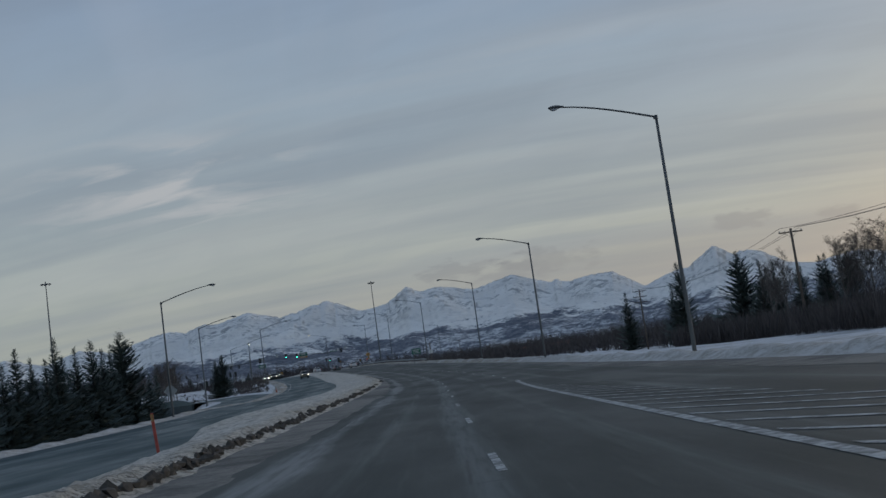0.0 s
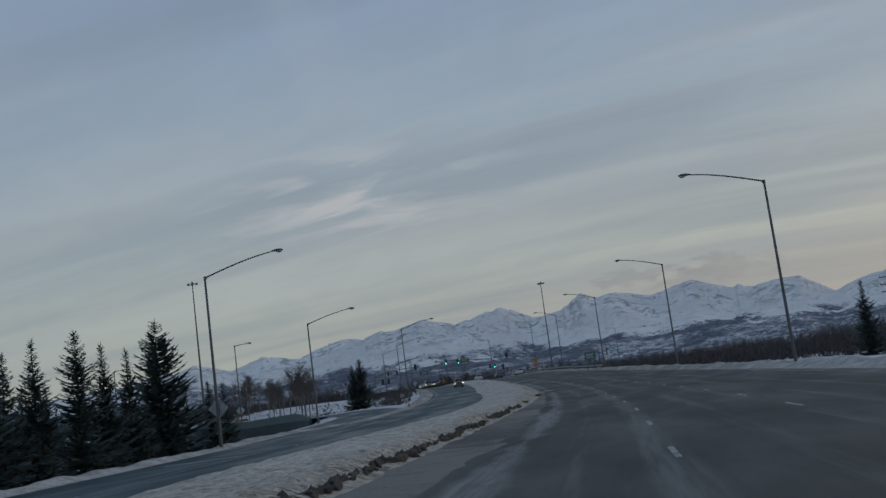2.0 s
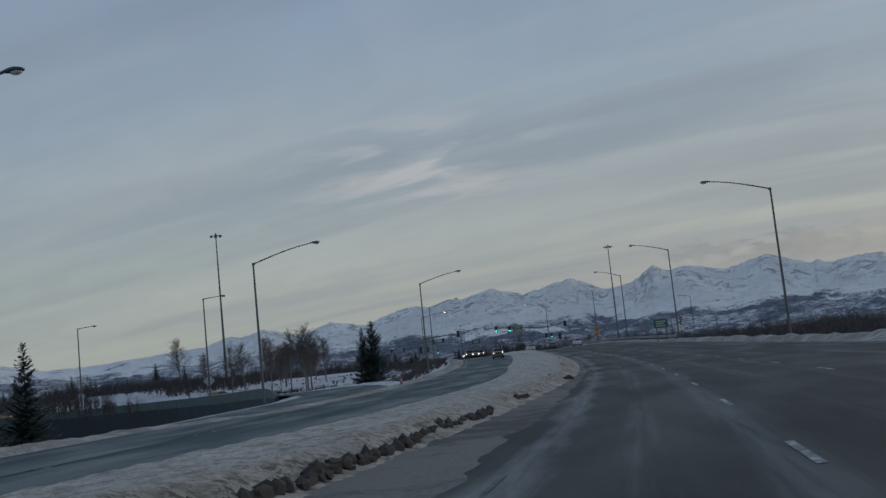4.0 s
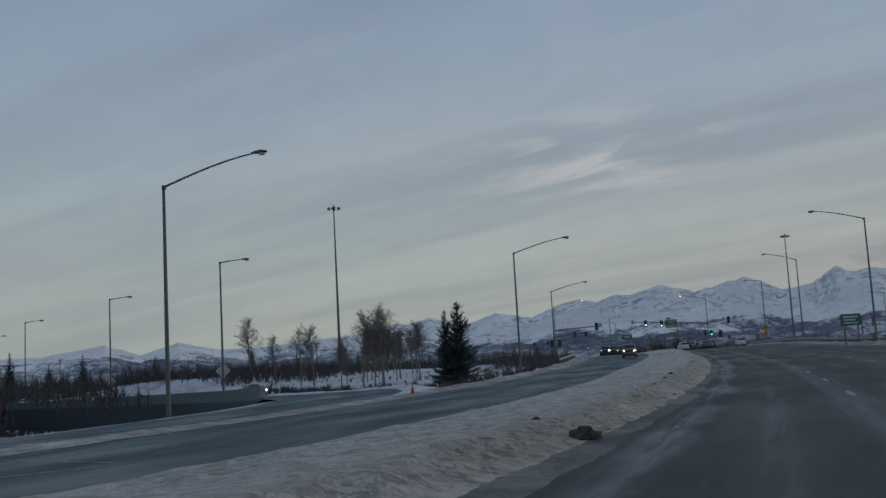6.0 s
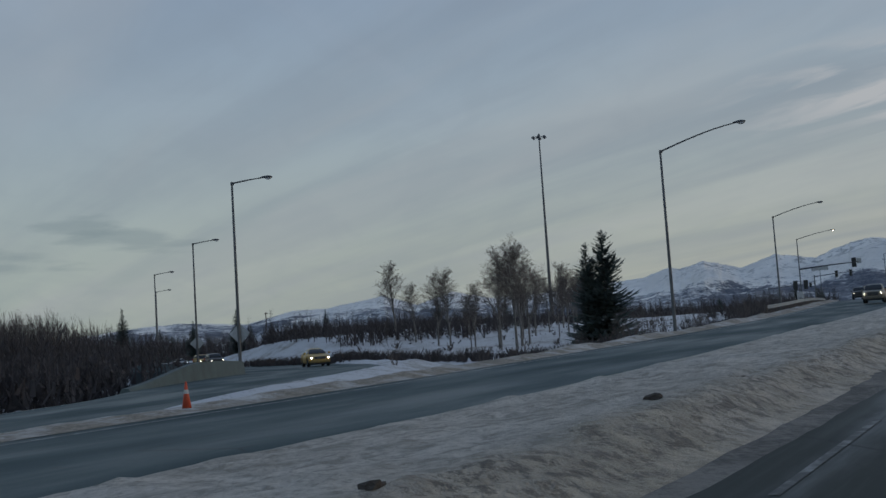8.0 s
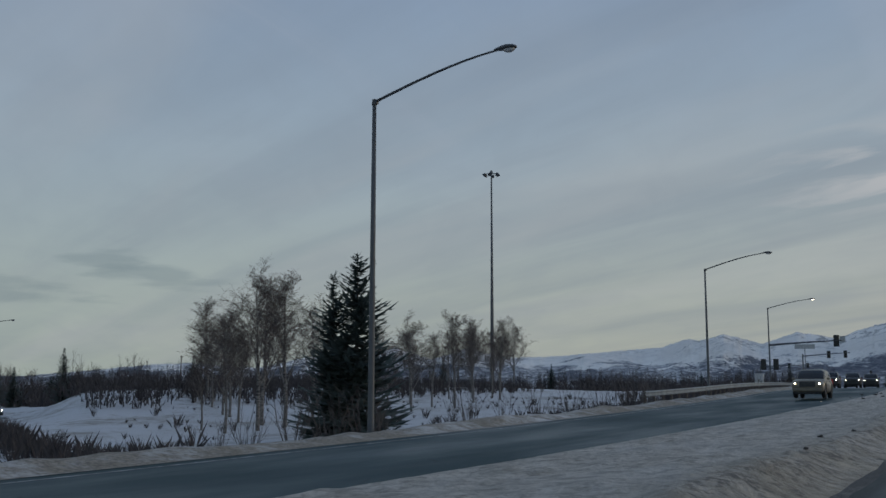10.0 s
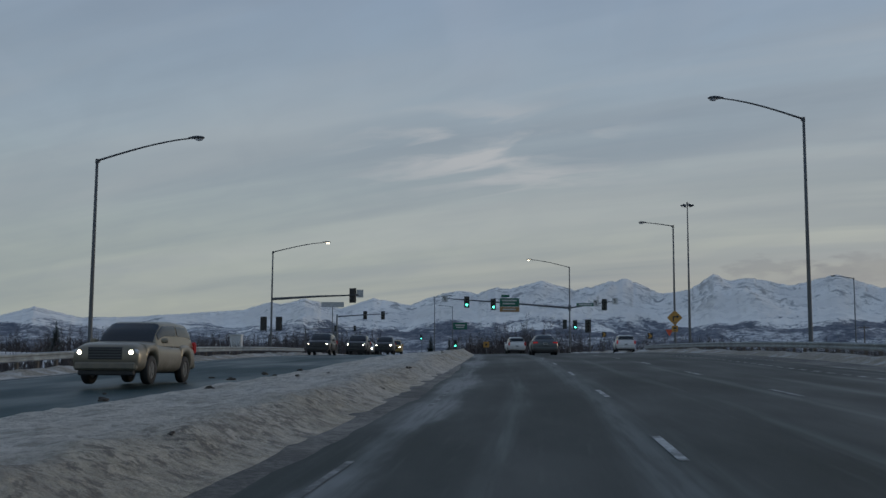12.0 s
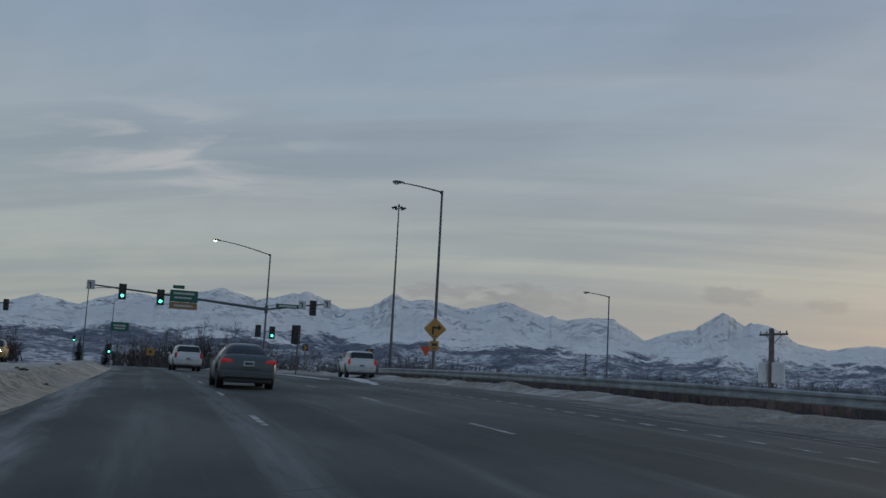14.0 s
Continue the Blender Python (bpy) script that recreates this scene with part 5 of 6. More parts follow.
def clods():
    base = [link("frozen_clod", lump(k, (0.15, 0.12, 0.10)), "clod", smooth=False) for k in range(3)]
    rnd = random.Random(17)
    spots = [(13.45, -7.2), (13.5, -5.65), (13.4, -6.1), (13.2, -7.8), (13.42, -6.8), (13.5, -7.5), (13.6, -6.9), (13.0, -8.0), (13.1, -6.6), (12.9, -7.2), (13.3, -7.3), (13.35, -8.1), (6.95, -3.3), (14.9, -4.2), (15.3, -4.6), (15.7, -4.4)]
    for u in np.arange(7.0, 16.5, 0.16):
        if rnd.random() < 0.6:
            spots.append((u, lerp(u, MED_R) - rnd.uniform(0.3, 1.5)))
    for i, (u, d) in enumerate(spots):
        r = lerp(u, MED_R) - d
        h = (0.07 if u < 7 else 0.03) + 0.36 * bump01(r, 0.1, 1.5) - (0.06 if r > 2 else 0)
        m = Matrix.Translation(place(u, d, h)) @ Matrix.Rotation(rnd.random() * 6.28, 4, "Z")
        ob = base[i] if i < 3 else copy_thing(base[i % 3], m)
        ob.matrix_basis = m
        q = rnd.uniform(0.4, 1.15) * (3.0 if i == 12 else 0.62)
        ob.scale = (q, q * rnd.uniform(0.7, 1.6), q * 0.9)
        tagged(ob, "dark frozen clod of mud and ice on the snow", "clod", "frozen clods")


def dirt_crust():
    """Ragged rim of frozen dirt that the plough left along the lip of the snow bank."""
    rnd = random.Random(29)
    ball = BM()
    bmesh.ops.create_icosphere(ball, subdivisions=1, radius=1)
    unit = [v.co.copy() for v in ball.verts]
    tri = [tuple(v.index for v in f.verts) for f in ball.faces]
    ball.free()
    vs, fs = [], []
    u = 0.0
    while u < 7.1:
        thick = bump01(nz(u * 18, 0, 0.22, 5.0), -0.75 + 1.1 * bump01(u, 5.0, 6.4), 0.1 + 0.8 * bump01(u, 5.0, 6.4))
        u += rnd.uniform(0.004, 0.010)
        if thick < 0.12 or rnd.random() > 0.5 + 0.5 * thick:
            continue
        d = lerp(u, MED_R) - 0.60 - 0.28 * nz(u * 18, 4, 0.25) + rnd.gauss(0, 0.06)
        r = lerp(u, MED_R) - d
        c = place(u, d, 0.03 + 0.36 * bump01(r, 0.1, 1.5) + rnd.uniform(-0.04, 0.05))
        h = ref(u)[3]
        a, b, e = (rnd.uniform(0.45, 1.0) * k * (0.55 + 0.6 * thick) for k in (0.15, 0.24, 0.15))
        k0, sd = len(vs), rnd.random() * 50
        for p in unit:
            q = 1 + 0.75 * noise.noise(p * 1.7 + Vector((sd, 0, 0))) + 0.4 * noise.noise(p * 3.9 + Vector((0, sd, 0)))
            x, y, z = p.x * a * q, p.y * b * q, p.z * e * q
            vs.append((c.x + x * math.cos(h) + y * math.sin(h), c.y - x * math.sin(h) + y * math.cos(h), c.z + z))
        fs += [tuple(k0 + k for k in t) for t in tri]
    tagged(raw("dirt_crust", vs, fs, "clod"), "ragged dark crust of frozen dirt on the snow bank's lip", "frozen dirt", kind="stuff")


clods()
dirt_crust()


# ---- barriers ----
def guardrail(name, us, d, label):
    """Steel beam rail: the folded beam, and a post every two metres."""
    ob = empty(name, frame_at(us[0], d(us[0])), label, "guardrail")
    inv = ob.matrix_basis.inverted()
    prof = ((0.00, 0.42), (0.06, 0.46), (0.06, 0.52), (0.0, 0.57), (0.0, 0.61), (0.06, 0.66), (0.06, 0.72), (0.0, 0.76))
    s = 1 if d(us[0]) < 0 else -1
    vs, fs = [], []
    n = len(prof)
    for u in us:
        for o, z in prof:
            vs.append(tuple(inv @ place(u, d(u) + s * (o + 0.02), z)))
        for o, z in prof:
            vs.append(tuple(inv @ place(u, d(u) + s * (o + 0.008), z)))
    for i in range(len(us) - 1):
        for j in range(n - 1):
            a = i * 2 * n + j
            b = a + 2 * n
            fs.append((a, a + 1, b + 1, b))
            fs.append((a + n, b + n, b + n + 1, a + n + 1))
    raw("beam", vs, fs, "rail_steel", ob, smooth=False)
    bm = BM()
    box(bm, 0, 0, 0.24, 0.12, 0.15, 1.0, 0.01)
    box(bm, s * 0.05, 0, 0.58, 0.10, 0.13, 0.34, 0.01)
    me = None
    u = us[0] + 0.02
    while u < us[-1]:
        if me is None:
            po = part("post", bm, "wood_pole", ob)
            me = po.data
        else:
            po = new("post", me)
            po.parent = ob
        po.matrix_basis = inv @ frame_at(u, d(u) - s * 0.10)
        u += 1.905 / V
    return ob


guardrail("guardrail", np.arange(12.35, 18.3, 0.1).tolist(), lambda u: lerp(u, ((12.3, 15.2), (17, 15.2), (17.8, 15.6), (18.4, 17.0))), "grey steel guardrail along the embankment")
guardrail("guardrail", np.arange(13.2, 18.2, 0.1).tolist(), lambda u: lerp(u, OPP_L) - 2.6, "grey steel guardrail beside the oncoming carriageway")
guardrail("guardrail", np.arange(14.1, 21, 0.15).tolist(), lambda u: -80.0, "low steel guardrail at the top of the snowy bank")


def concrete_barrier():
    """Parapet on a retaining wall along the outer side of the slip road."""
    ob = empty("retaining_wall", Matrix.Identity(4), "grey concrete parapet on a dark retaining wall along the slip road", "wall")
    pts = [i for i in range(len(RAMP_PTS)) if RAMP_PTS[i].y > 21]
    up, lo = [], []
    for i in pts:
        p = RAMP_PTS[i]
        a = (RAMP_PTS[min(i + 1, len(RAMP_PTS) - 1)] - RAMP_PTS[i - 1]).normalized()
        s = Vector((-a.y, a.x))
        u, d = to_ud(p.x, p.y)
        z = ramp_z(u, d)
        e = bump01(p.y, 20, 32)
        q0, q1, q2 = p + s * 5.45, p + s * 5.85, p + s * 6.0
        up.append(((q0, z - 0.1), (p + s * 5.55, z + 0.85 * e), (q1, z + 0.85 * e), (q2, z - 0.25)))
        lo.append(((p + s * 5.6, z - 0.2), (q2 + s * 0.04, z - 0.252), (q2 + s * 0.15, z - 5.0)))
    # the wall face has a darker colour than the parapet above it
    for nm, rows, mat, lab in (("parapet", up, "concrete_dark", ""), ("wall_face", lo, "concrete_wet", "dark wall face")):
        vs, fs = [], []
        k = len(rows[0])
        for r in rows:
            vs += [(q.x, q.y, z) for q, z in r]
        for i in range(len(rows) - 1):
            for j in range(k - 1):
                a = i * k + j
                fs.append((a, a + 1, a + k + 1, a + k))
        fs.append(tuple(range(k)))
        raw(nm, vs, fs, mat, ob, lab)
    return ob


concrete_barrier()


# ---- signals and signs ----
def plate(w, h, t=0.02, bevel=0.0):
    bm = BM()
    box(bm, 0, 0, 0, w, t, h, bevel)
    return bm


def signal_head(parent, x, y, z, lit, back=False, size=1.0):
    """Three-lens traffic signal facing -y of its parent."""
    bm = BM()
    box(bm, x, y, z, 0.36 * size, 0.22, 1.06 * size, 0.03)
    ob = part("signal_head", bm, "signal_black", parent, "black signal head showing green" if lit else "")
    bm = BM()
    box(bm, x, y + 0.06, z, 0.62 * size, 0.02, 1.34 * size, 0.01)
    part("backplate", bm, "signal_black", ob)
    for k in range(3):
        zz = z + (0.33 - 0.33 * k) * size
        s = 1 if back else -1
        bm = BM()
        tube(bm, [(x, y + s * 0.10, zz), (x, y + s * 0.125, zz)], 0.13 * size, 14)
        part("lens", bm, "green_lit" if (lit and k == 2) else "lens_dark", ob, "glowing green lens" if (lit and k == 2) else "")
        bm = BM()
        vs = []
        for a in np.linspace(math.pi * -0.05, math.pi * 1.05, 9):
            c, sn = math.cos(a) * 0.15 * size, math.sin(a) * 0.15 * size
            vs.append((bm.verts.new((x + c, y + s * 0.11, zz + sn)), bm.verts.new((x + c, y + s * 0.36, zz + sn))))
        for a, b in zip(vs, vs[1:]):
            bm.faces.new((a[0], b[0], b[1], a[1]))
        part("visor", bm, "signal_black", ob)
    return ob


def mast(bm, x0, x1, z0, z1, r0, r1):
    tube(bm, [(x0, 0, z0), ((x0 + x1) / 2, 0, (z0 + z1) / 2 + 0.05), (x1, 0, z1)], [r0, (r0 + r1) / 2, r1], 8)


def bars(parent, x, y, z, rows, mat="sign_white", facing=-1):
    """Unreadable lettering as plain bars."""
    for (dx, dz, w, h) in rows:
        bm = BM()
        box(bm, x + dx, y + facing * 0.016, z + dz, w, 0.006, h)
        part("lettering", bm, mat, parent)


def right_signal():
    x, y, top = 106.0, 178.7, 16.7
    z = gz_at(x, y)
    h = head_at(x, y)
    ob = street_lamp(x, y, top, h - 90, arm=5.6, rise=1.1, lit=True, label="signal pole with long mast arms and a lit lamp")
    ob.name = "signal_pole"
    ob["category"] = "traffic signal"
    # parts sit in a frame whose +x points left across the road
    H = top - z
    rig = part("mast_arm", BM(), "galvanised", ob)
    bm = BM()
    mast(bm, 0, 18.7, H - 6.0, H - 4.7, 0.16, 0.07)
    mast(bm, 0, -7.0, H - 6.0, H - 4.9, 0.12, 0.06)
    tube(bm, [(0, 0, H - 6.4), (0, 0, H - 5.6)], 0.2, 10)
    bm.to_mesh(rig.data)
    bm.free()
    # the arm frame: x to the left, so the drivers face +y of it
    for x0, zz, lit in ((15.2, -5.25, True), (11.3, -5.55, True), (-5.1, -5.5, False)):
        signal_head(ob, x0, 0.18, H + zz + 0.0, lit, back=True, size=1.25)
    signal_head(ob, -0.75, 0.25, H - 8.5, True, back=True)
    signal_head(ob, 0.75, 0.05, H - 8.4, False)
    bm = BM()
    box(bm, 8.9, 0.16, H - 5.25, 2.9, 0.05, 1.25, 0.02)
    s = part("guide_sign", bm, "sign_green", ob, "green guide sign on the mast")
    bars(s, 8.9, 0.17, H - 5.25, ((0.0, 0.28, 2.2, 0.22), (0.1, -0.18, 1.8, 0.2)), facing=1)
    bm = BM()
    box(bm, 8.9, 0.16, H - 6.28, 2.9, 0.05, 0.72, 0.02)
    s = part("lower_sign", bm, "sign_brown", ob, "brown strip below the guide sign")
    bars(s, 8.9, 0.17, H - 6.28, ((0.0, 0.0, 2.0, 0.2),), facing=1)
    bm = BM()
    box(bm, 9.5, 0.16, H - 4.3, 1.2, 0.04, 0.36, 0.02)
    part("small_sign", bm, "sign_green", ob)
    bm = BM()
    box(bm, -2.3, 0.14, H - 5.5, 2.6, 0.04, 0.45, 0.02)
    s = part("street_sign", bm, "sign_green", ob, "narrow green street name sign")
    bars(s, -2.3, 0.15, H - 5.5, ((0.0, 0.0, 2.0, 0.2),), facing=1)
    for x0, zz in ((18.4, -4.75), (-3.9, -5.25), (-6.7, -4.95)):
        bm = BM()
        box(bm, x0, 0.16, H + zz, 0.8, 0.03, 0.95, 0.02)
        s = part("lane_sign", bm, "sign_white", ob, "white lane sign with black arrow")
        bars(s, x0, 0.16, H + zz, ((0.0, -0.08, 0.12, 0.5), (0.12, 0.2, 0.3, 0.12)), "sign_black", facing=1)
    return ob


right_signal()


def left_signal():
    x, y, top = 56.1, 158.0, 14.64
    z = gz_at(x, y)
    ob = street_lamp(x, y, top, head_at(x, y) + 90, arm=5.6, rise=1.1, lit=True, label="signal pole with one mast arm and a lit lamp")
    ob.name = "signal_pole"
    ob["category"] = "traffic signal"
    H = top - z
    bm = BM()
    mast(bm, 0, 9.6, H - 5.2, H - 4.7, 0.15, 0.07)
    part("mast_arm", bm, "steel_dark", ob)
    # this frame has x to the right, oncoming drivers face -y
    signal_head(ob, 8.9, 0.2, H - 4.75, False, back=True, size=1.2)
    signal_head(ob, 0.8, 0.2, H - 7.9, False, back=True, size=1.15)
    signal_head(ob, -0.9, 0.2, H - 7.9, False, back=True, size=1.15)
    bm = BM()
    box(bm, 9.7, 0.05, H - 4.55, 0.75, 0.03, 0.85, 0.02)
    part("lane_sign", bm, "sign_back", ob, "back of a lane sign")
    return ob


left_signal()


def far_signal(x, y, z, H, L, head, label, lit):
    ob = empty("signal_pole", Matrix.Translation((x, y, z)) @ Matrix.Rotation(radians(90 - head), 4, "Z"), label, "traffic signal", "distant signals")
    bm = BM()
    tube(bm, [(0, 0, 0), (0, 0, H)], [0.16, 0.12], 8)
    part("pole", bm, "galvanised", ob)
    bm = BM()
    mast(bm, 0, L, H - 0.4, H + 0.2, 0.12, 0.06)
    part("mast_arm", bm, "galvanised", ob)
    for k in (0.55, 0.9):
        signal_head(ob, L * k, 0.15, H - 0.1, lit, back=lit, size=1.1)
    return ob


far_signal(84.0, 222.0, 4.0, 7.0, 9.0, head_at(84, 222) + 90, "distant signal pole with a mast arm across the junction", False)
far_signal(102.0, 305.0, 4.4, 7.0, 14.0, head_at(102, 300) + 90, "distant signal pole with a mast arm past the junction", False)


def post_signal(x, y, z, top, lit, label):
    ob = empty("signal_post", Matrix.Translation((x, y, z)) @ Matrix.Rotation(-radians(head_at(x, y)), 4, "Z"), label, "traffic signal", "post signals")
    bm = BM()
    tube(bm, [(0, 0, -0.2), (0, 0, top - z)], 0.07, 8)
    part("post", bm, "galvanised", ob)
    signal_head(ob, -0.2, -0.05, top - z - 0.6, lit, size=1.2)


ps = place(18.8, 12.0, 0)
post_signal(ps.x, ps.y, ps.z, ps.z + 3.9, False, "short signal post with a dark signal head")
post_signal(114.2, 237.7, 3.8, 7.0, True, "distant signal post showing green past the junction")
post_signal(153.1, 350.9, 4.2, 11.2, True, "distant tall signal post showing green far down the road")


def rhombus(s, t=0.01):
    bm = BM()
    r = s / math.sqrt(2)
    c = [(r, 0), (0, r), (-r, 0), (0, -r)]
    pts = []
    for k in range(4):
        a, b = Vector(c[k]), Vector(c[(k + 1) % 4])
        pts += [a.lerp(b, 0.06), a.lerp(b, 0.94)]
    f = bm.faces.new([bm.verts.new((p.x, 0, p.y)) for p in pts])
    g = bmesh.ops.extrude_face_region(bm, geom=[f])
    bmesh.ops.translate(bm, vec=(0, t, 0), verts=[v for v in g["geom"] if isinstance(v, bmesh.types.BMVert)])
    bmesh.ops.recalc_face_normals(bm, faces=bm.faces)
    return bm


def move(bm, x, y, z):
    bmesh.ops.translate(bm, vec=(x, y, z), verts=bm.verts)
    return bm


def warning_signs():
    """Yellow turn warning on the slim lamp by the guardrail."""
    x, y = 92.1, 133.8
    ob = empty("warning_sign", Matrix.Translation((x, y, gz_at(x, y))) @ Matrix.Rotation(-radians(38), 4, "Z"), "yellow diamond sign with a right-turn arrow, on a lamp post", "road sign")
    z0 = 7.25 - gz_at(x, y)
    p = part("panel", move(rhombus(1.10), 0, -0.17, z0), "sign_yellow", ob)
    bm = BM()
    box(bm, -0.14, -0.185, z0 - 0.12, 0.13, 0.006, 0.5)
    box(bm, 0.02, -0.185, z0 + 0.10, 0.42, 0.006, 0.13)
    a = [bm.verts.new(v) for v in ((0.2, -0.187, z0 + 0.30), (0.2, -0.187, z0 - 0.10), (0.45, -0.187, z0 + 0.10))]
    bm.faces.new(a)
    part("arrow", bm, "sign_black", p)
    bm = BM()
    box(bm, 0, -0.16, z0 - 1.12, 0.62, 0.02, 0.62, 0.02)
    q = part("speed_plate", bm, "sign_yellow", ob)
    bars(q, 0, -0.16, z0 - 1.12, ((0, 0.06, 0.34, 0.2), (0, -0.18, 0.3, 0.07)), "sign_black")
    bm = BM()
    v = [bm.verts.new(c) for c in ((-0.95, -0.12, z0 - 1.2), (-0.15, -0.12, z0 - 1.2), (-0.55, -0.12, z0 - 1.9))]
    f = bm.faces.new(v)
    g = bmesh.ops.extrude_face_region(bm, geom=[f])
    bmesh.ops.translate(bm, vec=(0, 0.01, 0), verts=[w for w in g["geom"] if isinstance(w, bmesh.types.BMVert)])
    part("yield_plate", bm, "orange_plastic", ob, "small red triangular plate")
    bm = BM()
    box(bm, 0, 0, z0 - 0.5, 0.32, 0.34, 0.08)
    box(bm, 0, 0, z0 - 1.1, 0.32, 0.30, 0.08)
    part("bracket", bm, "galvanised", ob)


warning_signs()


def back_sign(x, y, z, head, label):
    ob = empty("warning_sign", Matrix.Translation((x, y, gz_at(x, y))) @ Matrix.Rotation(radians(-head), 4, "Z"), label, "road sign", "backs of signs")
    z0 = z - gz_at(x, y)
    part("panel", move(rhombus(1.05), 0, 0.15, z0), "sign_back", ob)
    bm = BM()
    box(bm, 0, 0.08, z0 + 0.3, 0.08, 0.16, 0.05)
    box(bm, 0, 0.08, z0 - 0.3, 0.08, 0.16, 0.05)
    part("bracket", bm, "galvanised", ob)


back_sign(-57.2, -40.8, 1.4, 36, "grey back of a diamond sign strapped to a lamp post")
back_sign(-24.0, 51.7, 2.3, 10, "grey back of a diamond sign strapped to a slim lamp post")
back_sign(-34.7, 90.8, 2.4, -10, "grey back of a diamond sign strapped to a slim lamp post")


def post_sign(name, x, y, z, w, h, mat, head, label, rows=(), posts=1, lettering="sign_white", t=0.03):
    """A flat sign on one or two posts; it faces back along its heading."""
    g = gz_at(x, y)
    ob = empty(name, Matrix.Translation((x, y, g)) @ Matrix.Rotation(radians(-head), 4, "Z"), label, "road sign")
    z0 = z - g
    bm = BM()
    box(bm, 0, 0, z0, w, t, h, 0.01)
    p = part("panel", bm, mat, ob)
    bars(p, 0, 0, z0, rows, lettering)
    for k in range(posts):
        bm = BM()
        px = 0 if posts == 1 else (-0.33 + 0.66 * k) * w
        tube(bm, [(px, 0.08, -0.3), (px, 0.08, z0 + h * 0.45)], 0.06 if posts == 1 else 0.08, 6)
        part("post", bm, "galvanised", ob)
    return ob


gp = place(12.3, 12.9, 0)
post_sign("guide_sign", gp.x, gp.y, 4.25, 2.05, 1.25, "sign_green", 33, "green roadside guide sign with white lettering", ((0.0, 0.3, 1.5, 0.18), (-0.1, -0.02, 1.2, 0.16), (0.0, -0.34, 1.5, 0.14)), 2)
for x, y, z in ((121.9, 194.6, 7.4), (115.8, 172.5, 6.6)):
    post_sign("chevron_sign", x, y, z, 0.75, 0.9, "sign_black", 40, "black and yellow chevron sign at the corner", ((-0.10, 0.24, 0.26, 0.16), (0.02, 0.12, 0.26, 0.14), (0.12, 0.0, 0.26, 0.16), (0.02, -0.12, 0.26, 0.14), (-0.10, -0.24, 0.26, 0.16)), 1, "sign_yellow")
post_sign("billboard", -45.3, 176.5, 2.4, 3.9, 1.7, "sign_white", -15, "plain white board on two posts before the wood", (), 2)
post_sign("notice_board", 75.0, 196.0, 11.2, 3.4, 0.8, "sign_back", 20, "grey sign board on a tall dark pole", (), 1)
post_sign("overhead_sign", 126.4, 262.8, 11.0, 3.2, 1.6, "sign_green", 20, "distant green guide sign over the road", ((0, 0.2, 2.2, 0.3), (0, -0.3, 1.8, 0.25)), 1)
post_sign("warning_sign", 122.0, 240.0, 6.4, 1.2, 1.2, "sign_yellow", 20, "distant yellow warning sign on a post", ((0, 0, 0.4, 0.4),), 1, "sign_black")


def cabinet():
    p = place(16.8, -23.6, 0)
    ob = empty("signal_cabinet", Matrix.Translation(p) @ Matrix.Rotation(-ref(16.8)[3], 4, "Z"), "pale metal control cabinet behind the guardrail", "cabinet")
    bm = BM()
    box(bm, 0, 0, 0.95, 1.0, 0.8, 1.65, 0.04)
    b = part("body", bm, "white_wall", ob)
    bm = BM()
    box(bm, 0, 0, 1.82, 1.1, 0.9, 0.10, 0.02)
    part("lid", bm, "white_wall", ob)
    bm = BM()
    box(bm, 0, -0.412, 0.95, 0.84, 0.03, 1.4, 0.01)
    d = part("door", bm, "white_wall", b)
    bm = BM()
    box(bm, 0, 0, -0.05, 1.15, 0.95, 0.4, 0.02)
    part("plinth", bm, "concrete", ob)


cabinet()


# ---- roadside bits ----
def utility_pole(x, y, top, head, arms=1, box_on=False, label="weathered wooden utility pole with a crossarm"):
    g = gz_at(x, y)
    ob = empty("utility_pole", Matrix.Translation((x, y, g)) @ Matrix.Rotation(radians(-head), 4, "Z"), label, "utility pole", "utility poles")
    H = top - g
    bm = BM()
    k = 1.35 if box_on else 1.0
    tube(bm, [(0, 0, -0.4), (0, 0, H * 0.5), (0, 0, H)], [0.17 * k, 0.14 * k, 0.12 * k], 10)
    part("pole", bm, "wood_pole", ob, smooth=True)
    for k in range(arms):
        bm = BM()
        z = H - 0.35 - k * 1.0
        box(bm, 0, 0.14, z, 2.5, 0.10, 0.13, 0.01)
        a = part("crossarm", bm, "wood_pole", ob)
        for xx in (-1.15, -0.6, 0.6, 1.15):
            bm = BM()
            tube(bm, [(xx, 0.14, z + 0.06), (xx, 0.14, z + 0.14), (xx, 0.14, z + 0.22)], [0.05, 0.06, 0.03], 7)
            part("insulator", bm, "concrete", a)
        for sg in (-1, 1):
            bm = BM()
            tube(bm, [(0, 0.1, z - 0.6), (sg * 0.7, 0.16, z - 0.05)], 0.02, 4)
            part("brace", bm, "galvanised", a)
    if box_on:
        for sg in (-1, 1):
            bm = BM()
            tube(bm, [(sg * 0.62, 0, H - 3.3), (sg * 0.62, 0, H - 3.25), (sg * 0.62, 0, H - 2.15), (sg * 0.62, 0, H - 2.05)], [0.34, 0.38, 0.38, 0.30], 14)
            tr = part("transformer", bm, "white_wall", ob, "pale grey transformer can", smooth=False)
            bm = BM()
            tube(bm, [(sg * 0.62, 0, H - 2.06), (sg * 0.62, 0, H - 1.80)], [0.06, 0.04], 8)
            part("bushing", bm, "concrete", tr)
            bm = BM()
            box(bm, sg * 0.2, 0, H - 2.6, 0.3, 0.08, 0.10, 0.01)
            part("bracket", bm, "galvanised", tr)
    return ob


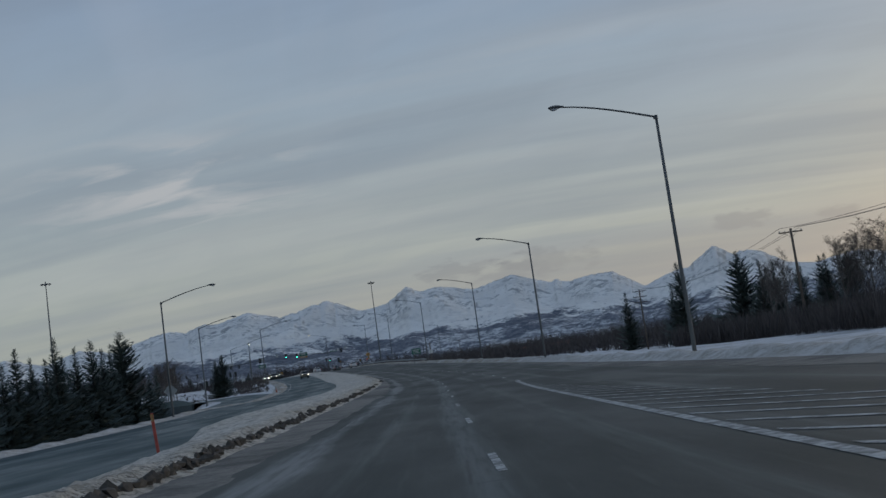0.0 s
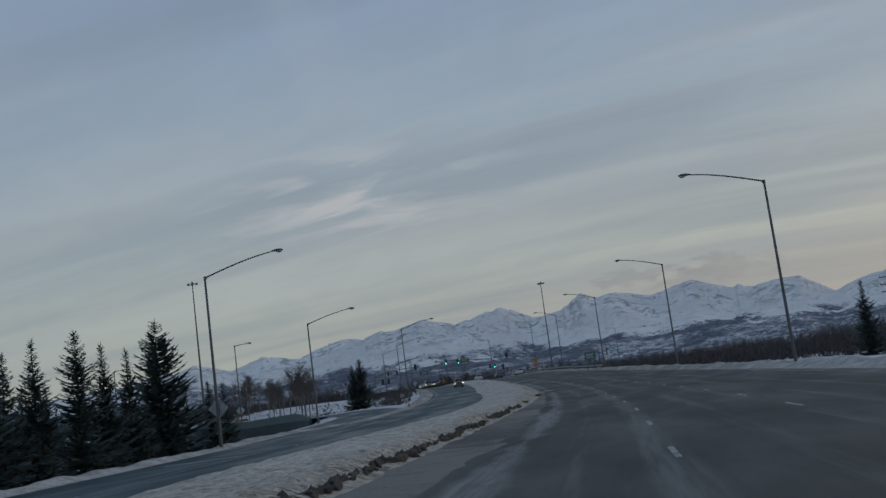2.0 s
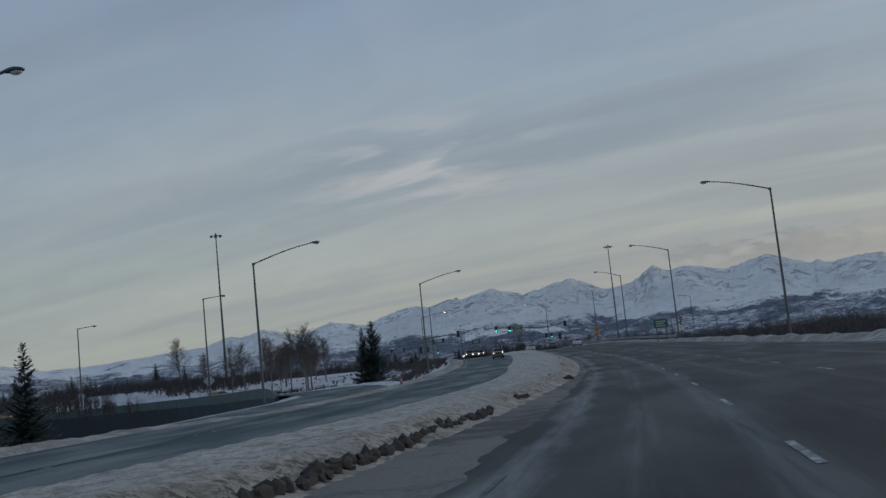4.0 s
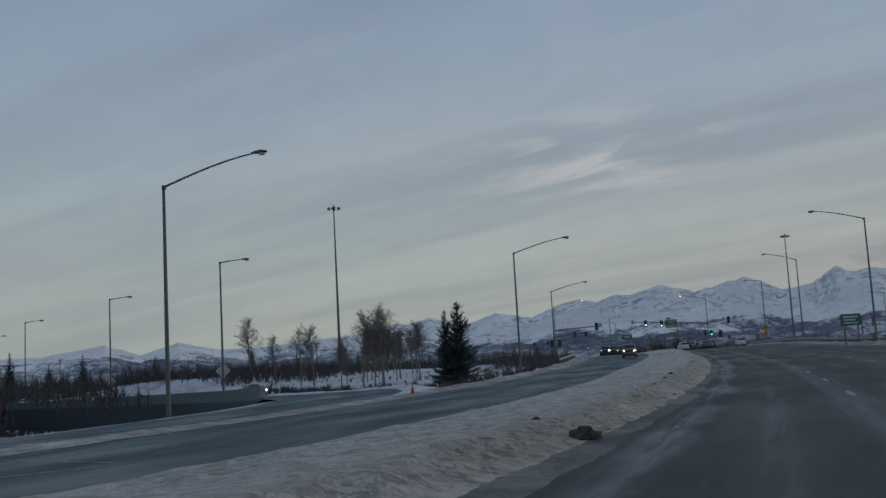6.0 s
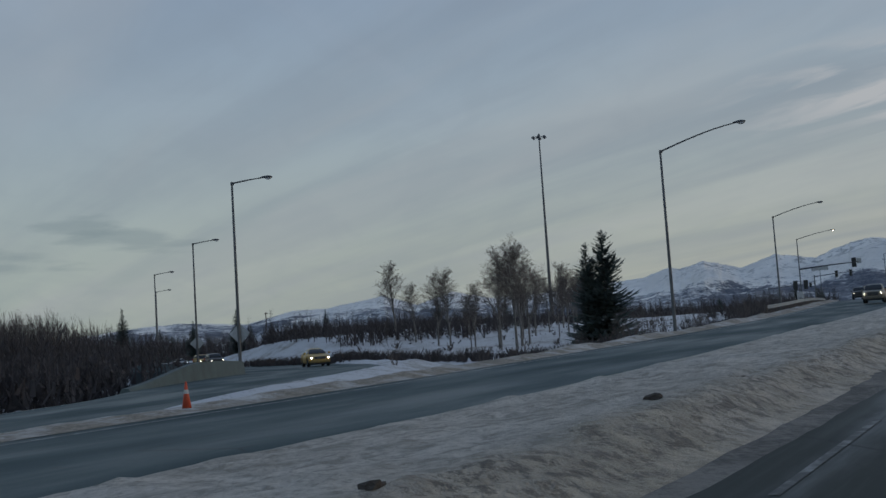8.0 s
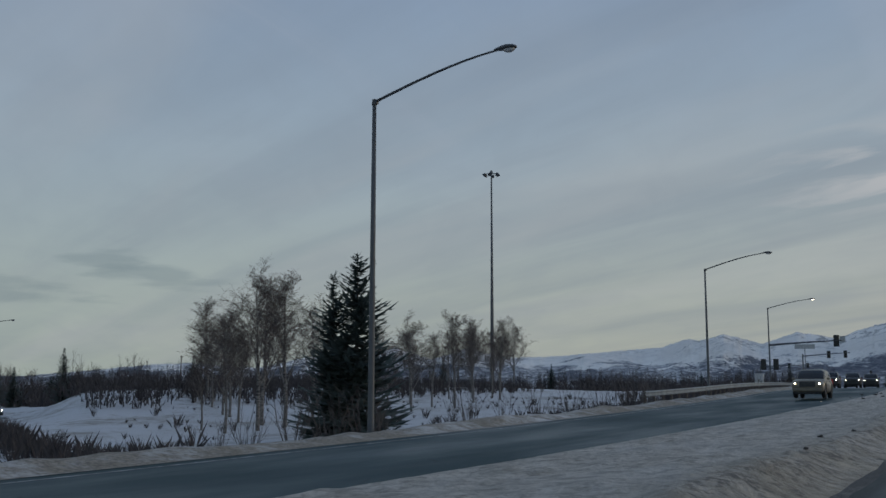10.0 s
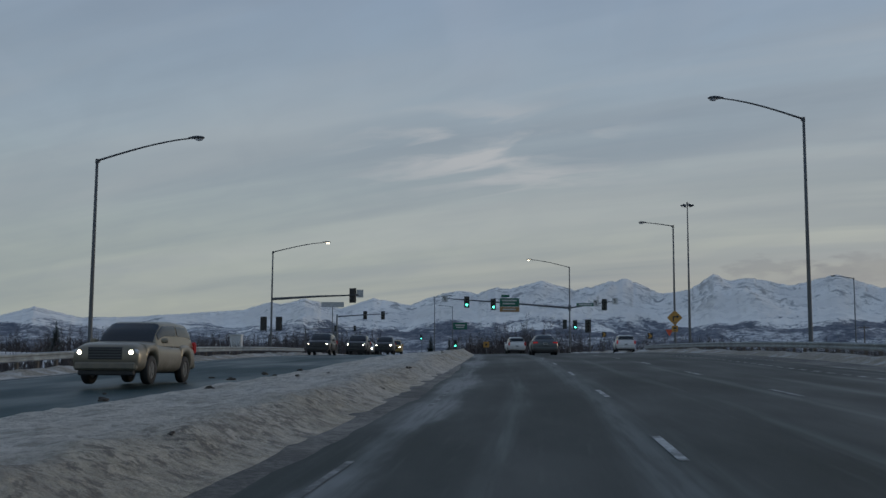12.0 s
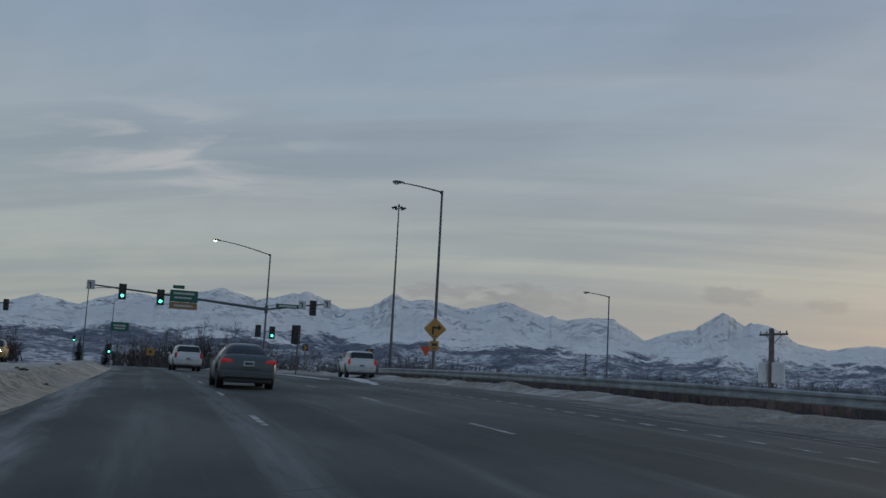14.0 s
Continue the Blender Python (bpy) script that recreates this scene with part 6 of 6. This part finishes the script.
def twin_lamp(x, y, top):
    """Dark parking-lot lamp: one square pole with two flat heads."""
    g = gz_at(x, y)
    ob = empty("twin_lamp", Matrix.Translation((x, y, g)) @ Matrix.Rotation(radians(-58), 4, "Z"), "dark steel lamp post with two flat heads below the embankment", "street lamp")
    H = top - g
    bm = BM()
    tube(bm, [(0, 0, -0.3), (0, 0, H)], [0.09, 0.075], 8)
    part("pole", bm, "signal_black", ob)
    for sg in (-1, 1):
        bm = BM()
        tube(bm, [(0, 0, H - 0.18), (sg * 0.22, 0, H + 0.02)], 0.035, 6)
        a = part("arm", bm, "signal_black", ob)
        bm = BM()
        box(bm, sg * 0.40, 0, H + 0.05, 0.50, 0.34, 0.11, 0.03, Matrix.Rotation(sg * -0.06, 3, "Y"))
        h = part("lamp_head", bm, "signal_black", a)


twin_lamp(85.5, 96.5, 7.05)
utility_pole(-9.7, -86.0, 8.9, 35)
utility_pole(44.5, -20.5, 8.9, 35, 3, label="weathered wooden utility pole with three crossarms")
utility_pole(102.6, 114.6, 7.95, 108, 1, True, "stout wooden utility pole carrying two pale grey transformers")
utility_pole(200.0, 215.0, 11.0, 20, 1)
utility_pole(14.0, 214.0, 11.5, 60, 1, label="distant wooden utility pole above the wood")
utility_pole(-50.0, 260.0, 12.0, 60, 1, label="distant wooden utility pole above the wood")


def wires():
    bm = BM()
    a, b = Vector((-9.7, -86.0, 9.0)), Vector((44.5, -20.5, 9.0))
    c = a + (a - b)
    for off in (-1.15, 0.6, 1.15):
        o = Vector((0.8, -0.6, 0)) * off
        for p, q in ((a, b), (c, a)):
            pts = []
            for k in range(13):
                f = k / 12
                pts.append(p.lerp(q, f) + o + Vector((0, 0, -1.6 * 4 * f * (1 - f))))
            tube(bm, pts, 0.018, 4, False)
    tagged(link("power_line", bm, "dark_trim"), "sagging dark power lines between wooden poles", "wires")


wires()


def stake(u, d, lean):
    p = place(u, d, 0.0)
    ob = empty("marker_stake", Matrix.Translation(p) @ Matrix.Rotation(-ref(u)[3], 4, "Z") @ Matrix.Rotation(radians(lean), 4, "Y"), "faded red plastic marker stake leaning in the snow", "marker")
    bm = BM()
    box(bm, 0, 0, 0.55, 0.10, 0.025, 1.55, 0.008)
    part("blade", bm, "red_stake", ob)
    bm = BM()
    box(bm, 0, -0.016, 1.18, 0.085, 0.006, 0.22)
    part("reflector", bm, "sign_brown", ob, "dull amber reflector")


stake(1.68, -8.75, -4)


def cone(x, y):
    ob = empty("traffic_cone", Matrix.Translation((x, y, gz_at(x, y) + 0.02)), "orange traffic cone with a pale band, on the snow", "traffic cone", "")
    bm = BM()
    box(bm, 0, 0, 0.02, 0.42, 0.42, 0.05, 0.01)
    part("base", bm, "rubber", ob)
    bm = BM()
    tube(bm, [(0, 0, 0.04), (0, 0, 0.5), (0, 0, 0.98)], [0.17, 0.10, 0.03], 14)
    c = part("cone_body", bm, "orange_plastic", ob, smooth=True)
    bm = BM()
    tube(bm, [(0, 0, 0.56), (0, 0, 0.70)], [0.094, 0.073], 14, False)
    part("band", bm, "sign_white", c)
    return ob


cone(-17.9, 5.2).scale = (0.7, 0.7, 0.7)


def snow_post(u, d):
    p = place(u, d, 0)
    ob = empty("marker_post", Matrix.Translation((p.x, p.y, ground_z(u, d))), "thin grey marker post in the snowy verge", "marker", "marker posts")
    bm = BM()
    box(bm, 0, 0, 0.55, 0.09, 0.09, 1.3, 0.01)
    part("post", bm, "wood_pole", ob)
    bm = BM()
    box(bm, 0, -0.05, 1.05, 0.07, 0.01, 0.14)
    part("reflector", bm, "sign_white", ob)


for u, d in ((1.75, 15.8), (15.0, -21.6), (16.0, -21.8)):
    snow_post(u, d)


def building(x, y, w, l, h, head, label, mat="white_wall", z=None):
    g = gz_at(x, y) if z is None else z
    ob = empty("building", Matrix.Translation((x, y, g)) @ Matrix.Rotation(radians(-head), 4, "Z"), label, "building", "distant buildings")
    bm = BM()
    box(bm, 0, 0, h / 2 - 0.5, w, l, h + 1)
    part("wall", bm, mat, ob)
    bm = BM()
    box(bm, 0, 0, h + 0.15, w + 0.5, l + 0.5, 0.3, 0.03)
    part("roof", bm, "roof_dark", ob)
    n = max(2, int(w / 3))
    for f in range(max(1, int(h / 3.2))):
        for k in range(n):
            bm = BM()
            box(bm, -w / 2 + (k + 0.5) * w / n, -l / 2 - 0.02, 1.6 + f * 3.1, w / n * 0.5, 0.08, 1.3)
            wi = part("window", bm, "dark_trim", ob)
            bm = BM()
            box(bm, -w / 2 + (k + 0.5) * w / n, -l / 2 - 0.065, 1.6 + f * 3.1, w / n * 0.42, 0.02, 1.12)
            part("pane", bm, "glass", wi)


building(225.0, 190.0, 26, 14, 4.5, 40, "long low red-brick building in the distance", "brick_red")
building(-105.0, 205.0, 12, 8, 3.2, -20, "low pale house at the edge of the wood", z=0.5)


# ---- vehicles ----
def loft(bm, rows):
    """Closed skin through rows of points of equal count, mirrored on x."""
    rings = [[bm.verts.new(p) for p in r] for r in rows]
    for a, b in zip(rings, rings[1:]):
        for k in range(len(a) - 1):
            bm.faces.new((a[k], a[k + 1], b[k + 1], b[k]))
    bm.faces.new(rings[0])
    bm.faces.new(rings[-1][::-1])


SHAPES = {
    # stations: y from the tail, underside, top of the body, half width
    "sedan": dict(body=((0.0, 0.36, 0.80, 0.74), (0.05, 0.27, 0.97, 0.84), (0.22, 0.24, 1.04, 0.88), (0.80, 0.22, 1.03, 0.90), (1.5, 0.2, 0.97, 0.91), (2.6, 0.2, 0.95, 0.91), (3.3, 0.2, 0.96, 0.90), (4.0, 0.22, 0.86, 0.87), (4.42, 0.26, 0.74, 0.80), (4.58, 0.36, 0.60, 0.68)),
                  cab=(0.62, 1.32, 2.55, 3.40), roof=1.46, wb=(0.95, 3.62), wr=0.32, L=4.58, roofw=0.56, edge=(0.36, 0.62)),
    "suv": dict(body=((0.0, 0.46, 0.98, 0.86), (0.05, 0.36, 1.10, 0.92), (0.3, 0.32, 1.14, 0.95), (1.2, 0.30, 1.13, 0.96), (2.6, 0.30, 1.12, 0.96), (3.5, 0.30, 1.15, 0.95), (4.3, 0.32, 1.11, 0.94), (4.72, 0.34, 1.04, 0.91), (4.85, 0.42, 0.92, 0.86)),
                cab=(0.10, 0.36, 2.70, 3.52), roof=1.80, wb=(1.0, 3.85), wr=0.39, L=4.85, roofw=0.76, edge=(0.22, 0.40)),
}


def vehicle(kind, paint_name, m, label, lights, name="car", group="traffic"):
    """Origin under the tail's middle, nose to +y."""
    S = SHAPES[kind]
    ob = empty(name, m, label, "car", group)
    # hull: rounded sections along the car, lifted over the wheels
    tab = S["body"]
    R = S["wr"] + 0.07
    ys = {round(y, 3) for y in np.linspace(0, S["L"], 26).tolist() if all(abs(y - yy) > R + 0.02 for yy in S["wb"])}
    ys |= {q[0] for q in tab if all(abs(q[0] - yy) > R + 0.02 for yy in S["wb"])}
    for yy in S["wb"]:
        ys |= {yy + R * math.cos(math.pi * k / 12) * (1.001 if k in (0, 12) else 0.999) for k in range(13)} | {yy - R - 0.012, yy + R + 0.012}
    rows = []
    for y in sorted(ys):
        z0, z1, w = (float(np.mean([lerp(min(max(y + o, 0.0), S["L"]), [(q[0], q[j]) for q in tab]) for o in (-0.06, 0.0, 0.06)])) for j in (1, 2, 3))
        for yy in S["wb"]:
            if abs(y - yy) < R:
                z0 = max(z0, S["wr"] + math.sqrt(R * R - (y - yy) ** 2))
                w += 0.012
        zw = z0 + (z1 - z0) * 0.52
        row = []
        for k in range(28):
            t = math.tau * (k + 0.5) / 28
            c, sn = math.cos(t), math.sin(t)
            x = math.copysign(abs(c) ** 0.32, c) * w * (1 - 0.035 * max(0.0, sn))
            z = zw + (math.copysign(abs(sn) ** 0.62, sn)) * ((z1 + 0.03 - zw) if sn > 0 else (zw - z0))
            row.append((x, y, z))
        rows.append(row + [row[0]])
    bm = BM()
    loft(bm, rows)
    bmesh.ops.remove_doubles(bm, verts=bm.verts, dist=0.0005)
    bmesh.ops.recalc_face_normals(bm, faces=bm.faces)
    body = part("body", bm, paint_name, ob, smooth=True)
    a, b, c, d = S["cab"]
    zb, zr, rw = S["body"][4][2] - 0.04, S["roof"], S["roofw"]
    bw = S["body"][4][3] * 0.93
    line = ((a, zb), (a + (b - a) * 0.5, zb + (zr - zb) * 0.56), (b, zr - 0.03), ((b + c) / 2, zr + 0.02), (c, zr - 0.03), (c + (d - c) * 0.5, zb + (zr - zb) * 0.60), (d, zb))

    soft = min(1.0, (b - a) / 0.7)

    def skin(y, t, lift=0.0):
        """Point of the cabin's curved shell; t runs over the section from one sill to the other."""
        h = max(0.02, float(np.mean([lerp(min(max(y + o, a), d), line) for o in (-0.12 * soft, -0.04 * soft, 0.04 * soft, 0.12 * soft)])) - zb)
        cs, sn = math.cos(t), abs(math.sin(t))
        k = sn ** S["edge"][1]
        taper = 1 - 0.06 * ((y - (b + c) / 2) / (d - a) * 2) ** 2
        w = (bw + (rw - bw) * min(1.0, k * h / (zr - zb))) * taper
        return Vector((math.copysign(abs(cs) ** S["edge"][0], cs) * (w + lift), y, zb - 0.02 + h * k + lift))

    def panel(y0, y1, t0, t1, lift, nu=6, nv=6):
        bm = BM()
        grid = []
        for i in range(nu + 1):
            grid.append([bm.verts.new(skin(y0 + (y1 - y0) * i / nu, t0 + (t1 - t0) * j / nv, lift)) for j in range(nv + 1)])
        for p, q in zip(grid, grid[1:]):
            for j in range(nv):
                bm.faces.new((p[j], p[j + 1], q[j + 1], q[j]))
        bmesh.ops.recalc_face_normals(bm, faces=bm.faces)
        return bm

    cab = part("cabin", panel(a, d, 0.0, math.pi, 0.0, 22, 18), paint_name, ob, smooth=True)
    part("rear_window", panel(a + (b - a) * 0.16, a + (b - a) * 0.86, 0.80, math.pi - 0.80, 0.012), "glass", cab, smooth=True)
    part("windshield", panel(d - (d - c) * 0.12, d - (d - c) * 0.90, 0.76, math.pi - 0.76, 0.012), "glass", cab, smooth=True)
    mid = (b + c) / 2 + 0.1
    for s in (-1, 1):
        for y0, y1 in ((a + (b - a) * 0.72, mid - 0.05), (mid + 0.05, c + (d - c) * 0.55)):
            t0, t1 = 0.10, 0.62
            part("side_window", panel(y0, y1, t0 if s > 0 else math.pi - t0, t1 if s > 0 else math.pi - t1, 0.010), "glass", cab, smooth=True)
        bm = BM()
        box(bm, s * (bw + 0.13), d - 0.35, zb + 0.12, 0.20, 0.12, 0.14, 0.04)
        part("mirror", bm, paint_name, ob)
    # bumpers, plates, trim
    L = S["L"]
    w0 = S["body"][2][3]
    zl = S["body"][2][1]
    bm = BM()
    box(bm, 0, 0.03, zl + 0.20, w0 * 1.88, 0.17, 0.26, 0.06)
    part("rear_bumper", bm, paint_name, ob)
    bm = BM()
    box(bm, 0, L - 0.08, zl + 0.18, w0 * 1.80, 0.24, 0.24, 0.06)
    part("front_bumper", bm, paint_name, ob)
    bm = BM()
    box(bm, 0, 0.10, zl + 0.02, w0 * 1.62, 0.16, 0.14, 0.03)
    part("underside", bm, "dark_trim", ob)
    bm = BM()
    box(bm, 0, L - 0.12, zl + 0.0, w0 * 1.60, 0.16, 0.14, 0.03)
    part("valance", bm, "dark_trim", ob)
    zp = zl + (0.54 if kind == "sedan" else 0.50)
    bm = BM()
    box(bm, 0, -0.012, zp, 0.34, 0.03, 0.16, 0.005)
    pl = part("plate", bm, "sign_back", ob)
    bm = BM()
    box(bm, 0, -0.032, zp, 0.24, 0.006, 0.06)
    part("plate_bar", bm, "dark_trim", pl)
    hg = 0.20 if kind == "sedan" else 0.34
    bm = BM()
    box(bm, 0, L - 0.02, zl + 0.34 + hg / 2, w0 * 1.0, 0.06, hg, 0.02)
    gr = part("grille", bm, "dark_trim", ob)
    for k in range(4):
        bm = BM()
        box(bm, 0, L + 0.012, zl + 0.36 + (k + 0.5) * (hg - 0.04) / 4, w0 * 0.96, 0.012, 0.022)
        part("grille_bar", bm, "galvanised", gr)
    for s in (-1, 1):
        bm = BM()
        if kind == "sedan":
            box(bm, s * w0 * 0.74, 0.045, zl + 0.60, w0 * 0.44, 0.10, 0.15, 0.045)
        else:
            box(bm, s * w0 * 0.90, 0.045, zl + 0.72, 0.17, 0.12, 0.36, 0.04)
        part("tail_light", bm, "brake_lit" if lights == "brake" else "tail_red", ob, "glowing red tail light" if lights == "brake" else "")
        zh = zl + (0.44 if kind == "sedan" else 0.54)
        bm = BM()
        box(bm, s * w0 * 0.76, L - 0.10, zh, w0 * 0.34, 0.17, 0.17, 0.05)
        hl = part("headlight", bm, "lamp_lens", ob)
        bm = BM()
        tube(bm, [(s * w0 * 0.74, L - 0.06, zh), (s * w0 * 0.74, L + 0.0, zh)], [0.075, 0.06], 12)
        part("bulb", bm, "headlight_lit" if lights == "head" else "lamp_lens", hl, "lit headlight" if lights == "head" else "")
        bm = BM()
        y0, y1 = S["wb"]
        for yy in ((y0 + y1) / 2 - 0.15,):
            box(bm, s * (S["body"][4][3] * 1.005), yy, zl + 0.72, 0.02, 0.2, 0.03)
        part("door_handle", bm, "dark_trim", ob)
    r = S["wr"]
    for yy in S["wb"]:
        for s in (-1, 1):
            x = s * (S["body"][4][3] - 0.135)
            bm = BM()
            prof = ((-0.11, r * 0.62), (-0.11, r * 0.93), (-0.08, r), (0.08, r), (0.11, r * 0.93), (0.11, r * 0.62))
            rings = [[bm.verts.new((x + px, yy + rr * math.cos(t * math.tau / 20), r + rr * math.sin(t * math.tau / 20))) for t in range(20)] for px, rr in prof]
            for q, w in zip(rings, rings[1:]):
                for t in range(20):
                    bm.faces.new((q[t], q[(t + 1) % 20], w[(t + 1) % 20], w[t]))
            bmesh.ops.recalc_face_normals(bm, faces=bm.faces)
            wh = part("wheel", bm, "rubber", ob, smooth=True)
            bm = BM()
            tube(bm, [(x - 0.09, yy, r), (x + 0.09, yy, r)], r * 0.63, 16)
            for t in range(5):
                an = t * math.tau / 5
                box(bm, x + s * 0.095, yy + r * 0.32 * math.cos(an), r + r * 0.32 * math.sin(an), 0.02, r * 0.5, 0.07, 0, Matrix.Rotation(an, 3, "X"))
            part("rim", bm, "galvanised", wh)
    bm = BM()
    box(bm, 0, L * 0.5, zl + 0.22, w0 * 1.42, L * 0.90, 0.30)
    part("chassis", bm, "dark_trim", ob)
    return ob


def on_road(u, d, turn=0.0, z=0.0):
    return frame_at(u, d, z, turn)


vehicle("sedan", "paint_grey", on_road(15.76, 2.1, 1.5), "dirty dark grey saloon car driving ahead", "brake", "sedan_car")
vehicle("suv", "paint_white", on_road(18.0, 2.1, 2.5), "grubby white pickup with a canopy, driving ahead", "", "pickup_car")
vehicle("suv", "paint_white", on_road(17.6, 12.6, -3), "white off-road wagon waiting in the turning lane", "brake", "suv_car")
vehicle("suv", "paint_tan", on_road(13.62, -11.2, 180), "muddy tan off-road wagon with lit headlights, oncoming", "head", "suv_car")
vehicle("suv", "paint_black", on_road(16.6, -15.2, 180), "dark off-road wagon with lit headlights, oncoming", "head", "suv_car")
vehicle("suv", "paint_black", on_road(17.2, -13.4, 180), "dark pickup with lit headlights, oncoming", "head", "suv_car")
vehicle("suv", "paint_black", on_road(17.7, -11.6, 180), "dark off-road wagon with lit headlights, oncoming", "head", "suv_car")
vehicle("sedan", "paint_silver", on_road(18.4, -14.4, 180), "silver saloon with lit headlights, oncoming", "head", "sedan_car")
vehicle("suv", "paint_yellow", on_road(19.0, -11.8, 180), "yellow van with lit headlights at the junction", "head", "van_car")


def on_ramp(y, off, back=True):
    i = int(np.argmin(np.abs(RAMP_A[:, 1] - y)))
    a = RAMP_PTS[i + 1] - RAMP_PTS[i - 1]
    a.normalize()
    p = RAMP_PTS[i] + Vector((a.y, -a.x)) * off
    u, d = to_ud(p.x, p.y)
    return Matrix.Translation((p.x, p.y, ramp_z(u, d) + 0.012)) @ Matrix.Rotation(math.atan2(-a.x, a.y) + (math.pi if back else 0), 4, "Z")


vehicle("sedan", "paint_yellow", on_ramp(64, 0.5), "yellow saloon with lit headlights on the slip road", "head", "sedan_car")
vehicle("suv", "paint_black", on_ramp(118, -1.0), "dark off-road wagon with lit headlights on the slip road", "head", "suv_car")
vehicle("suv", "paint_yellow", on_ramp(134, 0.4), "yellowish off-road wagon with lit headlights on the slip road", "head", "suv_car")
vehicle("sedan", "paint_silver", on_ramp(158, 2.0), "silver saloon with lit headlights on the slip road", "head", "sedan_car")
vehicle("suv", "paint_white", on_ramp(186, 2.0), "white van far back on the slip road", "", "van_car")
